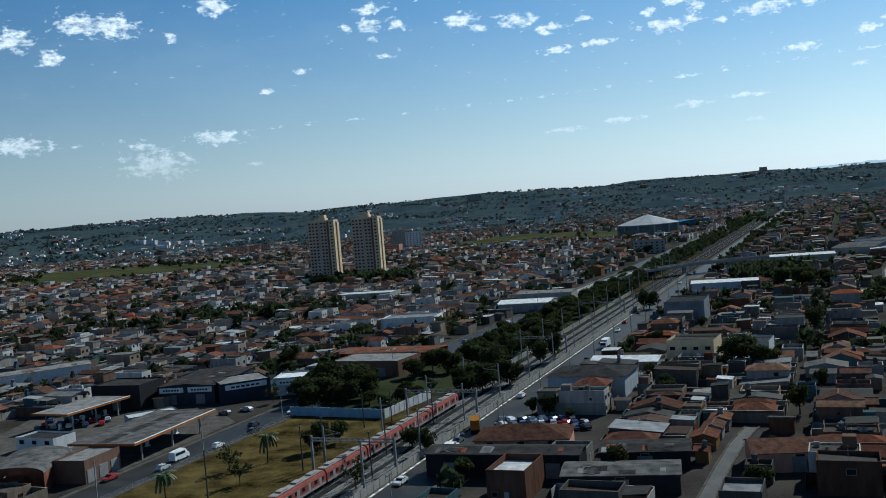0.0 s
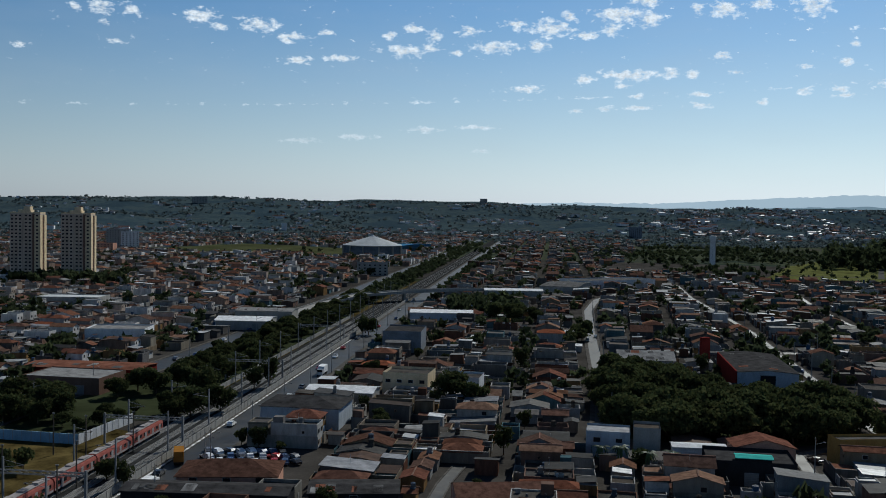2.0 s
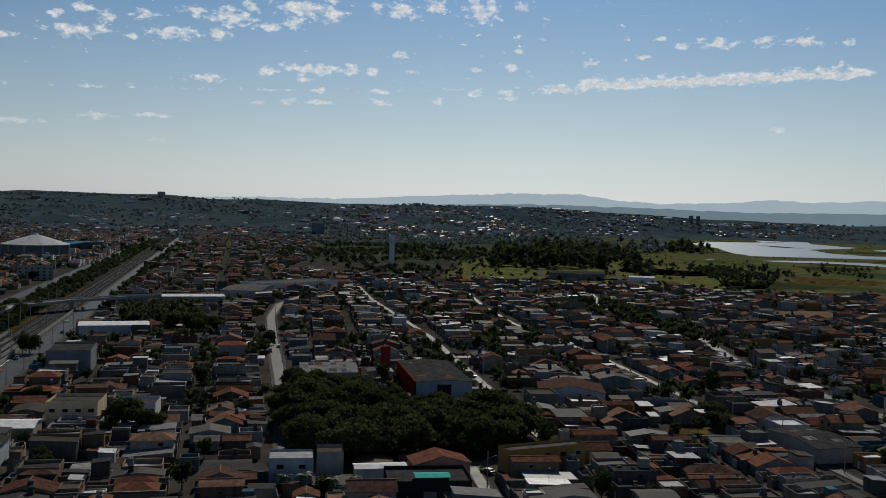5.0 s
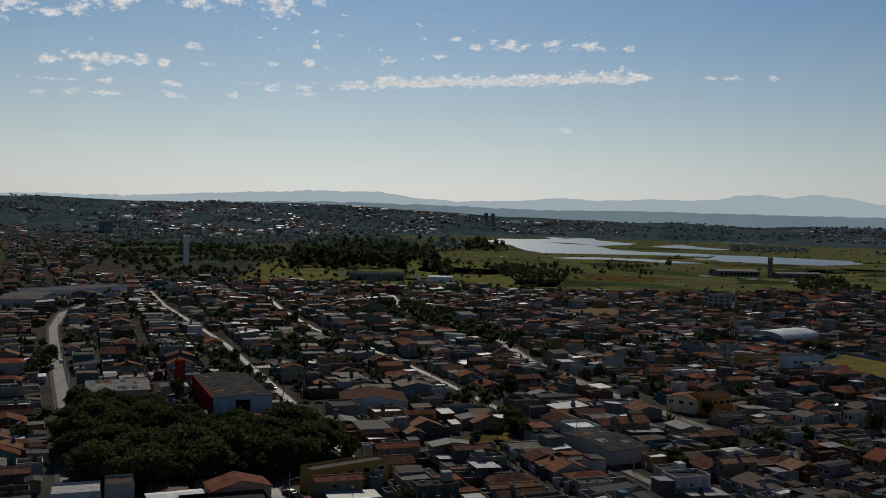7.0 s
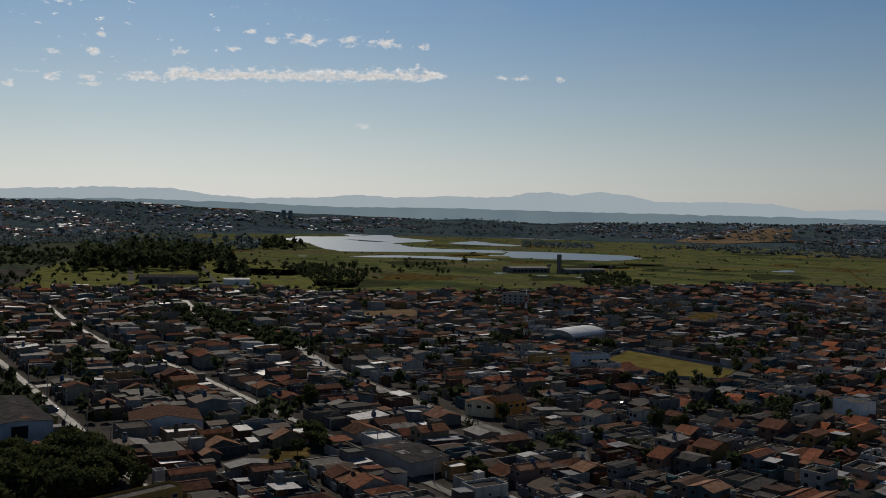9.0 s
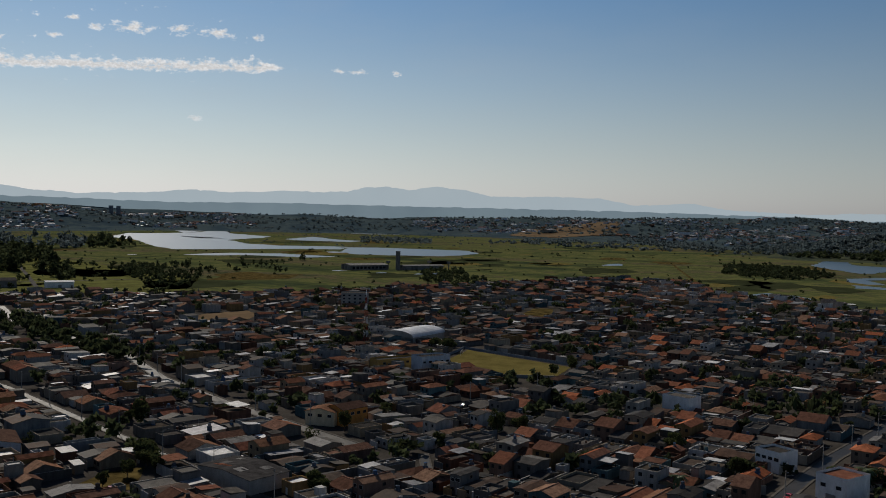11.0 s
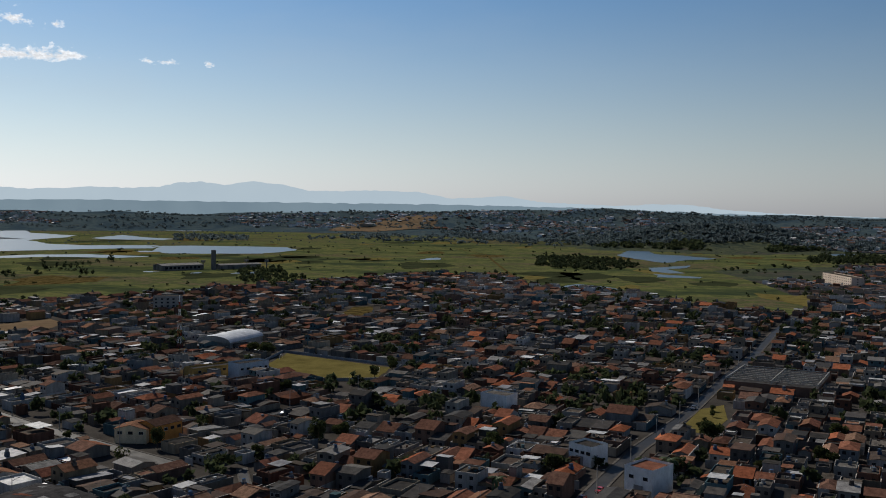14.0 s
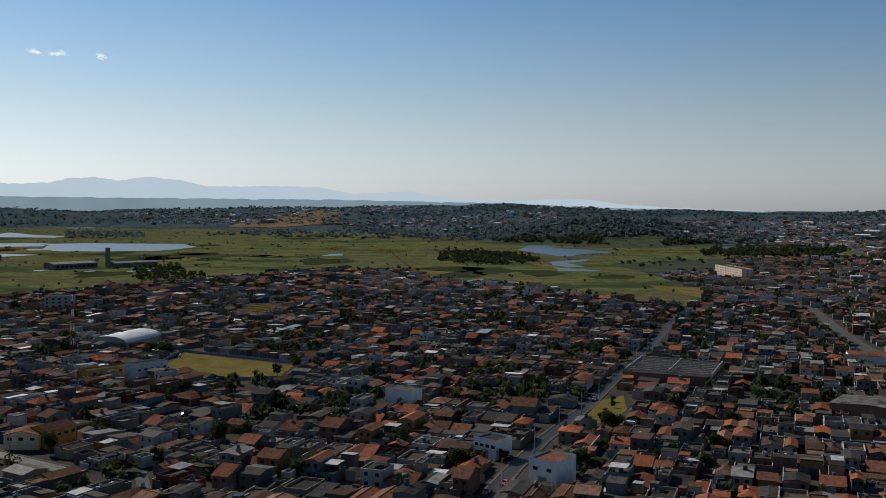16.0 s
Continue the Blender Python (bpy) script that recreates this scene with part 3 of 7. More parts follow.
def street(name, pts, width, mat="asphalt", walk_w=1.5, z=0.05, label="worn grey asphalt street", raised=True):
    """A roadway with raised pavements either side."""
    pts = [Vector(p) for p in pts]
    STREETS.append((pts, width / 2 + walk_w))
    side = []
    for i, p in enumerate(pts):
        d = (pts[min(i + 1, len(pts) - 1)] - pts[max(i - 1, 0)]).normalized()
        side.append(Vector((d.y, -d.x)))
    h = width / 2
    v, f = [], []
    for p, s in zip(pts, side):
        v += [(*(p - s * h), z), (*(p + s * h), z)]
    for i in range(len(pts) - 1):
        f.append((2 * i, 2 * i + 1, 2 * i + 3, 2 * i + 2))
    ob = new(name, mesh_of(name, v, f, [mat]))
    tagged(ob, label, "street", "", "structure")
    if walk_w and raised:
        for sign in (-1, 1):
            v, f = [], []
            for p, s in zip(pts, side):
                a, b = p + s * sign * h, p + s * sign * (h + walk_w)
                v += [(*a, 0.0), (*a, z + 0.14), (*b, z + 0.14), (*b, 0.0)]
            for i in range(len(pts) - 1):
                for j in range(3):
                    q = (4 * i + j, 4 * i + j + 1, 4 * i + j + 5, 4 * i + j + 4)
                    f.append(q if sign < 0 else q[::-1])
            tagged(new("pavement", mesh_of("pavement", v, f, ["pavement"])), "grey concrete pavement beside the street", "pavement", "", "structure")
    return ob


def far_from_streets(x, y, clear):
    p = Vector((x, y))
    for pts, h in STREETS:
        for a, b in zip(pts, pts[1:]):
            d = b - a
            k = max(0.0, min(1.0, (p - a) @ d / d.length_squared))
            if (a + d * k - p).length < h + clear:
                return False
    return True


street("avenue_east", [rail(u, 14.2) for u in (-110, 400, 1000, 2000)], 10, z=0.06, walk_w=2.2)
street("avenue_west", [rail(-110, -58), rail(45, -58), rail(110, -50), rail(200, -47), rail(420, -45), rail(1000, -40), rail(2000, -36)], 11, z=0.07)
street("street_long", [(112, 238), (118, 250), (152, 322), (212, 462), (263, 577), (302, 648), (345, 700)], 4.8, "pale_street", z=0.08)
street("street_diagonal", [(142, 186), (160, 221), (178, 226), (196, 229), (205, 250), (236, 312), (265, 374), (305, 459), (340, 545), (388, 664), (440, 775)], 3.2, "pale_street", z=0.09, walk_w=0.5)
street("street_main", [(315, 170), (323, 186), (359, 258), (395, 320), (444, 382), (488, 467), (520, 540), (600, 640)], 5.4, "pale_street", z=0.11, walk_w=1.0)
street("street_middle", [(240, 150), (300, 275), (343, 365), (390, 490), (439, 585), (500, 690)], 3.2, "pale_street", z=0.09, walk_w=0.5)
street("street_cross", [(298, 139), (318, 149)], 3.0, "asphalt", z=0.12, walk_w=0.5)
street("street_cross", [(376, 168), (390, 173), (430, 160), (470, 135)], 3.0, "asphalt", z=0.12, walk_w=0.5)
street("street_corner", [(290, 38), (340, 27), (377, 18), (441, -2), (548, -29), (624, -50), (760, -82), (866, -111)], 4.6, z=0.07, walk_w=0.9)
street("street_south", [(1005, -165), (883, -215), (683, -187), (588, -179), (480, -178)], 9, "pale_street", z=0.06)
street("street_side", [(40, 168), (53, 197), (62, 216), (70, 230)], 2.8, "pale_street", z=0.1, walk_w=0.4)
street("street_gap", [(340, 370), (240, 395), (200, 410)], 7, "pale_street", z=0.06, walk_w=1)

street("park_road", [(905, 1064), (800, 942), (712, 838)], 6, "park_way", z=0.36, walk_w=0, label="grey asphalt road through the park")
street("park_road", [(1097, 1142), (894, 912), (752, 754)], 4.6, "park_way", z=0.36, walk_w=0, label="grey asphalt road through the park")
street("park_road", [(640, 905), (720, 850), (815, 790), (900, 740)], 5, "park_way", z=0.38, walk_w=0, label="grey cross road through the park")

# ---- houses on their lots ----
KEEP_OUT = []          # outlines on which no house stands
CIRCLES = []


def blocked(x, y, r):
    for cx, cy, cr in CIRCLES:
        if (x - cx) ** 2 + (y - cy) ** 2 < (cr + r) ** 2:
            return True
    for o in KEEP_OUT:
        if inside(x, y, o):
            return True
        if r > 0:
            for k in range(6):
                if inside(x + r * math.cos(k * 1.047), y + r * math.sin(k * 1.047), o):
                    return True
    return False


def house_parts(rng, w, d, style, storeys, full=True):
    """Pieces of a small town house, front at y = 0: (part, solid, material)."""
    h = 2.75 * storeys + rng.uniform(0.0, 0.5)
    out = []
    if style in ("gable", "gable_sheet", "bright"):
        mat = {"gable": "tile", "bright": "bright_tile", "gable_sheet": "sheet"}[style]
        along = rng.random() < 0.55
        span = w if along else d
        rise = span * (rng.uniform(0.13, 0.2) if mat != "sheet" else rng.uniform(0.06, 0.11))
        out.append(("wall", gable_walls(w, d, h, rise, along), "paint"))
        out.append(("roof", gable_roof(w, d, h + 0.02, rise, along), mat))
        if full and mat != "sheet":
            z = h + rise + 0.1
            out.append(("ridge", box(-0.17, -0.5, z, 0.17, d + 0.5, z + 0.13) if along else box(-w / 2 - 0.5, d / 2 - 0.17, z, w / 2 + 0.5, d / 2 + 0.17, z + 0.13), "ridge_tile"))
    elif style == "hip":
        out.append(("wall", open_box(w, d, h), "paint"))
        out.append(("roof", hip_roof(w, d, h, min(w, d) * 0.2), rng.choice(["tile", "bright_tile"])))
    elif style in ("shed", "tin") and rng.random() < 0.6:
        # sheet roof sunk behind parapet walls
        drop = rng.uniform(0.7, 1.3)
        rise = rng.uniform(0.2, 0.5) * rng.choice([-1, 1])
        out.append(("wall", parapet_box(w, d, h + 0.9, drop + 0.3), "paint"))
        z0, z1 = h + 0.9 - drop - rise / 2, h + 0.9 - drop + rise / 2
        x = w / 2 - 0.2
        out.append(("roof", plate([(-x, 0.2, z0), (x, 0.2, z0), (x, d - 0.2, z1), (-x, d - 0.2, z1)], 0.06), "sheet" if style == "shed" else "tin"))
    elif style in ("shed", "tin"):
        rise = rng.uniform(0.3, 1.1) * rng.choice([-1, 1])
        x = w / 2
        h1, h2 = (h, h + rise) if rise > 0 else (h - rise, h)
        v = [(-x, 0, 0), (x, 0, 0), (x, d, 0), (-x, d, 0), (-x, 0, h1), (x, 0, h1), (x, d, h2), (-x, d, h2)]
        out.append(("wall", (v, [(0, 1, 5, 4), (1, 2, 6, 5), (2, 3, 7, 6), (3, 0, 4, 7)]), "paint"))
        out.append(("roof", shed_roof(w, d, h1 + 0.02, h2 - h1), "sheet" if style == "shed" else "tin"))
    else:
        par = rng.uniform(0.3, 0.9)
        out.append(("wall", parapet_box(w, d, h + par, par + 0.1), "paint"))
        out.append(("roof", box(-w / 2 + 0.15, 0.15, h - 0.15, w / 2 - 0.15, d - 0.15, h), "slab"))
        if full and rng.random() < 0.45:
            out.append(("stair_hut", moved(box(0, 0, 0, 2.4, 2.6, 2.3), Matrix.Translation((-w / 2 + 0.3, d - 3.2, h))), "paint"))
        if rng.random() < 0.3:
            x = rng.uniform(-w / 4, w / 4)
            out.append(("canopy", plate([(-w / 2 + 0.4, d * 0.4, h + 2.1), (w / 2 - 0.4, d * 0.4, h + 2.1), (w / 2 - 0.4, d - 0.2, h + 2.4), (-w / 2 + 0.4, d - 0.2, h + 2.4)], 0.08), rng.choice(["tin", "sheet", "tile"])))
            if full:
                out.append(("canopy_posts", join(*[box(a - 0.07, b - 0.07, h, a + 0.07, b + 0.07, h + 2.15) for a in (-w / 2 + 0.6, w / 2 - 0.6) for b in (d * 0.4 + 0.2, d - 0.5)]), "paint"))
    if rng.random() < 0.25:
        x, y, r = rng.uniform(-w / 3, w / 3), rng.uniform(d * 0.3, d * 0.8), rng.uniform(0.55, 0.75)
        base = h + (0.0 if style == "flat" else -0.2)
        top = 0.0 if style == "flat" else min(w, d) * 0.2
        out.append(("water_tank", join(tube(r * 0.85, r, base + top + 0.4, base + top + 1.35, 10, x, y), tube(r * 1.04, r * 0.3, base + top + 1.35, base + top + 1.55, 10, x, y), box(x - r, y - r, base, x + r, y + r, base + top + 0.4)), rng.choice(["tank", "tank", "slab"])))
    return out, h


material("tank", [(0.05, 0.085, 0.15), (0.08, 0.1, 0.13), (0.2, 0.2, 0.2)], 0.5, grain=2, amount=0.2, bump=0)
material("tank_many", [(0.05, 0.085, 0.15), (0.08, 0.1, 0.13), (0.2, 0.2, 0.2)], 0.5, grain=2, amount=0.2, bump=0, spread="island")
for k in ("ridge_tile", "ridge_tile_many"):
    material(k, [(0.2, 0.125, 0.095), (0.17, 0.1, 0.078)], 0.85, grain=1.5, amount=0.4, fine=6, bump=0.2, spread="object" if k == "ridge_tile" else "island")
material("coping", [(0.34, 0.32, 0.29)], 0.85, grain=0.4, amount=0.6, fine=5, bump=0)
material("window_frame", [(0.55, 0.55, 0.53), (0.3, 0.3, 0.3), (0.25, 0.16, 0.1)], 0.6, grain=3, amount=0.2, bump=0)


def window_mesh(w, h):
    """A window with a proud frame and a dark pane, in the plane y = 0, looking to -y."""
    t, g = 0.07, 0.09
    o = [(-w / 2, 0), (w / 2, 0), (w / 2, h), (-w / 2, h)]
    i = [(-w / 2 + t, t), (w / 2 - t, t), (w / 2 - t, h - t), (-w / 2 + t, h - t)]
    v = [(x, 0.02, z) for x, z in o] + [(x, -g, z) for x, z in o] + [(x, -g, z) for x, z in i] + [(x, 0.0, z) for x, z in i]
    fr = (v, [(4 * r + k, 4 * r + (k + 1) % 4, 4 * r + 4 + (k + 1) % 4, 4 * r + 4 + k) for r in range(3) for k in range(4)])
    pane = box(-w / 2 + t, -0.045, t, w / 2 - t, 0.0, h - t)
    geo = join(fr, pane)
    return mesh_of("window", geo[0], geo[1], ["window_frame", "opening"], [0] * len(fr[1]) + [1] * 6)


WINDOWS = [window_mesh(1.3, 1.1), window_mesh(1.8, 1.2), window_mesh(0.7, 0.7)]
DOOR = mesh_of("door", *join(box(-0.5, -0.07, 0, 0.5, 0.02, 2.1), box(0.34, -0.12, 1.0, 0.4, -0.07, 1.12)), ["window_frame"])
GATE = mesh_of("garage_gate", *roller(-1.4, 1.4, 2.4, 0.06, 0.3), ["window_frame"])


def on_wall(name, me, parent, x, y, z, turn):
    ob = new(name, me)
    ob.parent = parent
    ob.matrix_basis = pose(x, y, z, 0, 0, turn)
    return ob


STYLE_WORDS = {"gable": "clay tile gable roof", "bright": "bright orange tile gable roof", "gable_sheet": "grey corrugated sheet roof", "hip": "clay tile hip roof",
               "shed": "sloping grey sheet roof", "tin": "pale metal sheet roof", "flat": "flat concrete slab roof with parapet"}
near_houses, far_pile, mid_pile = 0, Pile("distant_houses"), Pile("houses_beyond")
clutter = Pile("roof_clutter")


# where the ground is taken, metre by metre
OCC_X, OCC_Y = -460, -330
TAKEN = np.zeros((1700, 1400), dtype=bool)


def cells(m, x0, y0, x1, y1, step=0.7):
    xs = np.linspace(x0, x1, max(2, int((x1 - x0) / step) + 1))
    ys = np.linspace(y0, y1, max(2, int((y1 - y0) / step) + 1))
    gx, gy = np.meshgrid(xs, ys)
    wx = m[0][0] * gx + m[0][1] * gy + m[0][3]
    wy = m[1][0] * gx + m[1][1] * gy + m[1][3]
    i, j = (wx - OCC_X).astype(int).ravel(), (wy - OCC_Y).astype(int).ravel()
    ok = (i >= 0) & (i < TAKEN.shape[0]) & (j >= 0) & (j < TAKEN.shape[1])
    return i[ok], j[ok], ok.all()


def occupy(m, x0, y0, x1, y1):
    i, j, _ = cells(m, x0, y0, x1, y1)
    TAKEN[i, j] = True


def is_free(m, x0, y0, x1, y1):
    i, j, whole = cells(m, x0, y0, x1, y1)
    return whole and not TAKEN[i, j].any()


def occupy_streets():
    for pts, h in STREETS:
        for a, b in zip(pts, pts[1:]):
            d = b - a
            occupy(pose(a.x, a.y, 0, 0, 0, math.degrees(math.atan2(d.y, d.x))), -1.0, -h, d.length + 1, h)
    for o in KEEP_OUT:
        xs, ys = [p[0] for p in o], [p[1] for p in o]
        for x in np.arange(max(min(xs), OCC_X), min(max(xs), OCC_X + 1690), 1.0):
            for y in np.arange(max(min(ys), OCC_Y), min(max(ys), OCC_Y + 1390), 1.0):
                if inside(x + 0.5, y + 0.5, o):
                    TAKEN[int(x - OCC_X), int(y - OCC_Y)] = True
    for cx, cy, r in CIRCLES:
        occupy(pose(cx, cy, 0), -r * 0.7, -r * 0.7, r * 0.7, r * 0.7)
    occupy(pose(*rail(-120, 0), 0, 0, 0, RAIL_TURN), -54, 0, 21, 1000)
    occupy(pose(*rail(-120, 0), 0, 0, 0, RAIL_TURN), -66, 0, -50, 200)
    wide = TAKEN.copy()
    for dx, dy in ((2, 0), (-2, 0), (0, 2), (0, -2), (1, 1), (-1, 1), (1, -1), (-1, -1)):
        wide |= np.roll(TAKEN, (dx, dy), (0, 1))
    STATIC.append(wide)


STATIC = []


def fill_gaps():
    """Sheds, workshops and small houses in what the lots leave open."""
    rg = random.Random(77)
    spots = [(x, y) for x in range(OCC_X, OCC_X + 1690, 4) for y in range(OCC_Y, OCC_Y + 1390, 4)]
    rg.shuffle(spots)
    for size in ((9.0, 10.5), (6.5, 7.5), (4.8, 5.6), (3.2, 4.0)):
        for x, y in spots:
            r = math.hypot(x, y)
            if r > (900 if size[0] > 4 else 480) or r < 185:
                continue
            if TAKEN[min(1699, max(0, int(x - OCC_X))), min(1399, max(0, int(y - OCC_Y)))]:
                continue
            key = grid_of(x, y)
            if not key or not in_town(x, y, 1.0):
                continue
            az = GRIDS[key][1]
            turn = -az + rg.choice([0, 90, 180, 270])
            w, d = size[0] * rg.uniform(0.85, 1.2), size[1] * rg.uniform(0.85, 1.2)
            m = pose(x, y, 0, 0, 0, turn)
            if not is_free(m, -w / 2 - 0.3, -0.3, w / 2 + 0.3, d + 0.3):
                continue
            occupy(m, -w / 2, 0, w / 2, d)
            if rg.random() < 0.28:
                YARDS.append((x + rg.uniform(-1, 1), y + rg.uniform(-1, 1)))
                continue
            style = rg.choice(["shed", "gable_sheet", "flat", "tin", "gable", "shed", "gable_sheet"] if key != "south" else ["shed", "bright", "flat", "gable", "gable_sheet"])
            pieces, h = house_parts(rg, w, d, style, 2 if size[0] > 7 and rg.random() < 0.25 else 1, r < NEAR_R)
            if r < NEAR_R and size[0] > 4:
                ob = thing("outbuilding", f"small yard building with {STYLE_WORDS[style]}", "outbuilding", "yard buildings", at=(x, y, 0), turn=turn)
                for n, g, mt in pieces:
                    part(n, g, mt, ob)
                on_wall("door", DOOR, ob, 0, 0, 0, 0)
                if size[0] > 7:
                    on_wall("window", WINDOWS[0], ob, -w * 0.3, 0, 1.0, 0)
                    on_wall("window", WINDOWS[0], ob, w * 0.2, d, 1.0, 180)
            else:
                pile = mid_pile if r < 750 else far_pile
                for n, g, mt in pieces:
                    pile.add(g, mt + "_many", m)


YARDS = []


def build_house(x, y, turn, w, d, rng, styles, near, dist):
    """A house with its back annexe and yard walls on a lot; the near ones are things of their own."""
    global near_houses
    style = rng.choice(styles)
    storeys = 2 if rng.random() < 0.24 else 1
    depth = rng.uniform(8.5, 13.0) if d > 17 else d * 0.7
    hw = w - (0.0 if rng.random() < 0.75 else rng.uniform(0.6, 1.6))
    set_back = rng.uniform(0.2, 3.5)
    pieces, h = house_parts(rng, hw, depth, style, storeys, near)
    shift = Matrix.Translation((rng.uniform(-1, 1) * (w - hw) / 2, set_back, 0))
    paint = "pale_paint" if styles is WEST else "paint"
    pieces = [(n, moved(g, shift), paint if m == "paint" else m) for n, g, m in pieces]
    left = d - depth - set_back
    if left > 5.0 and rng.random() < 0.85:
        aw, ad, ah = w * rng.uniform(0.5, 1.0), min(left - 1.0, rng.uniform(3.5, 7.0)), rng.uniform(2.4, 3.2) * (1 if rng.random() < 0.8 else 2)
        rise = rng.uniform(-0.5, 0.5)
        ax = rng.choice([-1, 1]) * (w - aw) / 2
        m = Matrix.Translation((ax, d - ad - 0.3, 0))
        pieces.append(("annexe", moved(parapet_box(aw, ad, ah + rng.choice([0.0, 0.5]), 0.55) if abs(rise) < 0.25 else open_box(aw, ad, ah), m), "paint"))
        pieces.append(("annexe_roof", moved(shed_roof(aw, ad, ah + max(0, -rise) + 0.02, rise, 0.2), m), rng.choice(["sheet", "sheet", "slab", "tile", "tin"])))
        if left - ad > 3.5 and rng.random() < 0.5:
            cw = w * rng.uniform(0.4, 0.9)
            y0 = set_back + depth + 0.1
            cz = rng.uniform(2.4, 3.0)
            cx = rng.choice([-1, 1]) * (w - cw) / 2
            pieces.append(("lean_to", plate([(cx - cw / 2, y0, cz + 0.3), (cx + cw / 2, y0, cz + 0.3), (cx + cw / 2, d - ad - 0.5, cz), (cx - cw / 2, d - ad - 0.5, cz)], 0.08), rng.choice(["sheet", "tin", "sheet", "tile"])))
            if near:
                pieces.append(("lean_to_posts", join(*[box(cx + s * (cw / 2 - 0.2) - 0.06, d - ad - 0.75, 0, cx + s * (cw / 2 - 0.2) + 0.06, d - ad - 0.63, cz + 0.02) for s in (-1, 1)]), "paint"))
    if dist < 700:
        wl = rng.uniform(2.0, 3.3)
        walls = [box(-w / 2 - 0.09, 0, 0, -w / 2 + 0.09, d, wl), box(-w / 2 + 0.07, d - 0.14, 0, w / 2 - 0.07, d, wl)]
        if set_back > 1.0:
            walls.append(box(-w / 2 + 0.07, 0, 0, w * 0.1, 0.14, wl))
        pieces.append(("yard_wall", join(*walls), "paint"))
    base = pose(x, y, 0, 0, 0, turn)
    if dist < 620:
        # scrap, boxes, aerials and washing on the roofs and in the yards
        for _ in range(5):
            s = rng.uniform(0.15, 0.6)
            on_roof = style == "flat" and rng.random() < 0.6
            qx, qy = rng.uniform(-0.42, 0.42) * w, rng.uniform(set_back + 1, set_back + depth - 1) if on_roof else rng.uniform(set_back + depth, d)
            clutter.add(box(-s, -s * 0.6, 0, s, s * 0.6, rng.uniform(0.3, 1.3)), rng.choice(["tin_many", "paint_many", "sheet_many"]), base @ pose(qx, qy, h if on_roof else 0, 0, 0, rng.uniform(0, 90)))
        clutter.add(box(-w / 2 - 0.14, 0, wl, -w / 2 + 0.14, d, wl + 0.07), "coping", base)
        if rng.random() < 0.35:
            clutter.add(box(-0.03, -0.03, -0.5, 0.03, 0.03, 2.6), "tin_many", base @ pose(rng.uniform(-0.3, 0.3) * w, set_back + depth * 0.5, h, 0, 0, 0))
            clutter.add(box(-0.5, -0.02, 2.2, 0.5, 0.02, 2.26), "tin_many", base @ pose(rng.uniform(-0.3, 0.3) * w, set_back + depth * 0.5, h, 0, 0, 20))
    occupy(base, -w / 2, 0, w / 2, d)
    if near:
        near_houses += 1
        ob = thing("house", f"{'two-storey' if storeys == 2 else 'small'} plastered town house with {STYLE_WORDS[style]}", "house", "houses of the town", at=(x, y, 0), turn=turn)
        for n, g, m in pieces:
            part(n, g, m, ob)
        sx = shift.translation.x
        for s in range(storeys):
            z = 1.0 + 2.9 * s
            spots = [(-hw * 0.27, 0), (hw * 0.27, 0)]
            for i, (px, py) in enumerate(spots):
                if s == 0 and i == 1:
                    on_wall("garage_gate" if hw > 7.5 else "door", GATE if hw > 7.5 else DOOR, ob, sx + px * 0.8, set_back, 0, 0)
                else:
                    on_wall("window", rng.choice(WINDOWS[:2]), ob, sx + px, set_back, z, 0)
            if rng.random() < 0.6:
                on_wall("window", rng.choice(WINDOWS), ob, sx + rng.uniform(-0.3, 0.3) * hw, set_back + depth, z, 180)
            if s == 1 or hw < w - 0.8:
                on_wall("window", rng.choice(WINDOWS), ob, sx + hw / 2, set_back + depth * rng.uniform(0.3, 0.7), z, 90)
                on_wall("window", rng.choice(WINDOWS), ob, sx - hw / 2, set_back + depth * rng.uniform(0.3, 0.7), z, -90)
    else:
        pile = mid_pile if dist < 750 else far_pile
        for n, g, m in pieces:
            pile.add(g, m + "_many", base)
        if dist < 750:
            for s in range(storeys):
                z, sx = 1.0 + 2.9 * s, shift.translation.x
                for px in (-hw * 0.25, hw * 0.25):
                    pile.add(box(sx + px - 0.6, set_back - 0.05, z, sx + px + 0.6, set_back + 0.01, z + 1.15), "opening_many", base)
                    pile.add(box(sx + px - 0.5, set_back + depth - 0.01, z, sx + px + 0.5, set_back + depth + 0.05, z + 1.1), "opening_many", base)


MIXED = ["gable", "gable", "gable", "gable_sheet", "gable_sheet", "shed", "shed", "flat", "flat", "hip", "tin"]
ORANGE = ["bright", "bright", "gable", "hip", "flat", "flat", "shed", "gable_sheet", "gable_sheet", "shed", "flat"]
WEST = ["gable", "gable", "gable", "hip", "flat", "flat", "shed", "gable_sheet", "tin", "shed"]
GREY = ["gable", "gable_sheet", "gable_sheet", "shed", "shed", "flat", "flat", "tin", "bright", "shed"]
GRIDS = {"west": (RAIL_0, 21.8, WEST), "east": (RAIL_0, 22.6, MIXED), "middle": (Vector((323, 186)), 26.5, MIXED), "south": (Vector((340, 27)), 14.5, ORANGE)}


def long_street_x(y):
    return interp(y, [190, 250, 322, 462, 577, 648, 2000], [88, 118, 152, 212, 263, 302, 980])


def grid_of(x, y):
    u, v = unrail(x, y)
    if v < -64 or (u > 80 and v < -54):
        return "west"
    if v < 21:
        return None
    if x < long_street_x(y):
        return "east"
    if x > 230 and y < 125 + 0.12 * (x - 300):
        return "south"
    return "middle"


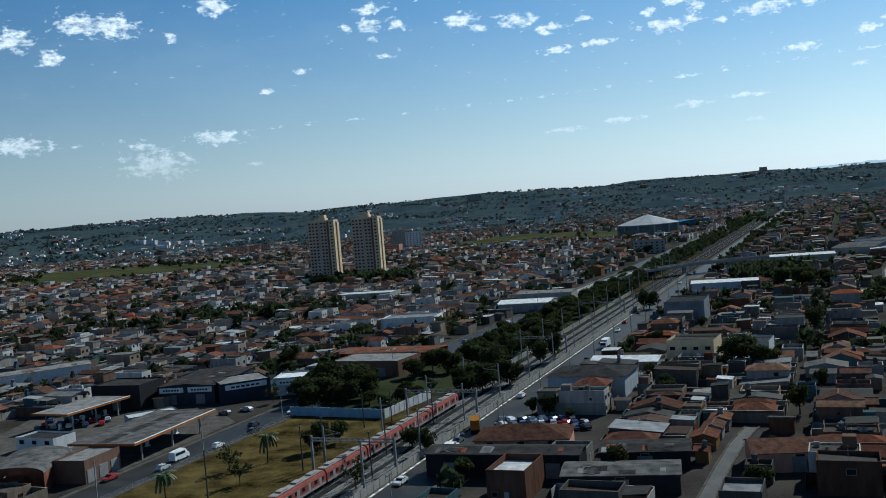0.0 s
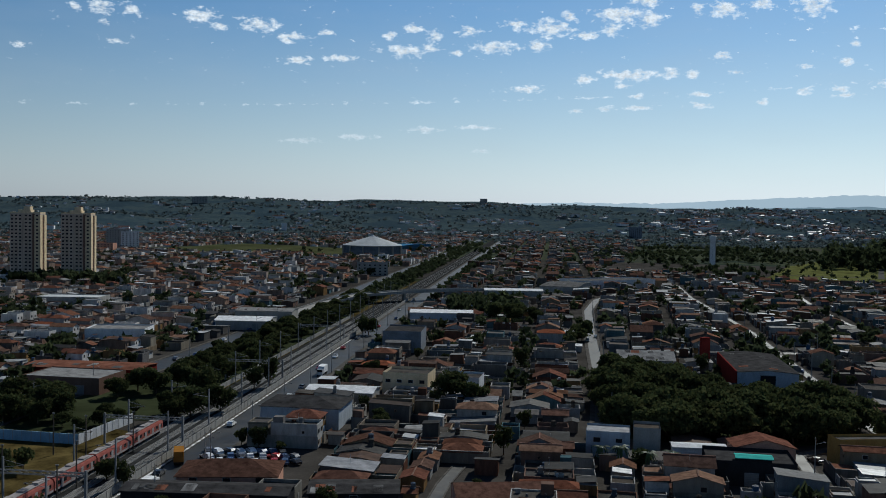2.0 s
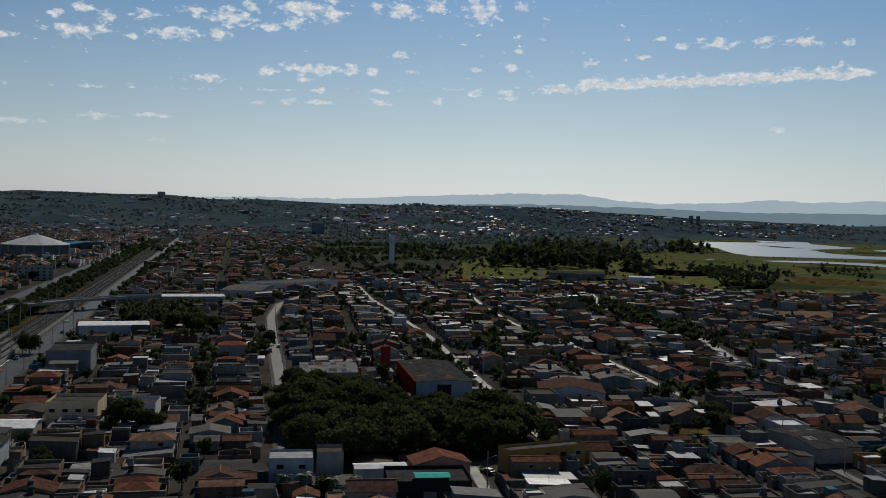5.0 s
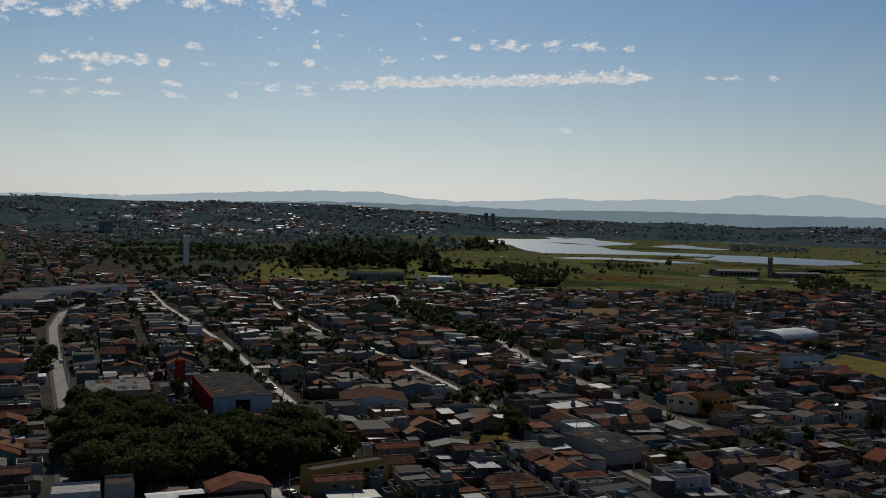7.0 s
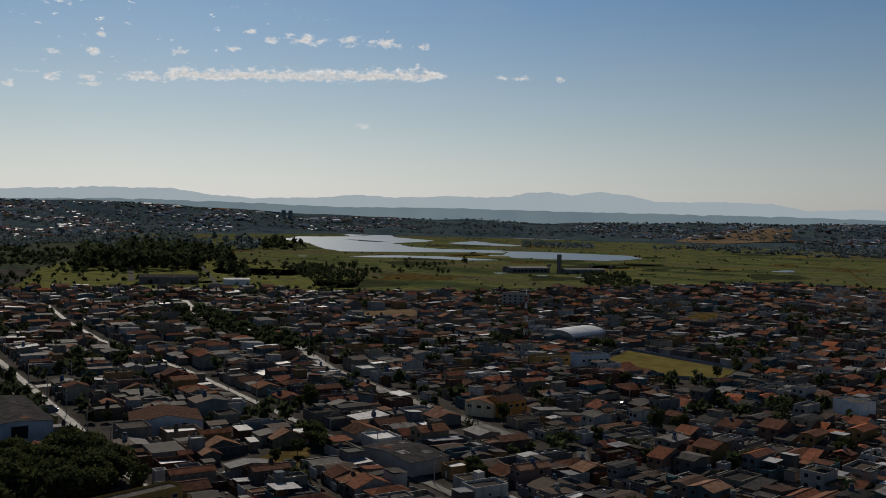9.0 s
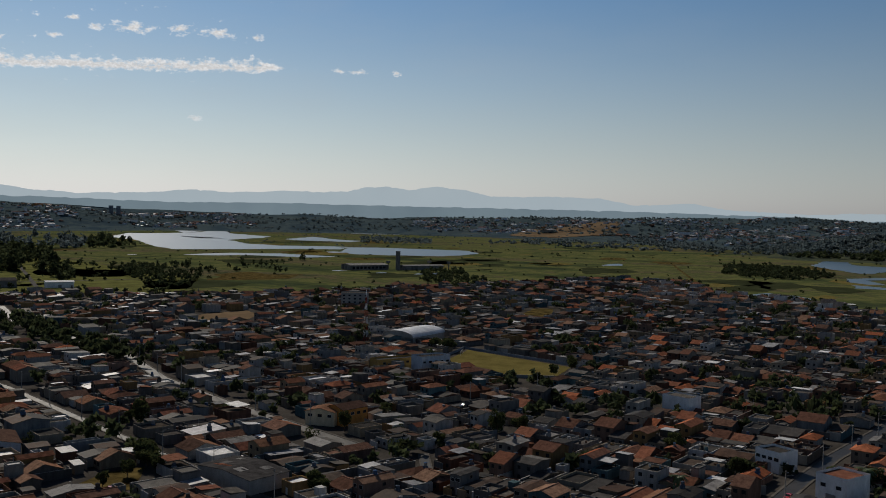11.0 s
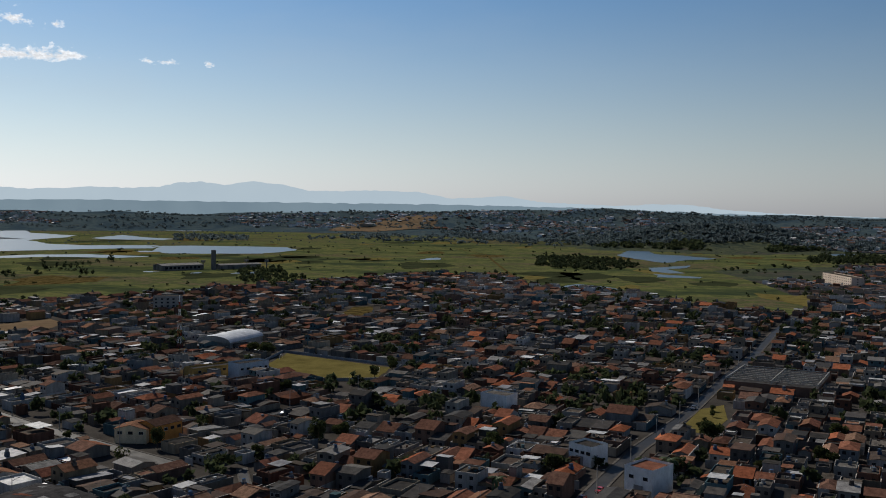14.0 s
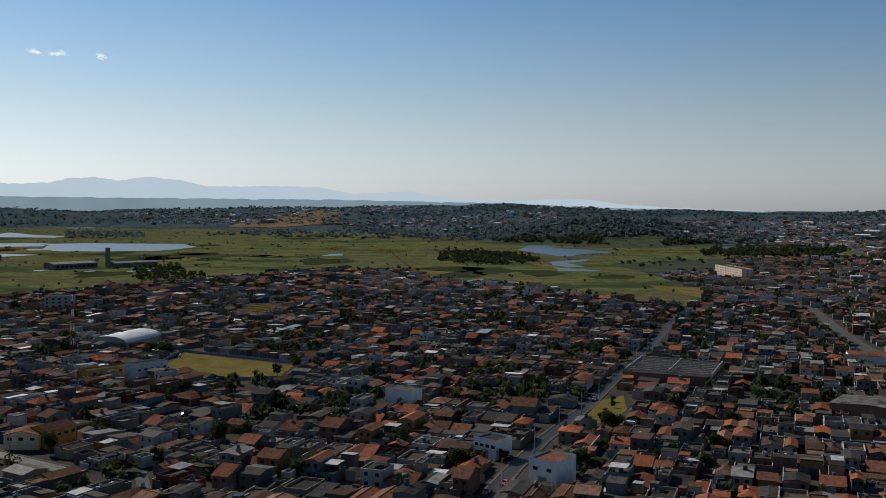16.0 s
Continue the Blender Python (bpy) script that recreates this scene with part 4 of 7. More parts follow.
def static_at(x, y):
    """Whether streets or special sites take the ground there; None outside the mapped part."""
    i, j = int(x - OCC_X), int(y - OCC_Y)
    if 0 <= i < TAKEN.shape[0] and 0 <= j < TAKEN.shape[1]:
        return bool(STATIC[0][i, j])
    return None


def in_town(x, y, clear):
    r, az = math.hypot(x, y), math.degrees(math.atan2(x, y))
    if r < 175 or az < -29 or az > 116 or r > 2350:
        return False
    if az > 36 and inside(x, y, MARSH) or inside(x, y, PARK):
        return False
    known = static_at(x, y)
    if known or (known is None and blocked(x, y, clear)):
        return False
    if az > 24 and y > 860 and inside(x, y, FAR_GREEN):
        return False
    if az > 60 and r > 1300 and az < 100:
        return False
    if az > 98 and x > 1000 and y > -150:
        return False
    if az <= 36 and r > 2000 and noise.noise((x / 240, y / 240, 5)) > 0.1:
        return False
    return True


FAR_GREEN = [(560, 830), (760, 1060), (1020, 1290), (1250, 1500), (2000, 2350), (1300, 2400), (900, 1700), (640, 1250), (480, 1000)]


def fill_town():
    rng = random.Random(11)
    for key, (origin, az, styles) in GRIDS.items():
        e = Vector((math.sin(radians(az)), math.cos(radians(az))))
        nrm = Vector((e.y, -e.x))
        reach = range(-52, 52)
        for row in reach:
            for half in (0, 1):
                # two rows of lots back to back between streets 45 m apart
                v0 = row * 45 + 3.3 + half * 38.4
                mid = origin + nrm * (v0 + (9.5 if half == 0 else -9.5))
                u = -2300.0
                cross = rng.uniform(0, 120)
                while u < 2600:
                    p = mid + e * u
                    r = p.length
                    if r < 150 or r > 2400 or grid_of(p.x, p.y) != key:
                        u += 9.0
                        continue
                    w = rng.uniform(4.8, 8.2) if r < 900 else rng.uniform(8, 13)
                    if (u + cross) % 125 < 8.5:
                        u += 9.0
                        continue
                    c = mid + e * (u + w / 2)
                    u += w + (0.1 if rng.random() < 0.8 else rng.uniform(1, 4))
                    ends = [c + nrm * k for k in (-8, -4, 0, 4, 8)]
                    if static_at(c.x, c.y) is None and not far_from_streets(c.x, c.y, 9):
                        continue
                    if not all(in_town(q.x, q.y, 3.5) for q in ends):
                        continue
                    if r > 750 and rng.random() < 0.12 or rng.random() < 0.05:
                        GAPS.append((c.x, c.y))
                        continue
                    front = mid + e * (u - w / 2) + nrm * (-9.5 if half == 0 else 9.5)
                    # front faces the street: local +y points into the lot
                    turn = math.degrees(math.atan2(-nrm.x, nrm.y)) + (0 if half == 0 else 180)
                    bright = styles if key != "south" or r < 640 else WEST if c.x > 930 else GREY
                    build_house(front.x, front.y, turn, w, 19.0, rng, bright, r < NEAR_R, r)


GAPS, NEAR_R = [], 308.0


# ---- more materials ----
for name, c, r in (("white_wall", (0.62, 0.62, 0.62), 0.8), ("blue_grey_wall", (0.38, 0.42, 0.47), 0.8), ("red_wall", (0.17, 0.026, 0.021), 0.8), ("yellow_wall", (0.34, 0.215, 0.07), 0.8),
                   ("orange_wall", (0.50, 0.22, 0.06), 0.8), ("beige_wall", (0.62, 0.50, 0.33), 0.8), ("brown_wall", (0.16, 0.10, 0.075), 0.8), ("black_wall", (0.03, 0.03, 0.033), 0.6),
                   ("concrete", (0.30, 0.29, 0.27), 0.85), ("teal_sheet", (0.08, 0.38, 0.33), 0.35), ("orange_fascia", (0.34, 0.13, 0.045), 0.5), ("navy_wall", (0.04, 0.047, 0.062), 0.6),
                   ("wood_pole", (0.10, 0.085, 0.07), 0.9), ("steel", (0.22, 0.22, 0.22), 0.6), ("glass_blue", (0.05, 0.12, 0.2), 0.25),
                   ("train_red", (0.25, 0.085, 0.07), 0.6), ("train_grey", (0.30, 0.27, 0.26), 0.6), ("rubber", (0.02, 0.02, 0.02), 0.8), ("sign_white", (0.7, 0.7, 0.7), 0.6), ("pink_wall", (0.5, 0.28, 0.2), 0.8),
                   ("mural", (0.25, 0.38, 0.5), 0.8), ("amber", (0.28, 0.13, 0.03), 0.6), ("trunk", (0.09, 0.065, 0.045), 0.95)):
    material(name, [c], r, grain=0.5, amount=0.22, fine=5, bump=0.15, streak=(1, 1, 0.5))
material("tower_grey", [(0.48, 0.40, 0.33)], 0.8, grain=0.2, amount=0.25, fine=3, bump=0.1, streak=(1, 1, 0.2))
material("grey_block", [(0.20, 0.215, 0.24)], 0.8, grain=0.3, amount=0.3, fine=3)
material("navy_grey", [(0.13, 0.15, 0.18)], 0.7, grain=0.2, amount=0.3, fine=2)
material("gym_roof", [(0.46, 0.47, 0.47)], 0.6, grain=0.1, amount=0.2, fine=1)
material("blue_sheet", [(0.06, 0.16, 0.28)], 0.5, grain=0.2, amount=0.3, fine=2)
material("works_wall", [(0.17, 0.16, 0.15)], 0.9, grain=0.2, amount=0.5, fine=2, streak=(1, 1, 0.3))
material("rust_sheet", [(0.17, 0.075, 0.05)], 0.8, grain=0.3, amount=0.5, fine=4)
material("tin_roof", [(0.5, 0.51, 0.52)], 0.45, metal=0.3, grain=0.2, amount=0.25, fine=2, bump=0.1)
material("mast_red", [(0.25, 0.05, 0.03)], 0.6, grain=1, amount=0.2)
material("white_sheet", [(0.66, 0.66, 0.66)], 0.5, grain=0.4, amount=0.3, fine=5, bump=0.2)
material("grey_sheet", [(0.22, 0.215, 0.21)], 0.55, grain=0.4, amount=0.45, fine=5, bump=0.3)
material("dull_sheet", [(0.115, 0.112, 0.11)], 0.7, grain=0.35, amount=0.6, fine=4, bump=0.3)
material("dark_sheet", [(0.05, 0.048, 0.048)], 0.6, grain=0.4, amount=0.5, fine=5, bump=0.3)
material("car_paint", [(0.7, 0.7, 0.7), (0.45, 0.46, 0.47), (0.03, 0.03, 0.035), (0.65, 0.65, 0.66), (0.12, 0.12, 0.13), (0.35, 0.03, 0.03), (0.05, 0.08, 0.16)], 0.3, grain=1, amount=0.1, bump=0, spec=0.6)
material("car_glass", [(0.015, 0.018, 0.02)], 0.1, grain=1, amount=0.1, bump=0, spec=0.6)


def leaf_material(name, colours, through_it):
    """Foliage that lets part of the light through."""
    m = material(name, colours, 0.8, grain=0.05, amount=0.4, fine=0.5, bump=0, spread="island", spec=0.0)
    n = m.node_tree
    out = [k for k in n.nodes if k.type == "OUTPUT_MATERIAL"][0]
    b = [k for k in n.nodes if k.type == "BSDF_PRINCIPLED"][0]
    tr, mx = n.nodes.new("ShaderNodeBsdfTranslucent"), n.nodes.new("ShaderNodeMixShader")
    n.links.new(b.inputs["Base Color"].links[0].from_socket, tr.inputs[0])
    mx.inputs[0].default_value = through_it
    n.links.new(b.outputs[0], mx.inputs[1])
    n.links.new(tr.outputs[0], mx.inputs[2])
    n.links.new(mx.outputs[0], out.inputs[0])


# leaves for distant crowns, paler and bluer: haze put into the leaf colour
leaf_material("leaf_haze", [(0.075, 0.1, 0.108), (0.065, 0.09, 0.098), (0.09, 0.11, 0.115)], 0.65)
leaf_material("leaf_many", [(0.048, 0.06, 0.03), (0.042, 0.054, 0.027), (0.056, 0.068, 0.031), (0.04, 0.05, 0.027)], 0.45)
leaf_material("leaf", [(0.05, 0.062, 0.026), (0.042, 0.055, 0.024), (0.06, 0.07, 0.028), (0.066, 0.07, 0.03)], 0.38)
material("palm_leaf", [(0.05, 0.075, 0.025)], 0.6, grain=0.6, amount=0.3, bump=0, spec=0.2)


def water():
    m = bpy.data.materials.new("lake_water")
    m.use_nodes = True
    n = Nodes(m.node_tree)
    out = n.add("ShaderNodeOutputMaterial")
    b = n.add("ShaderNodeBsdfPrincipled")
    b.inputs["Base Color"].default_value = (0.02, 0.03, 0.035, 1)
    b.inputs["Roughness"].default_value = 0.28
    geo = n.add("ShaderNodeNewGeometry")
    bp = n.add("ShaderNodeBump")
    bp.inputs["Strength"].default_value, bp.inputs["Distance"].default_value = 0.004, 0.1
    n.link(n.noise(geo.outputs["Position"], 0.15, 3.0, 0.6), bp.inputs["Height"])
    n.link(bp.outputs[0], b.inputs["Normal"])
    n.link(b.outputs[0], out.inputs[0])
    MAT["water"] = m


water()


# backdrop that glows: distance haze is put into its emission colour
def haze_glow(name, a, b2):
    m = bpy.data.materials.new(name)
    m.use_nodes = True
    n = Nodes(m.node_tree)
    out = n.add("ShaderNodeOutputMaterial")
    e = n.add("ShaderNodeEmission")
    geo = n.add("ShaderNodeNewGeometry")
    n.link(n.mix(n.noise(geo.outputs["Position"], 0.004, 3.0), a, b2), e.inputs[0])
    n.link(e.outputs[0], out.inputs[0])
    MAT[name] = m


haze_glow("mountain_haze", (0.45, 0.53, 0.58), (0.50, 0.58, 0.62))
haze_glow("hill_haze", (0.16, 0.22, 0.26), (0.25, 0.32, 0.36))


# ---- far mountains ----
def mountains():
    az = [16 + i * 0.2 for i in range(507)]
    top_az = [16, 19, 23, 28.7, 33.8, 36, 39, 42.6, 45.1, 47.4, 51, 53.2, 55.6, 58.4, 61, 62.2, 63.2, 64.7, 65.7, 67.3, 69, 70.6, 72, 74, 77, 78.9, 82.3, 84, 88.3, 91, 92.9, 94, 98, 104, 117]
    top_el = [0.1, 0.35, 0.45, 0.5, 0.82, 0.92, 1.08, 1.1, 0.77, 0.67, 0.8, 1.02, 0.9, 1.06, 1.06, 1.1, 1.38, 1.45, 1.27, 1.52, 1.36, 1.01, 1.0, 1.07, 1.02, 0.64, 0.82, 0.5, 0.32, 0.42, 0.42, 0.2, -0.05, -0.22, -0.25]
    verts, faces = [], []
    for i, a in enumerate(az):
        e = interp(a, top_az, top_el) + 0.05 * noise.noise((a * 0.9, 0, 0)) + 0.05 * noise.noise((a * 3, 4, 0)) + 0.03 * noise.noise((a * 7, 1, 0))
        x, y = math.sin(radians(a)), math.cos(radians(a))
        verts += [(4700 * x, 4700 * y, -30), (4820 * x, 4820 * y, 78 + 4820 * math.tan(radians(e)))]
        if i:
            faces.append((2 * i - 2, 2 * i, 2 * i + 1, 2 * i - 1))
    return tagged(new("backdrop_mountains", mesh_of("backdrop_mountains", verts, faces, ["mountain_haze"])), "mountain range on the horizon in a pale blue haze glow", "mountains", "", "structure")


mountains()


def far_hills():
    """Low hills in front of the mountains, beyond the marsh; their haze is a blue glow."""
    verts, faces = [], []
    for i in range(300):
        a = 28 + i * 0.3
        e = interp(a, [28, 34, 40, 46, 52, 58, 66, 72, 78, 88, 95, 101, 118], [0.1, 0.27, 0.43, 0.38, 0.25, 0.34, 0.3, 0.29, 0.28, 0.13, -0.12, -0.2, -0.25]) + 0.06 * noise.noise((a * 1.1, 2, 0)) + 0.04 * noise.noise((a * 4, 2, 0)) + 0.02 * noise.noise((a * 11, 5, 0))
        x, y = math.sin(radians(a)), math.cos(radians(a))
        verts += [(4560 * x, 4560 * y, -20), (4600 * x, 4600 * y, 80 + 4600 * math.tan(radians(e)))]
        if i:
            faces.append((2 * i - 2, 2 * i, 2 * i + 1, 2 * i - 1))
    return tagged(new("backdrop_hills", mesh_of("backdrop_hills", verts, faces, ["hill_haze"])), "low hills before the mountains in a blue haze glow", "hills", "", "structure")


far_hills()

# ---- lakes of the marsh ----
LAKES = {
    "lake_main": [(2301, 1942), (2352, 1899), (2444, 1894), (2606, 1916), (3006, 2103), (2582, 1778), (2435, 1540), (2292, 1476), (2083, 1445), (1902, 1269), (1868, 1163), (1934, 1035), (1802, 972), (1743, 1047), (1617, 1130), (1538, 1195), (1637, 1320), (1872, 1554), (2006, 1758)],
    "lake_upper": [(2256, 1385), (2531, 1451), (2361, 1278), (2328, 1186), (2227, 1174), (2211, 1309)],
    "lake_strip": [(1903, 1012), (1953, 963), (1961, 859), (1965, 808), (1968, 757), (1858, 685), (1771, 683), (1683, 694), (1642, 789), (1625, 849), (1712, 923)]}
LAKES |= {
    "lake_shallow": [(1384, 1054), (1443, 1053), (1499, 1025), (1544, 963), (1521, 822), (1454, 854), (1450, 959), (1389, 1015)],
    "lake_back": [(3050, 1720), (3250, 1500), (3150, 1330), (3000, 1500)],
    "lake_far_strip": [(3300, 1480), (3420, 1240), (3300, 1200), (3180, 1380)],
    "lake_east": [(1879, 59), (2119, 33), (2101, -9), (1970, -19), (1934, -68), (1836, -126), (1761, -70), (1658, -27), (1742, 11)],
    "lake_pool": [(1507, 2), (1600, -71), (1534, -54), (1484, -22), (1397, -47), (1391, -19), (1452, 0)],
    "lake_reach": [(1363, -6), (1324, -65), (1301, -60), (1308, -9)],
    "lake_edge": [(1099, 109), (1153, 87), (1125, 53), (1089, 33), (1080, 82)],
    "lake_south": [(2170, -377), (2179, -409), (2038, -482), (1961, -457), (1992, -394), (2057, -356)],
    "lake_channel": [(2120, 1560), (2230, 1720), (2200, 1600), (2150, 1500)],
    "lake_sliver": [(2500, 1900), (2900, 2050), (3050, 2260), (2700, 2080)],
}
for k, o in LAKES.items():
    sheet_over(k, o, 0.45, "water", "shallow marsh lake reflecting the pale sky", "lake", 13, 26)
rng = random.Random(5)
for i in range(120):
    # wet patches and darker reeds strewn over the marsh
    a, r = rng.uniform(44, 99), rng.uniform(1000, 2900)
    x, y = r * math.sin(radians(a)), r * math.cos(radians(a))
    if not inside(x, y, MARSH) or any(inside(x, y, o) for o in LAKES.values()):
        continue
    s, k = rng.uniform(10, 46), rng.random()
    o = [(x + s * (1 + 0.4 * math.sin(j * 2.1 + i)) * math.cos(j * 0.785) * 1.6, y + s * (1 + 0.4 * math.cos(j * 1.3 + i)) * math.sin(j * 0.785)) for j in range(8)]
    if k < 0.1:
        sheet_over("marsh_pool", [(x + (px - x) * 0.5, y + (py - y) * 0.5) for px, py in o], 0.4, "water", "small pool in the marsh", "pool", s * 0.2, s * 0.4)
    else:
        sheet_over("reed_bed", o, 0.3, "scrub" if k < 0.6 else "dry_grass" if k < 0.78 else "field_grass", "patch of reeds in the marsh", "reeds", s * 0.25, s * 0.4)
street("marsh_track", [(1224, 170), (1300, 185), (1410, 210), (1600, 252), (1818, 298), (2050, 400)], 4, "dry_grass", walk_w=0, z=0.5, label="pale dirt track across the marsh")
draped("tilled_field", [(3200, 1060), (3160, 880), (3300, 690), (3700, 790), (3800, 960), (3500, 1100)], 16, 1.2, "tilled", "bare brown field", "field")
draped("hill_meadow", [(2330, 200), (2420, 60), (2560, 20), (2700, 90), (2640, 260), (2450, 300)], 14, 1.2, "belt_grass", "green meadow on the hillside", "meadow")
sheet_over("green_belt", [(-700, 1400), (-520, 1250), (-300, 1330), (-250, 1560), (-700, 1760)], 0.3, "belt_grass", "rough green fields behind the town", "field", 20, 60)
GREEN_BELT2 = [(-60, 1480), (60, 1360), (200, 1400), (210, 1250), (330, 1500), (150, 1750)]
sheet_over("green_belt", GREEN_BELT2, 0.3, "belt_grass", "rough green fields behind the town", "field", 14, 50)
KEEP_OUT += [[(-700, 1400), (-520, 1250), (-300, 1330), (-250, 1560), (-700, 1760)], GREEN_BELT2]


# ---- trees ----
def crown_geo(seed, rx, rz, z, leaves, size, clumps=13):
    """Many small leaf sprays round a number of clumps, with gaps between them."""
    rg = np.random.RandomState(seed)
    v, f = [], []
    cs = []
    for i in range(clumps):
        d = rg.normal(size=3)
        d /= np.linalg.norm(d)
        q = rg.uniform(0.35, 0.8)
        cs.append((d * q * (rx, rx, rz), rg.uniform(0.32, 0.5)))
    for i in range(leaves):
        c, s = cs[rg.randint(clumps)]
        d = rg.normal(size=3)
        d /= np.linalg.norm(d)
        d[2] = abs(d[2]) * 0.9 - 0.25 if rg.rand() < 0.6 else d[2]
        p = c + d * s * np.array((rx, rx, rz)) * rg.uniform(0.75, 1.08)
        a = rg.normal(size=3)
        a /= np.linalg.norm(a)
        b = np.cross(a, d + rg.normal(size=3) * 0.5)
        b /= np.linalg.norm(b) + 1e-6
        k = size * rg.uniform(0.6, 1.25)
        p = p + (0, 0, z)
        n = len(v)
        v += [tuple(p - a * k), tuple(p + b * k * 0.6), tuple(p + a * k), tuple(p - b * k * 0.6)]
        f.append((n, n + 1, n + 2, n + 3))
    return v, f


def trunk_geo(seed, h, r, spread, limbs=4):
    rg = random.Random(seed)
    out = [tube(r, r * 0.65, 0, h * 0.55, 7)]
    for i in range(limbs):
        a = i * 6.283 / limbs + rg.uniform(-0.4, 0.4)
        tip = (spread * math.cos(a), spread * math.sin(a), h * rg.uniform(0.85, 1.05))
        out.append(beam((0, 0, h * rg.uniform(0.4, 0.53)), tip, r * 0.7))
    return join(*out)


def tree_kind(place, label, seed, rx, rz, z, leaves, size, h, r, leaf="leaf", clumps=13):
    ob = thing("tree", label, "tree", "trees of the town", at=place)
    part("trunk", trunk_geo(seed, h, r, rx * 0.45), "trunk", ob)
    part("crown", crown_geo(seed, rx, rz, z, leaves, size, clumps), leaf, ob)
    return ob


def palm_kind():
    ob = thing("palm_tree", "palm tree with a thin trunk and drooping fronds", "palm", "palms", at=(-47, 232, 0))
    part("trunk", join(*[tube(0.2 - 0.012 * i, 0.19 - 0.012 * i, i * 1.0, i + 1.02, 7, 0.03 * i) for i in range(7)]), "trunk", ob)
    v, f = [], []
    for i in range(16):
        a, droop = i * 2.4, 0.3 + 0.9 * (i % 4) / 3
        for j in range(5):
            for s in (-1, 1):
                x0, x1 = 0.2 + j * 0.55, 0.2 + (j + 1) * 0.55
                z0, z1 = 7.1 + 0.5 * j / 2 - droop * (j / 2.2) ** 2 * 0.8, 7.1 + 0.5 * (j + 1) / 2 - droop * ((j + 1) / 2.2) ** 2 * 0.8
                k = len(v)
                w = 0.45 * (1 - abs(j - 1.5) / 5)
                for (xx, yy, zz) in ((x0, 0, z0), (x1, 0, z1), (x1 + 0.15, s * w, z1 - 0.2), (x0 + 0.15, s * w, z0 - 0.2)):
                    v.append((0.2 + xx * math.cos(a) - yy * math.sin(a), xx * math.sin(a) + yy * math.cos(a), zz))
                f.append((k, k + 1, k + 2, k + 3) if s > 0 else (k + 3, k + 2, k + 1, k))
    part("fronds", (v, f), "palm_leaf", ob)
    return ob


KINDS = [tree_kind((-47, 302, 0), "broad dark green tree with a dense rounded crown", 1, 4.6, 3.4, 5.2, 2300, 0.52, 5.0, 0.28, clumps=22),
         tree_kind((-30, 323, 0), "spreading dark green street tree with uneven crown", 2, 5.4, 3.0, 5.0, 2500, 0.54, 5.0, 0.3, clumps=26),
         tree_kind((12, 320, 0), "tall dark green tree with a ragged crown", 3, 3.6, 5.0, 7.4, 2000, 0.5, 7.0, 0.28, clumps=20),
         tree_kind((250, 219, 0), "small leafy yard tree", 4, 2.5, 2.2, 3.4, 800, 0.4, 3.4, 0.15, clumps=12),
         tree_kind((-50, 214, 0), "thin brownish tree with sparse leaves", 6, 2.6, 2.4, 4.0, 200, 0.4, 4.2, 0.14, clumps=10)]
PALM = palm_kind()
TREES = []


def plant(x, y, kind, scale=1.0, rg=random.Random(3), z=0.0):
    TREES.append((x, y, kind, scale))
    src = PALM if kind == "palm" else KINDS[kind]
    k = scale * rg.uniform(0.88, 1.12)
    m = pose(x, y, z, 0, 0, rg.uniform(0, 360)) @ Matrix.Diagonal((k, k, k * rg.uniform(0.9, 1.12), 1))
    return copy_thing(src, m)


# ---- railway ----
def strip(name, u0, u1, v0, v1, z0, z1, mat, label, category, kind="structure"):
    a, b = rail(u0, v0), rail(u0, v1)
    c, d = rail(u1, v1), rail(u1, v0)
    geo = prism([a, b, c, d], z0, z1)
    return tagged(new(name, mesh_of(name, geo[0], geo[1], [mat])), label, category, "", kind)


strip("track_bed", -110, 2200, -8.5, 6.2, -0.2, 0.3, "ballast", "brown ballast bed of the railway", "track bed")
for k, v in enumerate((-5.9, -4.3, -1.4, 0.2, 2.6, 4.2)):
    strip("rail_track", -110, 1500, v - 0.05, v + 0.05, 0.3, 0.48, "steel", "steel rail on the track bed", "rail")
pile = Pile("sleepers")
sl = box(-1.25, -0.13, 0, 1.25, 0.13, 0.36)
for i in range(-150, 400):
    for v in (-5.1, -0.6, 3.4):
        x, y = rail(i * 0.7, v)
        pile.add(sl, "concrete", pose(x, y, 0, 0, 0, RAIL_TURN))
pile.done("concrete sleepers under the rails", "sleepers")

# kerb of the avenue, every other stone painted white
kerb = thing("kerb", "avenue kerb with every other stone painted white", "kerb", kind="structure")
STONES = [mesh_of("stone", *box(-0.28, -1.0, 0.0, 0.28, 1.0, 0.24), [m]) for m in ("sign_white", "concrete")]
for i in range(150):
    x, y = rail(-95 + i * 2.02, 8.75)
    ob = new("stone", STONES[i % 2])
    ob.parent, ob.matrix_basis = kerb, pose(x, y, 0, 0, 0, RAIL_TURN)

# grass triangle and verge beside the line
sheet_over("dry_lawn", [rail(-110, -51), rail(2, -51), rail(14, -40), rail(6, -12), rail(-110, -9)], 0.12, "dry_grass", "dry yellow-brown lawn beside the railway", "lawn", 0.8, 6)
sheet_over("verge", [rail(20, -44), rail(60, -42), rail(640, -40), rail(640, -9), rail(20, -9)], 0.1, "scrub", "dark weedy verge beside the railway", "verge", 1, 10)
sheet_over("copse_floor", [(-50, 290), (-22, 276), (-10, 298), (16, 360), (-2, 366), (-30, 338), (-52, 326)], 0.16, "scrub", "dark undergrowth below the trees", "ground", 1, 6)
sheet_over("verge_track", [rail(60, -12.5), rail(600, -12.5), rail(600, -9), rail(60, -9)], 0.2, "dry_grass", "dry grass beside the track", "verge", 0.4, 8)


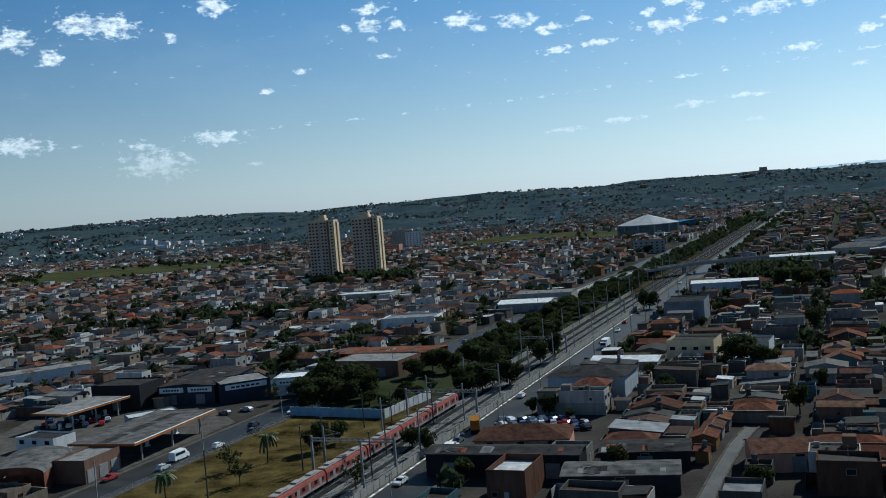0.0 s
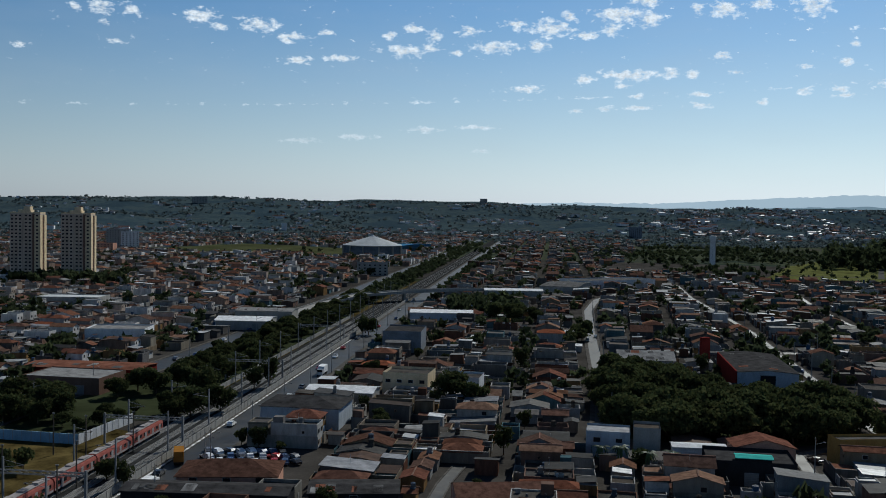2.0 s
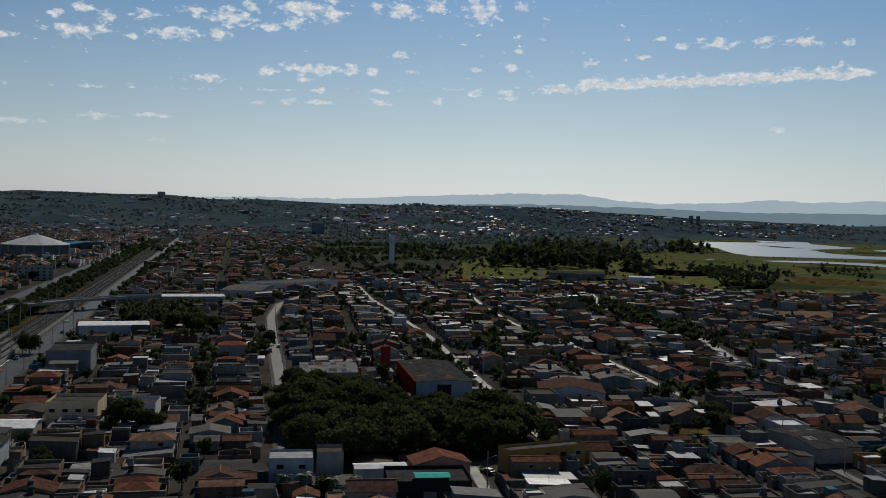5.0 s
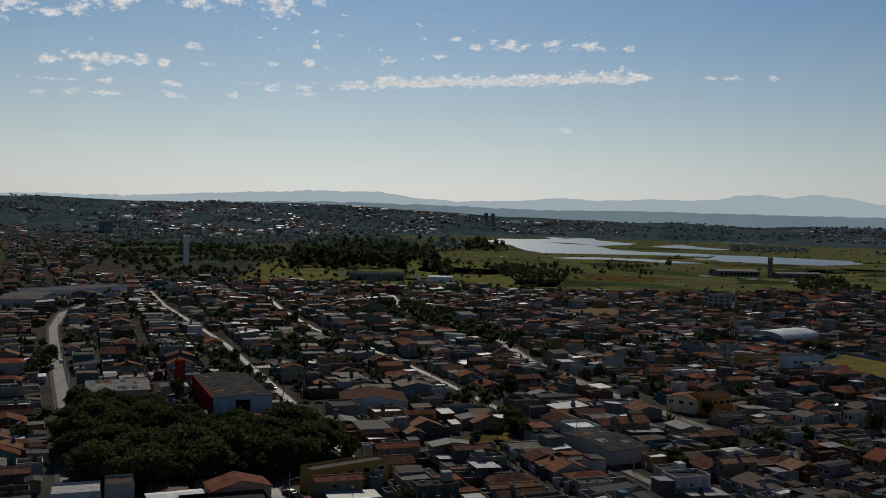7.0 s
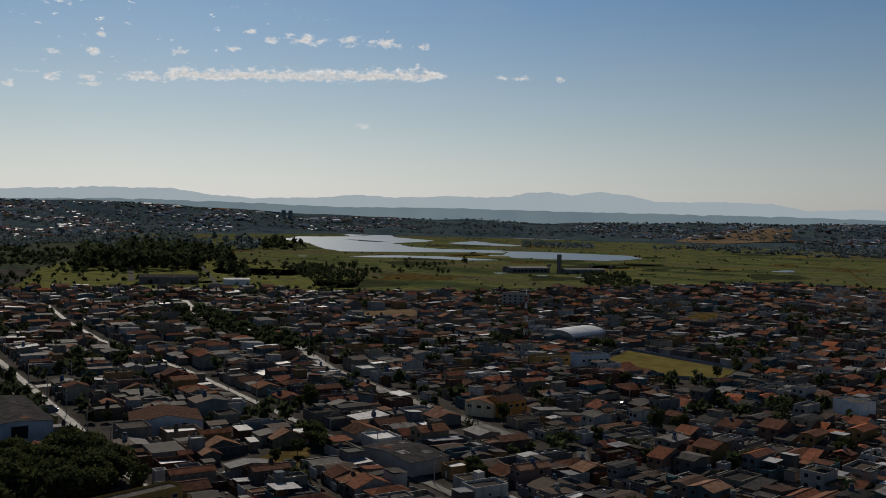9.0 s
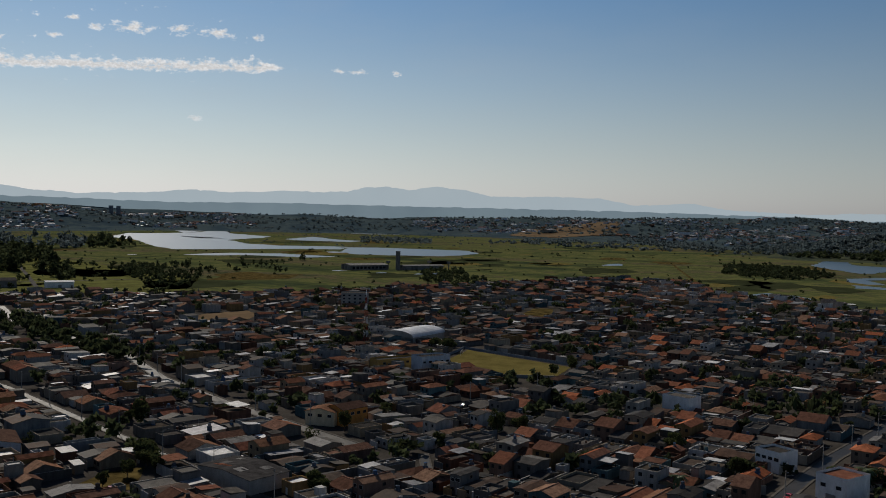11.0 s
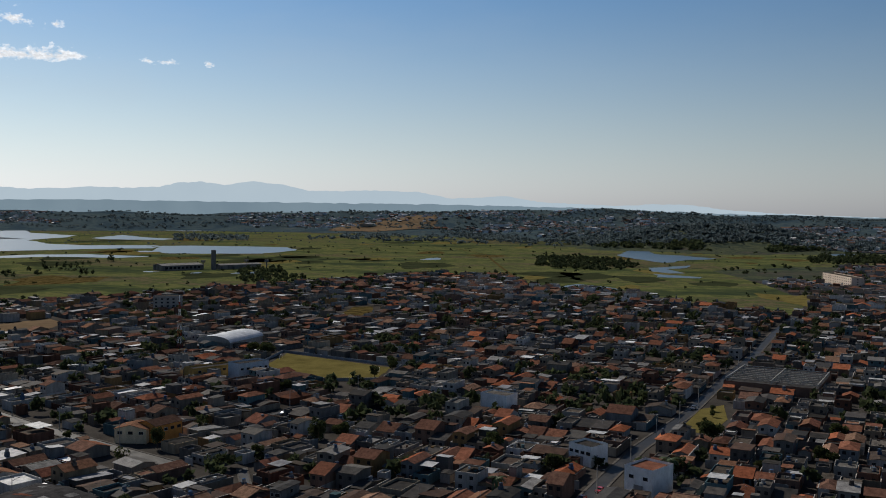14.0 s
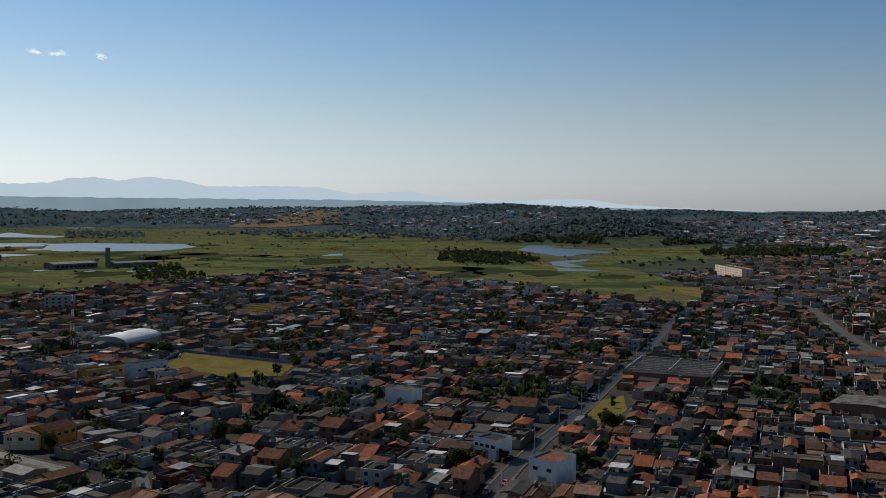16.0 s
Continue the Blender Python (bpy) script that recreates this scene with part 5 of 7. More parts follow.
def wall_run(pts, h, t, mat, label, panel=2.4, posts=True, cap=None):
    """A boundary wall of concrete panels between posts."""
    ob = thing("boundary_wall", label, "wall", "boundary walls")
    for a, b in zip(pts, pts[1:]):
        a, b = Vector((*a, 0)), Vector((*b, 0))
        k = max(1, round((b - a).length / panel))
        for i in range(k):
            p, q = a.lerp(b, i / k), a.lerp(b, (i + 1) / k)
            d = (q - p).normalized() * 0.09
            n = Vector((-d.y, d.x, 0)) / 0.09 * t / 2
            p2, q2 = p + d, q - d
            part("panel", prism([(p2 + n).xy[:], (p2 - n).xy[:], (q2 - n).xy[:], (q2 + n).xy[:]], 0, h), mat, ob)
            if posts:
                part("post", moved(box(-0.1, -0.1, 0, 0.1, 0.1, h + 0.12), Matrix.Translation(p)), "concrete", ob)
    return ob


wall_run([rail(u, 7.6) for u in (-100, 120)], 2.0, 0.14, "concrete", "weathered grey concrete panel wall beside the railway", 3.0)
wall_run([rail(u, 7.6) for u in (120, 420)], 2.0, 0.14, "concrete", "grey concrete panel wall beside the railway", 5.0)
wall_run([rail(u, -9.6) for u in (20, 300)], 2.0, 0.14, "concrete", "weathered concrete panel wall behind the tracks", 4.0)
wall_run([(-50, 287), (-21, 272)], 2.8, 0.16, "mural", "blue and white painted wall at the lawn", 2.8)
wall_run([(-21, 272), (-8, 297)], 2.8, 0.16, "white_wall", "whitewashed wall beside the railway", 2.8)


def catenary_mast(u, v, h=9.0, arm=4.0):
    x, y = rail(u, v)
    ob = thing("catenary_mast", "steel overhead line mast with bracket arm", "mast", "overhead line masts", at=(x, y, 0), turn=RAIL_TURN)
    part("post", join(box(-0.16, -0.16, 0, 0.16, 0.16, h)), "steel", ob)
    part("bracket", join(beam((0, 0, h - 2.2), (arm, 0, h - 1.6), 0.1), beam((0, 0, h - 0.6), (arm, 0, h - 1.6), 0.07)), "steel", ob)
    part("insulator", tube(0.12, 0.12, h - 1.95, h - 1.55, 6, arm * 0.9), "brown_wall", ob)
    return ob


for i in range(18):
    catenary_mast(-78 + i * 30, 6.6, 11.5, -4.5)
    catenary_mast(-66 + i * 30, -8.9, 11.5, 4.5)


def gantry(u):
    x, y = rail(u, -1)
    ob = thing("signal_gantry", "steel lattice gantry spanning the tracks", "gantry", "gantries", at=(x, y, 0), turn=RAIL_TURN)
    for px in (-13.5, 7.6):
        part("post", box(px - 0.25, -0.25, 0, px + 0.25, 0.25, 8.2), "steel", ob)
    bars = [box(-13.5, -0.35, 6.9, 7.6, -0.25, 7.05), box(-13.5, 0.25, 6.9, 7.6, 0.35, 7.05), box(-13.5, -0.35, 7.6, 7.6, -0.25, 7.75), box(-13.5, 0.25, 7.6, 7.6, 0.35, 7.75)]
    for k in range(14):
        x0 = -13.5 + k * 1.5
        bars.append(beam((x0, -0.3, 6.95), (x0 + 1.5, -0.3, 7.7), 0.08))
        bars.append(beam((x0, 0.3, 7.7), (x0 + 1.5, 0.3, 6.95), 0.08))
    part("truss", join(*bars), "steel", ob)
    return ob


for u in (-62, -8, 90, 200):
    gantry(u)


def train_car(u, v, n):
    x, y = rail(u, v)
    ob = thing("train_car", "red and grey suburban train carriage on the track", "train", "train carriages", at=(x, y, 0.48), turn=RAIL_TURN)
    L, W = 19.4, 1.45
    outline = [(-W, 1.0), (W, 1.0), (W, 3.0), (W - 0.25, 3.55), (W - 0.9, 3.85), (-W + 0.9, 3.85), (-W + 0.25, 3.55), (-W, 3.0)]
    v_, f_ = [], []
    for yy in (0.0, L):
        v_ += [(a, yy, b) for a, b in outline]
    k = len(outline)
    f_ = [tuple(range(k)), tuple(range(2 * k - 1, k - 1, -1))] + [(i, k + i, k + (i + 1) % k, (i + 1) % k) for i in range(k)]
    part("body", (v_, f_), "train_red", ob)
    part("roof", box(-0.95, 0.3, 3.86, 0.95, L - 0.3, 3.93), "train_grey", ob, "pale grey roof")
    for i in range(3):
        part("roof_unit", box(-0.7, 2.5 + i * 6, 3.93, 0.7, 5.0 + i * 6, 4.25), "train_grey", ob)
    for s in (-1, 1):
        part("stripe", box(s * W - 0.015, 0.1, 1.05, s * W + 0.015, L - 0.1, 1.55), "train_grey", ob)
        for i in range(7):
            part("window", box(s * W - 0.02, 1.2 + i * 2.65, 2.05, s * W + 0.02, 2.5 + i * 2.65, 2.85), "car_glass", ob)
        for i in range(4):
            part("door", box(s * W - 0.03, 2.65 + i * 4.6, 1.1, s * W + 0.03, 3.75 + i * 4.6, 2.95), "train_grey", ob)
    for yy in (2.6, L - 2.6):
        part("bogie", join(box(-1.1, yy - 1.4, 0.35, 1.1, yy + 1.4, 0.95), *[moved(tube(0.42, 0.42, -0.08, 0.08, 12), pose(s * 0.75, yy + d, 0.42, 0, 90)) for s in (-1, 1) for d in (-1, 1)]), "rubber", ob)
    return ob


for i in range(5):
    train_car(-95 + i * 20.0, -5.1, i)


# ---- viaduct over the railway ----
def viaduct():
    ob = thing("viaduct", "grey concrete road viaduct crossing the railway", "bridge")
    path = [(58, 535, 0.4), (72, 565, 2.0), (98, 605, 4.5), (125, 638, 6.2), (160, 655, 6.8), (206, 669, 6.8), (250, 683, 5.0), (300, 700, 1.0)]
    pts = [Vector(p) for p in path]
    v, f = [], []
    for i, p in enumerate(pts):
        d = (pts[min(i + 1, len(pts) - 1)] - pts[max(i - 1, 0)]).to_2d().normalized()
        s = Vector((d.y, -d.x, 0)) * 5.2
        for off, dz in ((-1, 0), (-1, 0.9), (-0.95, 0.9), (-0.95, 0), (0.95, 0), (0.95, 0.9), (1, 0.9), (1, 0), (1, -0.9), (-1, -0.9)):
            v.append(tuple(p + s * off + Vector((0, 0, dz))))
    for i in range(len(pts) - 1):
        for j in range(10):
            a, b = 10 * i + j, 10 * i + (j + 1) % 10
            f.append((a, b, b + 10, a + 10))
    part("deck", (v, f), "concrete", ob)
    for p in pts[2:-1]:
        part("pier", box(p.x - 0.7, p.y - 2.5, 0, p.x + 0.7, p.y + 2.5, p.z - 0.85), "concrete", ob)
    KEEP_OUT.append([(50, 530), (70, 525), (140, 635), (310, 690), (300, 712), (150, 668), (105, 630)])


viaduct()


# ---- large buildings ----
def front_line(a, b):
    """Frame of a building whose front runs from a to b: middle, turn and width."""
    a, b = Vector(a), Vector(b)
    d = b - a
    return (a + b) / 2, math.degrees(math.atan2(d.y, d.x)), d.length


def hall(name, a, b, depth, h, rise, wall, roof, label, category="warehouse", style="gable", doors=1, windows=0, along=True, signs=0, sign_mat="sign_white"):
    """A shed or hall; a to b is its front, seen with the back behind it."""
    c, turn, w = front_line(a, b)
    ob = thing(name, label, category, at=(c.x, c.y, 0), turn=turn)
    if style == "gable":
        part("wall", gable_walls(w, depth, h, rise, along), wall, ob)
        part("roof", gable_roof(w, depth, h + 0.02, rise, along, 0.4, 0.15), roof, ob)
        if roof in ("dark_sheet", "dull_sheet", "grey_sheet", "rust_sheet"):
            # newer and rustier sheets on the patched roof
            rs = random.Random(int(w * 31 + depth * 7))
            for _ in range(9):
                pw, pd = rs.choice([1.1, 2.2, 3.3]), rs.uniform(1.8, 3.6)
                patch = rs.choice(["grey_sheet", "dull_sheet", "dull_sheet", "dark_sheet", "rust_sheet"])
                if along:
                    x0, y0 = rs.uniform(0.1, 0.8) * (w / 2 - pd), rs.uniform(0, depth - pw)
                    sg = rs.choice([-1, 1])
                    q = [(sg * x, y) for x, y in ((x0, y0), (x0 + pd, y0), (x0 + pd, y0 + pw), (x0, y0 + pw))][::sg]
                    q = [(x, y, h + 0.19 + rise * (1 - abs(x) / (w / 2))) for x, y in q]
                else:
                    x0, y0 = rs.uniform(-w / 2, w / 2 - pw), rs.uniform(0.02, 0.95) * max(0.1, depth / 2 - pd)
                    q = [(x, y, h + 0.19 + rise * y / (depth / 2)) for x, y in ((x0, y0), (x0 + pw, y0), (x0 + pw, y0 + pd), (x0, y0 + pd))]
                part("roof_patch", plate(q, 0.04), patch, ob)
    elif style == "hip":
        part("wall", open_box(w, depth, h), wall, ob)
        part("roof", hip_roof(w, depth, h, rise), roof, ob)
    elif style == "arch":
        n = 12
        xs = [(-math.cos(math.pi * i / n) * w / 2, h + rise * math.sin(math.pi * i / n)) for i in range(n + 1)]
        v = [(x * 1.03, y, z) for y in (-0.6, depth + 0.6) for x, z in xs] + [(x * 1.03, y, z + 0.15) for y in (-0.6, depth + 0.6) for x, z in xs]
        k = n + 1
        f = [(i, k + i, k + i + 1, i + 1) for i in range(n)] + [(2 * k + i, 2 * k + i + 1, 3 * k + i + 1, 3 * k + i) for i in range(n)]
        f += [(i, i + 1, 2 * k + i + 1, 2 * k + i) for i in range(n)] + [(k + i + 1, k + i, 3 * k + i, 3 * k + i + 1) for i in range(n)]
        part("roof", (v, f), roof, ob)
        ends = join(*[([(x, y, 0 if j == 0 else z - 0.02) for j in (0, 1) for x, z in xs], [(i, i + 1, k + i + 1, k + i) for i in range(n)]) for y in (0.0, depth)])
        part("wall", join(open_box(w, depth, h), ends), wall, ob)
    else:
        part("wall", open_box(w, depth, h + rise), wall, ob)
        part("roof", box(-w / 2 + 0.1, 0.1, h - 0.2, w / 2 - 0.1, depth - 0.1, h), roof, ob)
    for i in range(doors):
        x = -w / 2 + w * (i + 0.5) / max(1, doors)
        part("door", roller(x - 1.6, x + 1.6, 3.2, 0.1), "steel", ob)
    for i in range(windows):
        x = -w / 2 + w * (i + 0.5) / windows
        win = new("window", WINDOWS[1])
        win.parent = ob
        win.matrix_basis = pose(x, -0.01, h * 0.62, 0, 0, 0)
    for i in range(signs):
        x = -w / 2 + w * (i + 0.5) / signs
        sg = part("sign", box(x - w / signs * 0.42, -0.2, h - 2.0, x + w / signs * 0.42, -0.04, h - 0.3), sign_mat, ob)
        part("lettering", join(*[box(x - w / signs * 0.3 + k * w / signs * 0.1, -0.22, h - 1.5, x - w / signs * 0.3 + k * w / signs * 0.1 + w / signs * 0.07, -0.2, h - 0.9) for k in range(6)]), "navy_wall", sg)
    p = [c + Matrix.Rotation(radians(turn), 2) @ Vector(q) for q in ((-w / 2, 0), (w / 2, 0), (w / 2, depth), (-w / 2, depth))]
    KEEP_OUT.append([tuple(q) for q in p])
    return ob


def tower(cx, cy):
    """A block of flats of 18 storeys with balcony bays, stripes and a roof house."""
    c = Vector((cx, cy)) + RAIL_E * 7.5 - RAIL_N * 12.5
    ob = thing("apartment_tower", "tall beige apartment tower with dark brown stripes", "tower", "twin towers", at=(c.x, c.y, 0), turn=-13)
    H, n = 55.0, 18
    part("wall", join(box(-12.5, -6.3, 0, 12.5, 6.3, H), box(-5.5, -7.5, 0, -1.5, -6.3, H), box(3.0, -7.5, 0, 6.0, -6.3, H)), "tower_grey", ob)
    # side bays in lighter cream than the front: sunlight put into the paint
    part("corner_wall", join(box(8.2, -7.5, 0, 12.9, -6.31, H - 1), box(12.51, -7.5, 0, 13.1, -2.2, H - 1), box(12.51, 2.2, 0, 13.1, 7.5, H - 1)), "beige_wall", ob, "cream side bay, sunlight put into its paler paint")
    part("stripe", join(box(12.51, -2.2, 0, 12.8, 2.2, H - 2), box(6.3, -6.75, 0, 8.2, -6.31, H)), "brown_wall", ob, "dark brown stripe")
    part("crown_block", join(box(-6, -4, H, 4, 4, H + 3.2), box(-2.2, -3.2, H + 3.2, 3.2, 3.2, H + 6.0), box(-12.5, -6.3, H, -11.8, 6.3, H + 1.2), box(-12.5, -6.3, H, 12.5, -5.8, H + 1.2), box(11.8, -6.3, H, 12.5, 6.3, H + 1.2)), "beige_wall", ob)
    me = mesh_of("window", *join(box(-0.9, -0.06, 0, 0.9, 0.02, 1.3)), ["opening"])
    bal = mesh_of("balcony", *join(box(-1.4, -1.0, -0.15, 1.4, 0.0, 0.0), box(-1.4, -1.0, 0.0, 1.4, -0.92, 1.0), box(-1.4, -0.92, 0, -1.32, 0, 1.0), box(1.32, -0.92, 0, 1.4, 0, 1.0)), ["tower_grey"])
    for k in range(n):
        z = 1.3 + k * 3.02
        for x, y in ((-10.6, -6.3), (-7.4, -6.3), (-3.5, -7.5), (0.8, -6.3), (4.5, -7.5), (10.4, -7.5)):
            on_wall("window", me, ob, x, y, z, 0)
        if k:
            on_wall("balcony", bal, ob, -7.4, -6.3, z - 0.9, 0)
            on_wall("balcony", bal, ob, 0.8, -6.3, z - 0.9, 0)
        on_wall("window", me, ob, 12.8, 0.0, z, 90)
    KEEP_OUT.append([rail_box(c, s, t) for s, t in ((-22, -16), (22, -16), (22, 16), (-22, 16))])
    return ob


def rail_box(c, s, t):
    p = c + RAIL_N * s + RAIL_E * t
    return p.x, p.y


tower(-102, 880)
tower(-61.5, 876)


def flats(a, b, depth, storeys, wall, label, roof="slab", bays=6, category="building"):
    c, turn, w = front_line(a, b)
    ob = thing("apartment_block", label, category, "blocks of flats", at=(c.x, c.y, terrain(c.x, c.y) - 0.3), turn=turn)
    h = storeys * 2.9 + 0.5
    part("wall", open_box(w, depth, h + 0.6), wall, ob)
    part("roof", box(-w / 2 + 0.1, 0.1, h - 0.2, w / 2 - 0.1, depth - 0.1, h), roof, ob)
    me = mesh_of("window", *box(-min(0.9, w / bays * 0.3), -0.06, 0, min(0.9, w / bays * 0.3), 0.02, 1.25), ["opening"])
    for k in range(storeys):
        for i in range(bays):
            on_wall("window", me, ob, -w / 2 + w * (i + 0.5) / bays, 0, 1.0 + 2.9 * k, 0)
        on_wall("window", me, ob, w / 2, depth / 2, 1.0 + 2.9 * k, 90)
    p = [c + Matrix.Rotation(radians(turn), 2) @ Vector(q) for q in ((-w / 2, 0), (w / 2, 0), (w / 2, depth), (-w / 2, depth))]
    KEEP_OUT.append([tuple(q) for q in p])
    return ob


flats((-80, 1490), (-60, 1450), 14, 10, "concrete", "grey and white block of flats", bays=5)
flats((-58, 1450), (-34, 1458), 16, 9, "white_wall", "white block of flats behind the towers", bays=5)
flats((-96, 1400), (-66, 1390), 14, 4, "pink_wall", "low pinkish brick block of flats", bays=7)
flats((178, 918), (207, 912), 12, 4, "concrete", "grey three-storey block of flats with dark windows", bays=6)
for i in range(4):
    flats((-441 + i * 23, 1940 + i * 7), (-424 + i * 23, 1946 + i * 7), 14, 5, "pink_wall", "row of reddish brick blocks of flats", bays=4)
for i in range(6):
    flats((-900 + i * 38, 2820 - i * 18), (-872 + i * 38, 2812 - i * 18), 14, 4, "white_wall", "far white block of flats on the slope", bays=3)
flats((1294, -209), (1202, -224), 14, 4, "tower_grey", "long cream school block with dark windows", bays=16)
flats((750, 411), (760, 390), 14, 4, "concrete", "grey block of flats among the houses", bays=5)

flats((1235, 3752), (1263, 3743), 16, 9, "concrete", "tall grey block of flats on the skyline", bays=6)
flats((103, 3849), (161, 3847), 16, 8, "concrete", "broad grey block of flats on the skyline", bays=10)
flats((2936, 2567), (2947, 2555), 16, 11, "grey_block", "twin grey tower blocks far off", bays=4)
flats((2954, 2547), (2964, 2535), 16, 12, "grey_block", "twin grey tower blocks far off", bays=4)
flats((1199, 2363), (1230, 2347), 16, 10, "grey_block", "dark grey block of flats in the distance", bays=7)


def gymnasium():
    ob = thing("gymnasium", "round gymnasium with a pale conical roof", "arena", at=(280, 1330, 0))
    n, R = 12, 42.5
    pts = [(R * math.cos(2 * math.pi * i / n), R * math.sin(2 * math.pi * i / n)) for i in range(n)]
    part("wall", prism([(x * 0.94, y * 0.94) for x, y in pts], 0, 13.5), "navy_grey", ob)
    part("roof_edge", prism(pts, 13.5, 14.6), "concrete", ob)
    for i in range(n):
        (x0, y0), (x1, y1) = pts[i], pts[(i + 1) % n]
        part("roof_panel", ([(x0, y0, 14.6), (x1, y1, 14.6), (x1 * 0.08, y1 * 0.08, 26.5), (x0 * 0.08, y0 * 0.08, 26.5)], [(0, 1, 2, 3)]), "gym_roof", ob)
    part("roof_cap", tube(3.8, 1.0, 26.5, 28.5, 12), "gym_roof", ob)
    for i in range(n):
        x, y = pts[i]
        part("buttress", moved(box(-1.0, -0.8, 0, 1.2, 0.8, 14.4), pose(x * 0.97, y * 0.97, 0, 0, 0, 30 * i)), "concrete", ob)
    CIRCLES.append((280, 1330, 62))
    b = hall("sports_hall", (345, 1440), (420, 1530), 30, 9, 1.5, "glass_blue", "blue_sheet", "low blue sports hall beside the gymnasium", "hall", "gable", 2, 0)


gymnasium()


def water_tower():
    ob = thing("water_tower", "slender white concrete water tower", "tower", at=(647, 1054, 0), turn=-30)
    part("shaft", box(-3.4, -3.4, 0, 3.4, 3.4, 33), "white_wall", ob)
    part("tank", box(-3.9, -3.9, 33, 3.9, 3.9, 38.6), "white_wall", ob)
    part("rib", join(*[box(s * 3.4 - 0.3, -3.7, 0, s * 3.4 + 0.3, -3.41, 33) for s in (-1, 1)]), "concrete", ob)
    part("ladder", join(*[box(-0.4, -3.75, 1 + i * 0.9, 0.4, -3.65, 1.15 + i * 0.9) for i in range(35)]), "steel", ob)
    CIRCLES.append((647, 1054, 14))


water_tower()


def works_chimney():
    ob = thing("old_works", "derelict low works with a dark square tower in the marsh", "factory", at=(1245, 585, 0), turn=-35)
    part("tower", box(-2.3, -2.3, 0, 2.3, 2.3, 26), "works_wall", ob, "dark square concrete tower")
    part("tower_cap", box(-2.5, -2.5, 26, 2.5, 2.5, 27), "works_wall", ob)
    part("shed", gable_walls(60, 26, 7, 2, False), "works_wall", ob).location = (-38, 14, 0)
    part("shed_roof", gable_roof(60, 26, 7.02, 2, False), "grey_sheet", ob).location = (-38, 14, 0)
    part("long_shed", gable_walls(66, 14, 6, 1.5, False), "works_wall", ob).location = (42, -2, 0)
    part("long_shed_roof", gable_roof(66, 14, 6.02, 1.5, False), "grey_sheet", ob).location = (42, -2, 0)
    for i in range(9):
        part("opening", box(-64 + i * 6, 13.9, 2, -60 + i * 6, 14.02, 5), "opening", ob)
    for x, y in ((-2, 24), (62, 16), (80, -8)):
        part("tank_tower", join(box(x - 0.6, y - 0.6, 0, x + 0.6, y + 0.6, 9), box(x - 2.2, y - 2.2, 9, x + 2.2, y + 2.2, 12)), "works_wall", ob)


works_chimney()

# warehouses and shops east of the railway
hall("warehouse", (27, 284), (48, 274.8), 17, 6.2, 1.8, "blue_grey_wall", "dark_sheet", "pale blue-grey warehouse with a low dark hip roof", style="hip", doors=0)
hall("market_hall", (44, 314), (64, 305.2), 12, 4.2, 1.0, "concrete", "white_sheet", "low hall with a bright white arched metal roof", style="gable", along=False, doors=2)
hall("flat_building", (93, 421), (109, 415), 24, 9, 0.6, "grey_block", "dark_sheet", "tall blue-grey box building with a flat roof", style="flat", doors=1)
hall("long_warehouse", (131, 522), (164, 512), 18, 6.5, 0.8, "blue_grey_wall", "white_sheet", "long pale blue warehouse", along=False, doors=2)
hall("white_house", (72, 326), (86, 319), 14, 6.6, 0.9, "beige_wall", "slab", "white two-storey building with roof terrace", "house", "flat", 1, 4)
hall("row_house", (90, 318), (102, 312), 12, 6.2, 0.7, "white_wall", "slab", "white row building with many small windows", "house", "flat", 1, 5)
hall("red_hall", (195, 303), (214, 294.5), 49, 7.6, 0.8, "blue_grey_wall", "dark_sheet", "long hall with pale front, red side wall and dark sheet roof", "hall", "gable", 0, 0)
c = Vector((195, 303))
d = (Vector((214, 294.5)) - c).normalized()
nn = Vector((-d.y, d.x))
side = [c + nn * k - d * o for k, o in ((0.3, 0.05), (0.3, 0.55), (48, 0.55), (48, 0.05))]
fin = thing("red_side_wall", "red painted side wall and sign fin of the hall", "wall")
part("panel", prism([tuple(p) for p in side], 0, 7.9), "red_wall", fin)
front_mid = (Vector((195, 303)) + Vector((214, 294.5))) / 2
win = thing("hall_gate", "dark glazed gate in the pale hall front", "gate", at=(front_mid.x, front_mid.y, 0), turn=math.degrees(math.atan2(d.y, d.x)))
part("pane", box(-2.6, -0.12, 2.6, 2.6, -0.02, 6.6), "opening", win)
part("gate_frame", join(box(-2.8, -0.2, 2.4, 2.8, -0.13, 2.6), box(-2.8, -0.2, 6.6, 2.8, -0.13, 6.8)), "steel", win)
part("sign_fin", moved(box(-2.0, -0.8, 0, 2.0, 0.8, 12), pose(c.x - 4 + nn.x * 63, c.y + nn.y * 63, 0, 0, 0, 0)), "red_wall", fin)
hall("grey_shed", (172, 350), (192, 341), 22, 5.6, 2.2, "concrete", "grey_sheet", "grey sheet-roofed sports shed among trees", along=False, doors=0)
hall("gable_hall", (235, 281), (254, 266), 20, 4.6, 2.4, "blue_grey_wall", "tile", "white gabled hall with two small windows", "hall", windows=2, doors=0)
hall("shop_house", (105, 233), (115, 228), 9, 6.2, 0.5, "blue_grey_wall", "tin", "pale blue two-storey corner house", "house", "flat", 0, 2)
hall("shop_house", (116, 228), (122, 225), 8, 7.4, 0.7, "concrete", "slab", "grey concrete block house with a roof terrace", "house", "flat", 0, 0)
hall("workshop", (122, 203), (140, 194), 14, 5.0, 0.8, "black_wall", "dark_sheet", "dark workshop with flat sheet roof", "workshop", "flat", 1, 0)
hall("workshop", (124, 222), (136, 217), 5, 4.0, 0.4, "white_wall", "white_sheet", "low annexe with a bright white metal roof", "workshop", "gable", 0, 0, along=False)
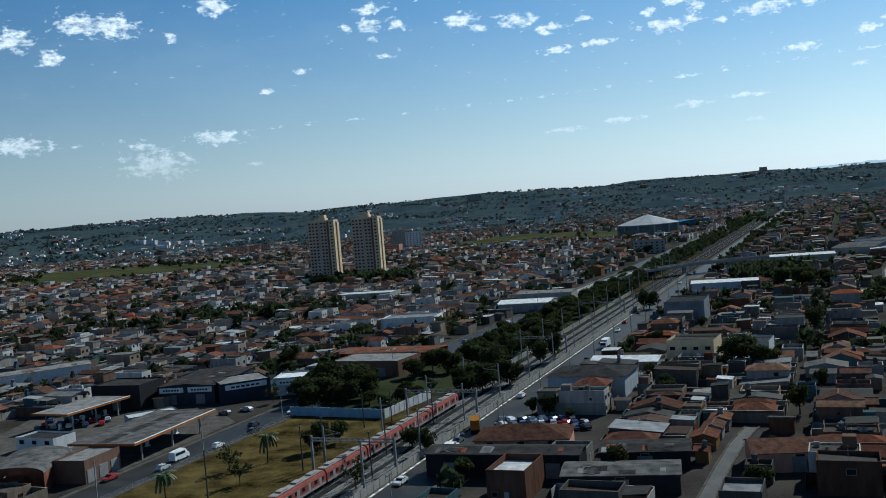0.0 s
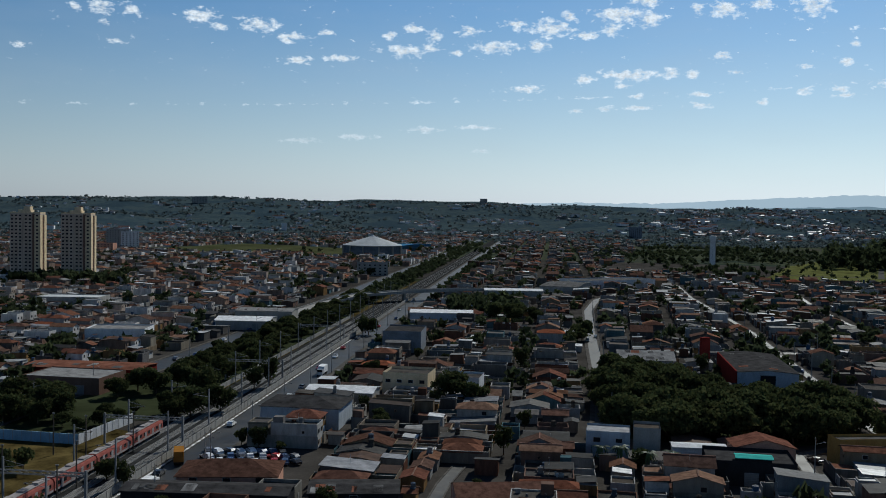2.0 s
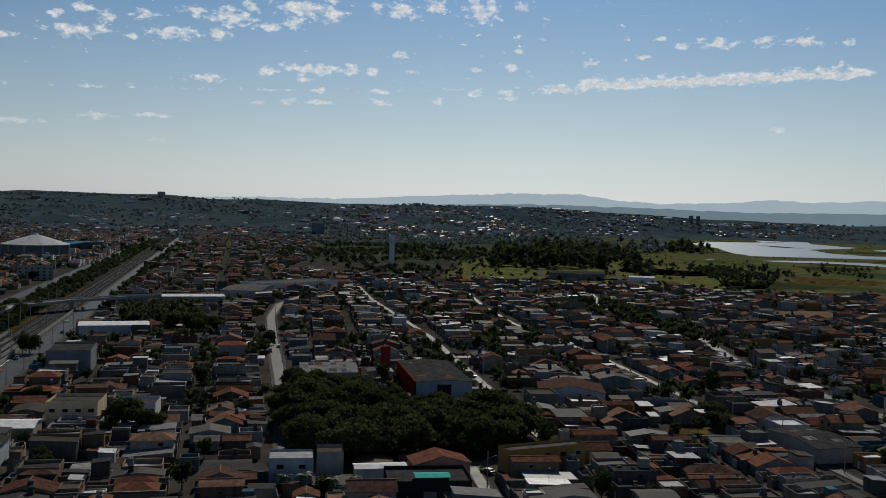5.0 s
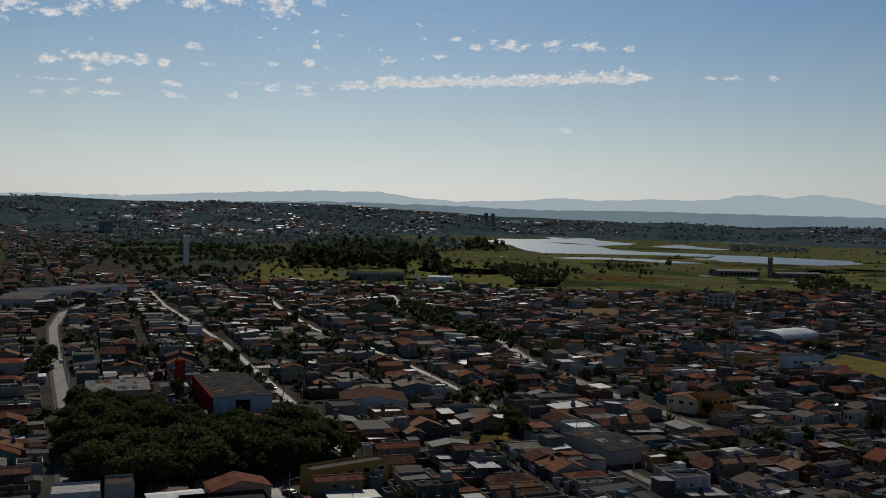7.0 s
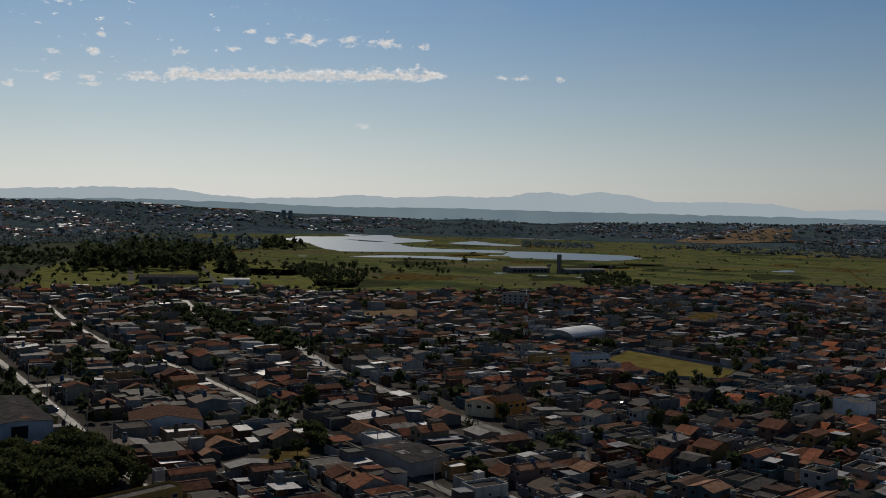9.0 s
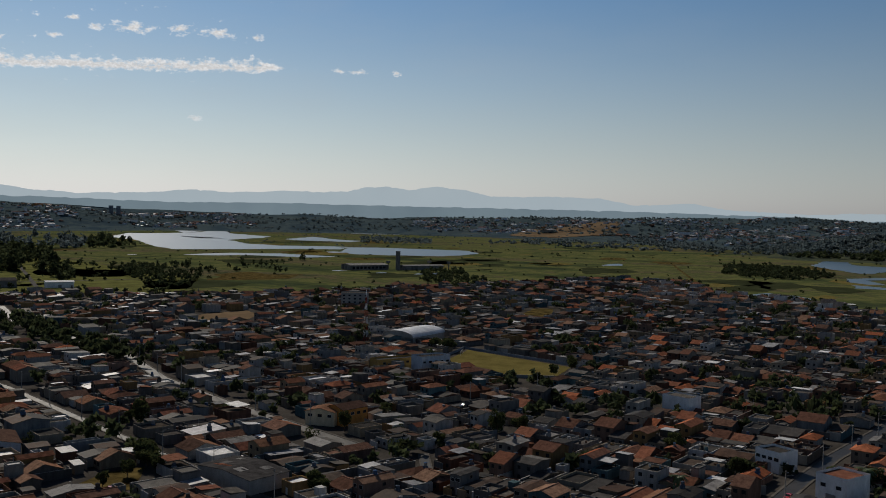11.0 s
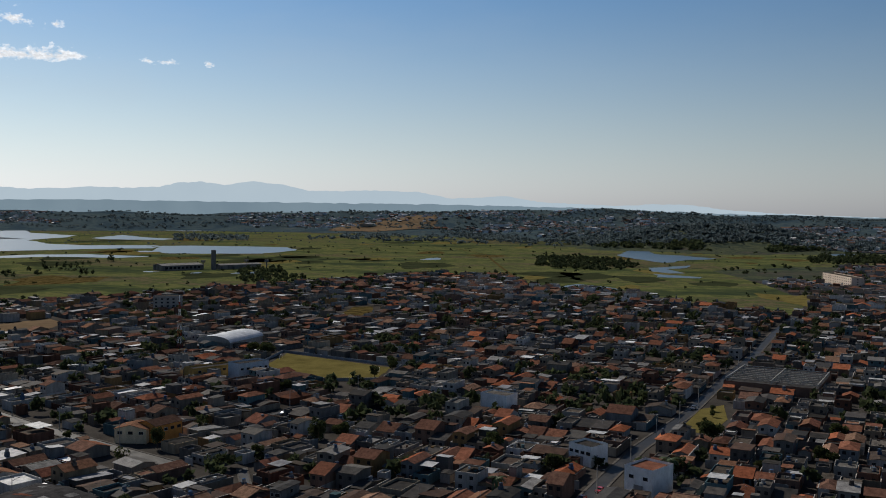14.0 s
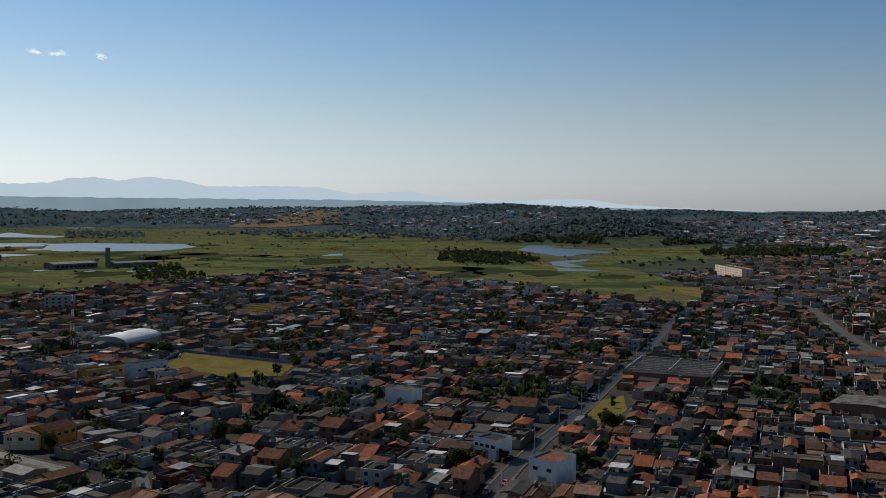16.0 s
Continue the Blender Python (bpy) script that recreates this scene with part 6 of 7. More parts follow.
hall("tile_house", (138, 216), (152, 211), 9, 4.6, 2.0, "pink_wall", "tile", "low house with broad brown tile roof", "house", "gable", 0, 2, along=True)
hall("teal_cover", (129, 201.5), (136, 198), 4, 6.1, 0.3, "black_wall", "teal_sheet", "turquoise sheet canopy on the workshop roof", "canopy", "gable", 0, 0, along=False)
hall("tile_house", (3, 221), (24, 216), 13, 4.2, 2.2, "pink_wall", "tile", "broad house with dark brown tile roof", "house", "hip", 0, 3)
hall("long_shed", (-8, 209), (24, 198), 8, 5.0, 0.6, "black_wall", "dark_sheet", "long dark workshop shed with patched roof", "workshop", "gable", 3, 0, along=False)
hall("long_shed", (29, 202), (47, 198), 10, 4, 0.5, "black_wall", "dark_sheet", "long low workshop with a dark patched roof", "workshop", "gable", 1, 1, along=False)
hall("long_shed", (19, 187), (41, 182), 10, 4, 0.5, "black_wall", "dull_sheet", "dark workshop with a low grey roof", "workshop", "gable", 1, 1, along=False)
hall("tile_house", (58, 192), (76, 189), 11, 4, 1.6, "pink_wall", "tile", "broad house with faded red tile roof", "house", "gable", 1, 1, along=False)
hall("shop_building", (306, 690), (340, 740), 30, 6, 1.0, "concrete", "dull_sheet", "long low shop building with sheet roof", "building", "gable", 3, 0)
hall("supermarket", (331, 741), (409, 758), 30, 6.5, 0.7, "white_wall", "dull_sheet", "long low white supermarket with dotted parapet", "building", "flat", 6, 0)
hall("white_roof_hall", (222, 664), (262, 652), 16, 6.5, 1.0, "concrete", "white_sheet", "low hall with a pale roof", along=False, doors=0)
# west side
hall("white_roof_hall", (25, 512), (52, 504), 22, 4.8, 1.2, "concrete", "white_sheet", "long hall with a bright white metal roof", along=False, doors=2)
hall("white_roof_hall", (38, 548), (68, 538), 18, 6, 0.8, "concrete", "grey_sheet", "long low hall with a pale grey roof", along=False, doors=2)
hall("red_market", (-48, 376), (-8, 360), 16, 4.8, 0.6, "red_wall", "rust_sheet", "red painted market building with rusty roof", "shop", "gable", 2, 0, along=False)
hall("fan_roof_shop", (-45, 352), (-20, 340), 18, 5.5, 0.3, "brown_wall", "grey_sheet", "shop with a broad pale grey flat roof", "shop", "flat", 2, 0)
hall("dark_store", (-122, 322), (-104, 316), 14, 8.0, 0.4, "black_wall", "dark_sheet", "black clad store with a sign board", "shop", "flat", 1, 0)
hall("store", (-100, 322), (-80, 318), 34, 6.0, 0.8, "navy_wall", "dark_sheet", "long store with white sign boards and dark roof", "shop", "gable", 2, 0, signs=2)
hall("corner_store", (-77, 315), (-62, 322), 16, 6.2, 0.3, "navy_wall", "grey_sheet", "dark corner store with a pale flat roof and white signs", "shop", "flat", 0, 0, signs=1)
hall("corner_store", (-61, 322), (-50, 321), 12, 5.6, 0.4, "blue_grey_wall", "white_sheet", "corner shop with white roof edge and sign", "shop", "flat", 1, 0, signs=1)
hall("low_white_hall", (-190, 372), (-150, 398), 12, 6, 0.8, "white_wall", "grey_sheet", "long low white hall with sheet roof", "hall", "gable", 0, 0, along=False)
hall("blue_white_hall", (-34, 468), (-8, 462), 18, 6.5, 0.6, "white_wall", "grey_sheet", "white box hall with a flat roof", "hall", "flat", 1, 0)
hall("depot", (690, 800), (735, 762), 40, 7, 1.6, "works_wall", "dark_sheet", "dark low depot hall in the park", "hall", "gable", 3, 0, along=False)
hall("depot", (745, 735), (765, 718), 16, 6, 1.0, "white_wall", "white_sheet", "small depot with a pale roof in the park", "hall", "gable", 1, 0, along=False)
hall("pale_roof_hall", (-75, 640), (-38, 630), 22, 6, 0.6, "concrete", "gym_roof", "low hall with a large pale roof", "hall", "flat", 0, 0)


def fuel_station(a, b, depth, label, roof, strips):
    """A canopy on posts over pumps, with an orange edge."""
    c, turn, w = front_line(a, b)
    ob = thing("fuel_station", label, "fuel station", "fuel stations", at=(c.x, c.y, 0), turn=turn)
    part("canopy", box(-w / 2, 0, 5.2, w / 2, depth, 5.6), roof, ob)
    part("canopy_edge", join(box(-w / 2 - 0.1, -0.12, 5.1, w / 2 + 0.1, -0.002, 5.7), box(-w / 2 - 0.12, 0, 5.1, -w / 2 - 0.002, depth, 5.7), box(w / 2 + 0.002, 0, 5.1, w / 2 + 0.12, depth, 5.7)), "orange_fascia", ob, "orange canopy edge")
    part("canopy_rim", join(box(-w / 2 - 0.1, -0.16, 5.7, w / 2 + 0.1, 0.25, 5.85)), "sign_white", ob)
    for i in range(strips):
        part("roof_strip", box(-w / 2 + 1 + i * w / 3.2, depth * 0.45, 5.605, -w / 2 + 1 + i * w / 3.2 + w / 4, depth * 0.6, 5.65), "dark_sheet", ob)
    for s in (-0.36, 0.0, 0.36):
        for y in (2.0, depth - 2.0):
            part("post", box(s * w - 0.2, y - 0.2, 0, s * w + 0.2, y + 0.2, 5.2), "concrete", ob)
        part("pump", join(box(s * w - 0.9, depth / 2 - 0.5, 0, s * w + 0.9, depth / 2 + 0.5, 0.2), box(s * w - 0.4, depth / 2 - 0.3, 0.2, s * w + 0.4, depth / 2 + 0.3, 1.9)), "sign_white", ob)
    p = [c + Matrix.Rotation(radians(turn), 2) @ Vector(q) for q in ((-w / 2 - 3, -6), (w / 2 + 3, -6), (w / 2 + 3, depth + 4), (-w / 2 - 3, depth + 4))]
    KEEP_OUT.append([tuple(q) for q in p])
    return ob


fuel_station((-81.5, 240), (-70, 277), 20, "fuel station canopy with grey roof and orange edge", "dull_sheet", 3)
fuel_station((-117, 288), (-106, 312), 15, "fuel station canopy with pale roof and orange edge", "grey_sheet", 0)
hall("brick_shop", (-89, 226), (-85, 239), 9, 5.2, 0.5, "brown_wall", "grey_sheet", "brick shop with pale roller doors on the avenue", "shop", "flat", 3, 0)
hall("arched_shop", (-112, 221), (-97, 222), 20, 4.6, 1.8, "rust_sheet", "dull_sheet", "low hall with a pale arched metal roof", "hall", "arch", 1, 0)
hall("low_white_shop", (-124, 268), (-111, 262), 8, 3.6, 0.5, "white_wall", "dark_sheet", "low white workshop with a dark flat roof", "workshop", "flat", 0, 3)
hall("yellow_house", (164, 210), (188, 206), 6, 6.0, 0.7, "yellow_wall", "slab", "long ochre two-storey house with small windows", "house", "flat", 0, 5)
hall("kiosk", (-97, 283), (-84, 290), 8, 3.6, 0.4, "concrete", "gym_roof", "low shop of the fuel station", "shop", "flat", 0, 2)
sheet_over("forecourt", [(-140, 240), (-84, 236), (-66, 284), (-80, 312), (-140, 314)], 0.1, "pavement", "concrete forecourt of the fuel stations", "forecourt")
KEEP_OUT.append([(-150, 236), (-84, 232), (-64, 284), (-66, 300), (-76, 314), (-150, 316)])

# sports field, arched hall and their neighbours
FIELD = [(515, 220), (562, 224), (528, 151), (491, 150), (486, 172)]
sheet_over("football_field", FIELD, 0.12, "field_grass", "worn yellowish football field", "field", 0.8, 5)
KEEP_OUT.append([(508, 226), (572, 230), (532, 144), (486, 144), (478, 172)])
wall_run([(513, 224), (566, 228), (531, 146)], 1.5, 0.2, "grey_block", "grey wall round the football field", 6.0)
wall_run([(531, 146), (489, 146), (480, 174), (511, 222)], 1.6, 0.2, "concrete", "low concrete wall round the football field", 6.0)
for x, y, t in ((541, 220, 10), (509, 153, 190)):
    g = thing("goal", "white tubular football goal", "goal", "goals", at=(x, y, 0.12), turn=t)
    part("post", box(-3.7, -0.06, 0, -3.58, 0.06, 2.44), "sign_white", g)
    part("post", box(3.58, -0.06, 0, 3.7, 0.06, 2.44), "sign_white", g)
    part("crossbar", box(-3.7, -0.06, 2.44, 3.7, 0.06, 2.56), "sign_white", g)
hall("arched_hall", (567, 284), (563, 261), 37, 4.8, 3.6, "concrete", "tin_roof", "sports hall with an arched pale metal roof", "hall", "arch", 2, 0)
hall("white_club", (472, 216), (487, 206), 10, 7.5, 0.8, "blue_grey_wall", "slab", "pale grey two-storey club building beside the field", "building", "flat", 1, 5)
hall("yellow_club", (466, 238), (490, 222), 9, 5.0, 0.8, "yellow_wall", "slab", "yellow painted club building", "building", "flat", 1, 4)
hall("orange_house", (342, 193), (354, 188.5), 10, 6.4, 1.5, "orange_wall", "tile", "large orange house with tile gable roof", "house", "gable", 0, 4, along=False)
hall("cream_house", (339, 208), (340.5, 196), 9, 5.4, 1.4, "beige_wall", "tile", "cream house with brown tile roof", "house", "gable", 0, 3)
hall("white_house", (320, 22.5), (314.5, 14), 12, 8.0, 0.8, "white_wall", "rust_sheet", "white two-storey house with red-brown roof terrace", "house", "flat", 1, 2)
hall("corner_house", (352, 42), (346, 34), 9, 6.4, 0.8, "white_wall", "slab", "white corner house with roof terrace", "house", "flat", 1, 4)
hall("white_block_house", (432, 86), (426, 74), 9, 7.2, 0.5, "white_wall", "slab", "white block house with blank wall", "house", "flat", 0, 0)
hall("workshop_roof", (264, 170), (272, 194), 15, 4.5, 1.0, "concrete", "dark_sheet", "low workshop with large dark patched roof", "workshop", "gable", 2, 0)
hall("brick_yard_hall", (543, -80), (556, -38), 50, 4.0, 0.6, "brown_wall", "dark_sheet", "roofless hall with bare concrete frames", "ruin", "flat", 0, 0)
fr = thing("concrete_frames", "bare concrete roof frames of an unfinished hall", "frame")
c, turn, w = front_line((543, -80), (556, -38))
fr.matrix_basis = pose(c.x, c.y, 0, 0, 0, turn)
w -= 1.0
for i in range(9):
    y = 3 + i * 5.4
    part("beam", join(box(-w / 2, y, 5.3, w / 2, y + 0.3, 5.65), box(-w / 2, y, 4.0, -w / 2 + 0.35, y + 0.3, 5.3), box(w / 2 - 0.35, y, 4.0, w / 2, y + 0.3, 5.3), box(-0.2, y, 4.0, 0.2, y + 0.3, 5.3)), "concrete", fr)
for x in (-w / 2, 0.0, w / 2 - 0.35):
    part("purlin", box(x, 3, 5.66, x + 0.35, 46.5, 5.95), "concrete", fr)
hall("long_red_hall", (584, -190), (590, -157), 14, 5, 1.6, "white_wall", "rust_sheet", "long hall with a red-brown roof", "hall", "gable", 0, 0, along=False)
hall("long_grey_hall", (436, -140), (452, -114), 22, 6, 1.0, "brown_wall", "dull_sheet", "long hall with pale end wall", "hall", "gable", 0, 0)
sheet_over("green_plot", [(408, -3), (424, -1), (456, -9), (468, -20), (437, -19), (410, -11)], 0.12, "field_grass", "small green plot with young trees", "lawn", 0.6, 6)
KEEP_OUT.append([(404, -1), (424, 2), (458, -6), (472, -22), (437, -23), (406, -14)])
sheet_over("bare_lot", [(228, 226), (252, 228), (262, 222), (240, 208)], 0.12, "dry_grass", "overgrown empty lot", "lot", 0.8, 5)
KEEP_OUT.append([(224, 228), (252, 232), (266, 222), (240, 204)])
sheet_over("sand_lot", [(592, 437), (612, 420), (658, 434), (680, 460), (644, 474), (618, 468)], 0.12, "tilled", "bare orange earth lot", "lot", 2, 10)
KEEP_OUT.append([(586, 436), (612, 415), (660, 430), (686, 462), (644, 480), (612, 474)])
sheet_over("bare_lot", [(749, 240), (797, 235), (840, 248), (834, 264), (764, 256)], 0.12, "dry_grass", "bare dry lot among houses", "lot", 2, 10)
KEEP_OUT.append([(744, 238), (797, 230), (846, 246), (838, 269), (762, 260)])


def radio_mast():
    ob = thing("radio_mast", "red and white lattice radio mast", "mast", at=(557, 291, 0))
    for k in range(8):
        z0, z1 = k * 4.2, (k + 1) * 4.2
        a, b = 1.3 * (1 - k / 9), 1.3 * (1 - (k + 1) / 9)
        s = [(1, 1), (-1, 1), (-1, -1), (1, -1)]
        for p, q in zip(s, s[1:] + s[:1]):
            part("leg", beam((p[0] * a, p[1] * a, z0), (p[0] * b, p[1] * b, z1), 0.12), "mast_red" if k % 2 == 0 else "sign_white", ob)
            part("brace", beam((p[0] * a, p[1] * a, z0), (q[0] * b, q[1] * b, z1), 0.07), "mast_red" if k % 2 == 0 else "sign_white", ob)
    CIRCLES.append((557, 291, 6))


radio_mast()


# ---- vehicles ----
def car_kind(name, label, L, H, W, place, van=False):
    ob = thing(name, label, "van" if van else "car", "vehicles", at=place, turn=RAIL_TURN)
    w = W / 2
    if van:
        prof = [(0, 0.35), (0, H * 0.97), (L * 0.78, H), (L * 0.9, H * 0.62), (L, H * 0.5), (L, 0.35)]
    else:
        prof = [(0, 0.35), (0, H * 0.62), (L * 0.06, H * 0.66), (L * 0.18, H * 0.97), (L * 0.55, H), (L * 0.72, H * 0.66), (L * 0.97, H * 0.55), (L, 0.35)]
    k = len(prof)
    v = [(-w, y - L / 2, z) for y, z in prof] + [(w, y - L / 2, z) for y, z in prof]
    v = [(x * (0.86 if z > H * 0.8 else 1.0), y, z) for x, y, z in v]
    part("body", (v, [tuple(range(k)), tuple(range(2 * k - 1, k - 1, -1))] + [(i, k + i, k + (i + 1) % k, (i + 1) % k) for i in range(k)]), "car_paint", ob)
    if van:
        glass = [box(-w - 0.01, -L * 0.42, H * 0.58, w + 0.01, L * 0.22, H * 0.84)]
        part("windscreen", plate([(-w * 0.85, L * 0.29, H * 0.97), (w * 0.85, L * 0.29, H * 0.97), (w * 0.9, L * 0.405, H * 0.62), (-w * 0.9, L * 0.405, H * 0.62)], 0.03), "car_glass", ob)
    else:
        glass = [box(-w * 0.94, -L * 0.32, H * 0.68, w * 0.94, L * 0.08, H * 0.92)]
        part("windscreen", plate([(-w * 0.8, L * 0.06, H * 0.98), (w * 0.8, L * 0.06, H * 0.98), (w * 0.86, L * 0.21, H * 0.68), (-w * 0.86, L * 0.21, H * 0.68)], 0.03), "car_glass", ob)
    part("side_window", join(*glass), "car_glass", ob)
    for s in (-1, 1):
        for y in (-L * 0.31, L * 0.32):
            part("wheel", moved(tube(0.32, 0.32, -0.1, 0.1, 12), pose(s * (w - 0.08), y, 0.32, 0, 90)), "rubber", ob)
        part("headlight", box(s * w * 0.7 - 0.18, L / 2 - 0.05, H * 0.4, s * w * 0.7 + 0.18, L / 2 + 0.02, H * 0.48), "sign_white", ob)
    return ob


CAR = car_kind("car", "small parked or driving hatchback car", 4.0, 1.45, 1.7, (-64, 253, 0.08))
SEDAN = car_kind("car", "saloon car on the street", 4.5, 1.42, 1.75, (-57.5, 268, 0.08))
VAN = car_kind("van", "white passenger van on the avenue", 5.8, 2.6, 2.0, (-71.5, 243, 0.08), True)


def truck(x, y, turn, cab, load, label):
    ob = thing("truck", label, "truck", "trucks", at=(x, y, 0.06), turn=turn)
    part("cab", join(box(-1.1, 2.4, 0.5, 1.1, 4.2, 2.6)), cab, ob)
    part("windscreen", box(-1.0, 4.19, 1.5, 1.0, 4.23, 2.4), "car_glass", ob)
    part("load_box", box(-1.2, -4.0, 0.9, 1.2, 2.2, 3.4), load, ob)
    part("chassis", box(-0.9, -4.0, 0.5, 0.9, 2.4, 0.9), "rubber", ob)
    for s in (-1, 1):
        for yy in (-2.8, -1.7, 3.0):
            part("wheel", moved(tube(0.48, 0.48, -0.14, 0.14, 12), pose(s * 1.0, yy, 0.48, 0, 90)), "rubber", ob)


def park_at(src, x, y, turn, z=0.08):
    return copy_thing(src, pose(x, y, z, 0, 0, turn))


for (px, py), k in (((-59, 276), 0), ((-50, 291), 1), ((-84, 228), 1), ((-73, 234), 0)):
    park_at((CAR, SEDAN)[k], px, py, RAIL_TURN + 180 * k)
rg = random.Random(8)
for u in (-70, -35, 18, 60, 78, 120, 150, 176, 210, 260, 300, 350, 420):
    x, y = rail(u, rg.choice([11.2, 13.2, 16.8]))
    park_at(rg.choice([CAR, SEDAN]), x, y, RAIL_TURN + rg.choice([0, 180]))
for u in (130, 142, 190, 230, 285, 330, 370, 430):
    x, y = rail(u, rg.choice([-48.5, -44.5]))
    park_at(rg.choice([CAR, SEDAN]), x, y, RAIL_TURN)
for px, py, t in ((210, 452, -24), (216, 470, -24), (158, 335, 156), (247, 338, -25), (315, 186, -28), (352, 250, -28), (308, 35, 70), (318, 30, 70), (300, 40, 75), (188, 222, -60), (160, 214, 10), (236, 214, 30),
                  (70, 262, -60), (72, 268, -60), (66, 266, 100), (-66, 300, 60), (-72, 297, 60), (-52, 330, -20), (-43, 332, 20), (200, 440, 156), (56, 245, -30), (420, 160, 60), (400, 165, 60), (455, -6, 80)):
    park_at(rg.choice([CAR, SEDAN]), px, py, t)
for i in range(14):
    park_at(CAR, -130 + (i % 5) * 5, 296 + (i // 5) * 5.5, 20 + rg.uniform(-8, 8), 0.12)
for i in range(26):
    # crowded scrap yard of white and grey cars
    park_at(rg.choice([CAR, SEDAN]), 11 + (i % 9) * 2.6 + rg.uniform(-0.5, 0.5), 246 + (i // 9) * 5.2 + (i % 9) * -0.7 + rg.uniform(-0.6, 0.6), 20 + rg.uniform(-25, 25), 0.05)
KEEP_OUT.append([(8, 240), (34, 232), (38, 252), (14, 264)])
truck(58, 368, RAIL_TURN + 180, "sign_white", "sign_white", "white box truck on the avenue")
truck(4, 249, RAIL_TURN + 20, "amber", "amber", "yellow skip truck beside the avenue")
truck(-3, 223, RAIL_TURN, "sign_white", "sign_white", "white delivery truck beside the kerb")


# ---- street poles with wires ----
def street_pole(x, y, turn, h=9.5):
    ob = thing("utility_pole", "grey concrete utility pole with cross-arm and lamp", "pole", "utility poles", at=(x, y, 0), turn=turn)
    part("post", tube(0.17, 0.1, 0, h, 7), "concrete", ob)
    part("cross_arm", box(-1.1, -0.06, h - 0.7, 1.1, 0.06, h - 0.55), "wood_pole", ob)
    lamp = part("lamp_arm", beam((0, 0, h - 1.8), (0, -1.9, h - 1.2), 0.07), "steel", ob)
    part("lamp_head", box(-0.14, -2.4, h - 1.28, 0.14, -1.8, h - 1.12), "steel", ob)
    return ob


POLE = street_pole(*rail(-30, 20.4), 68)
spots = []
for pts, half in STREETS:
    for a, b in zip(pts, pts[1:]):
        d = (b - a)
        n = Vector((d.y, -d.x)).normalized()
        k = int(d.length / 32)
        for i in range(k):
            p = a + d * (i + 0.5) / max(1, k) + n * (half - 1.4)
            if p.length < 620 and p.length > 180:
                spots.append((p.x, p.y, math.degrees(math.atan2(d.y, d.x))))
for x, y, t in spots[:110]:
    copy_thing(POLE, pose(x, y, 0, 0, 0, t))
for x, y in ((-37, 222), (-33, 230), (-20, 210), (-18, 230), (-18, 257), (-7, 260), (-55, 205), (-26, 262)):
    p = thing("lawn_pole", "tall bare grey pole on the railway lawn", "pole", "lawn poles", at=(x, y, 0))
    part("post", tube(0.2, 0.14, 0, 10.5, 7), "wood_pole", p)
    part("cap", box(-0.3, -0.1, 10.5, 0.3, 0.1, 10.8), "steel", p)
fence = thing("lawn_fence", "thin metal railing between avenue and lawn", "fence")
for i in range(60):
    x, y = rail(-105 + i * 1.9, -51.4)
    part("post", box(x - 0.04, y - 0.04, 0, x + 0.04, y + 0.04, 1.3), "steel", fence)
a, b = rail(-105, -51.4), rail(8, -51.4)
for z in (0.4, 0.85, 1.25):
    part("bar", beam((*a, z), (*b, z), 0.05), "steel", fence)

# ---- planting ----
rg = random.Random(21)
for px, py, s in ((-50, 312, 1.0), (-44, 322, 1.05), (-40, 306, 1.05), (-33, 314, 1.1), (-29, 304, 0.9), (-36, 328, 1.0), (-46, 316, 0.9), (-38, 316, 1.1), (-34, 300, 0.9), (-44, 306, 1.0), (-2, 340, 1.15), (5, 352, 1.1), (10, 346, 1.0), (-8, 346, 1.0), (-14, 336, 0.9), (-12, 300, 0.5), (-17, 294, 0.5), (-22, 290, 0.5), (-27, 294, 0.55), (-8, 310, 0.5), (-16, 306, 0.5)):
    plant(px, py, rg.choice([0, 1]), s, rg)
for px, py in ((2, 297), (5, 306), (17, 306), (14, 326), (30, 338), (36, 345), (8, 300), (20, 352), (95, 476), (99, 480)):
    plant(px, py, rg.choice([0, 2]), 0.95, rg)
for u in range(92, 420, 9):
    for v in (-17, -28):
        x, y = rail(u + rg.uniform(-3, 3), v + rg.uniform(-4, 4))
        plant(x, y, rg.choice([0, 1, 1]), rg.uniform(0.75, 1.0), rg)
GREEN_ROW = [(412, 345), (447, 362), (469, 432), (538, 546), (525, 575), (462, 490), (430, 400)]
KEEP_OUT.append(GREEN_ROW)
BIG_GROVE = [(122, 250), (138, 296), (150, 318), (164, 338), (186, 326), (184, 300), (182, 288), (196, 281), (211, 284), (206, 262), (196, 240), (183, 231), (160, 229), (144, 233)]
KEEP_OUT.append(BIG_GROVE)
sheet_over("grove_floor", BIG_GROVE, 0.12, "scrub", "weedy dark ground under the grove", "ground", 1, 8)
i = 0
while i < 420:
    x, y = rg.uniform(120, 214), rg.uniform(228, 340)
    if inside(x, y, BIG_GROVE) and not any(inside(x, y, o) for o in KEEP_OUT[:-1]) and all(math.hypot(x - p[0], y - p[1]) > 3.2 for p in TREES[-60:]):
        plant(x, y, rg.choice([0, 1, 1]), rg.uniform(0.95, 1.3) * (0.75 if y > 268 and x > 172 else 1.0), rg)
    i += 1
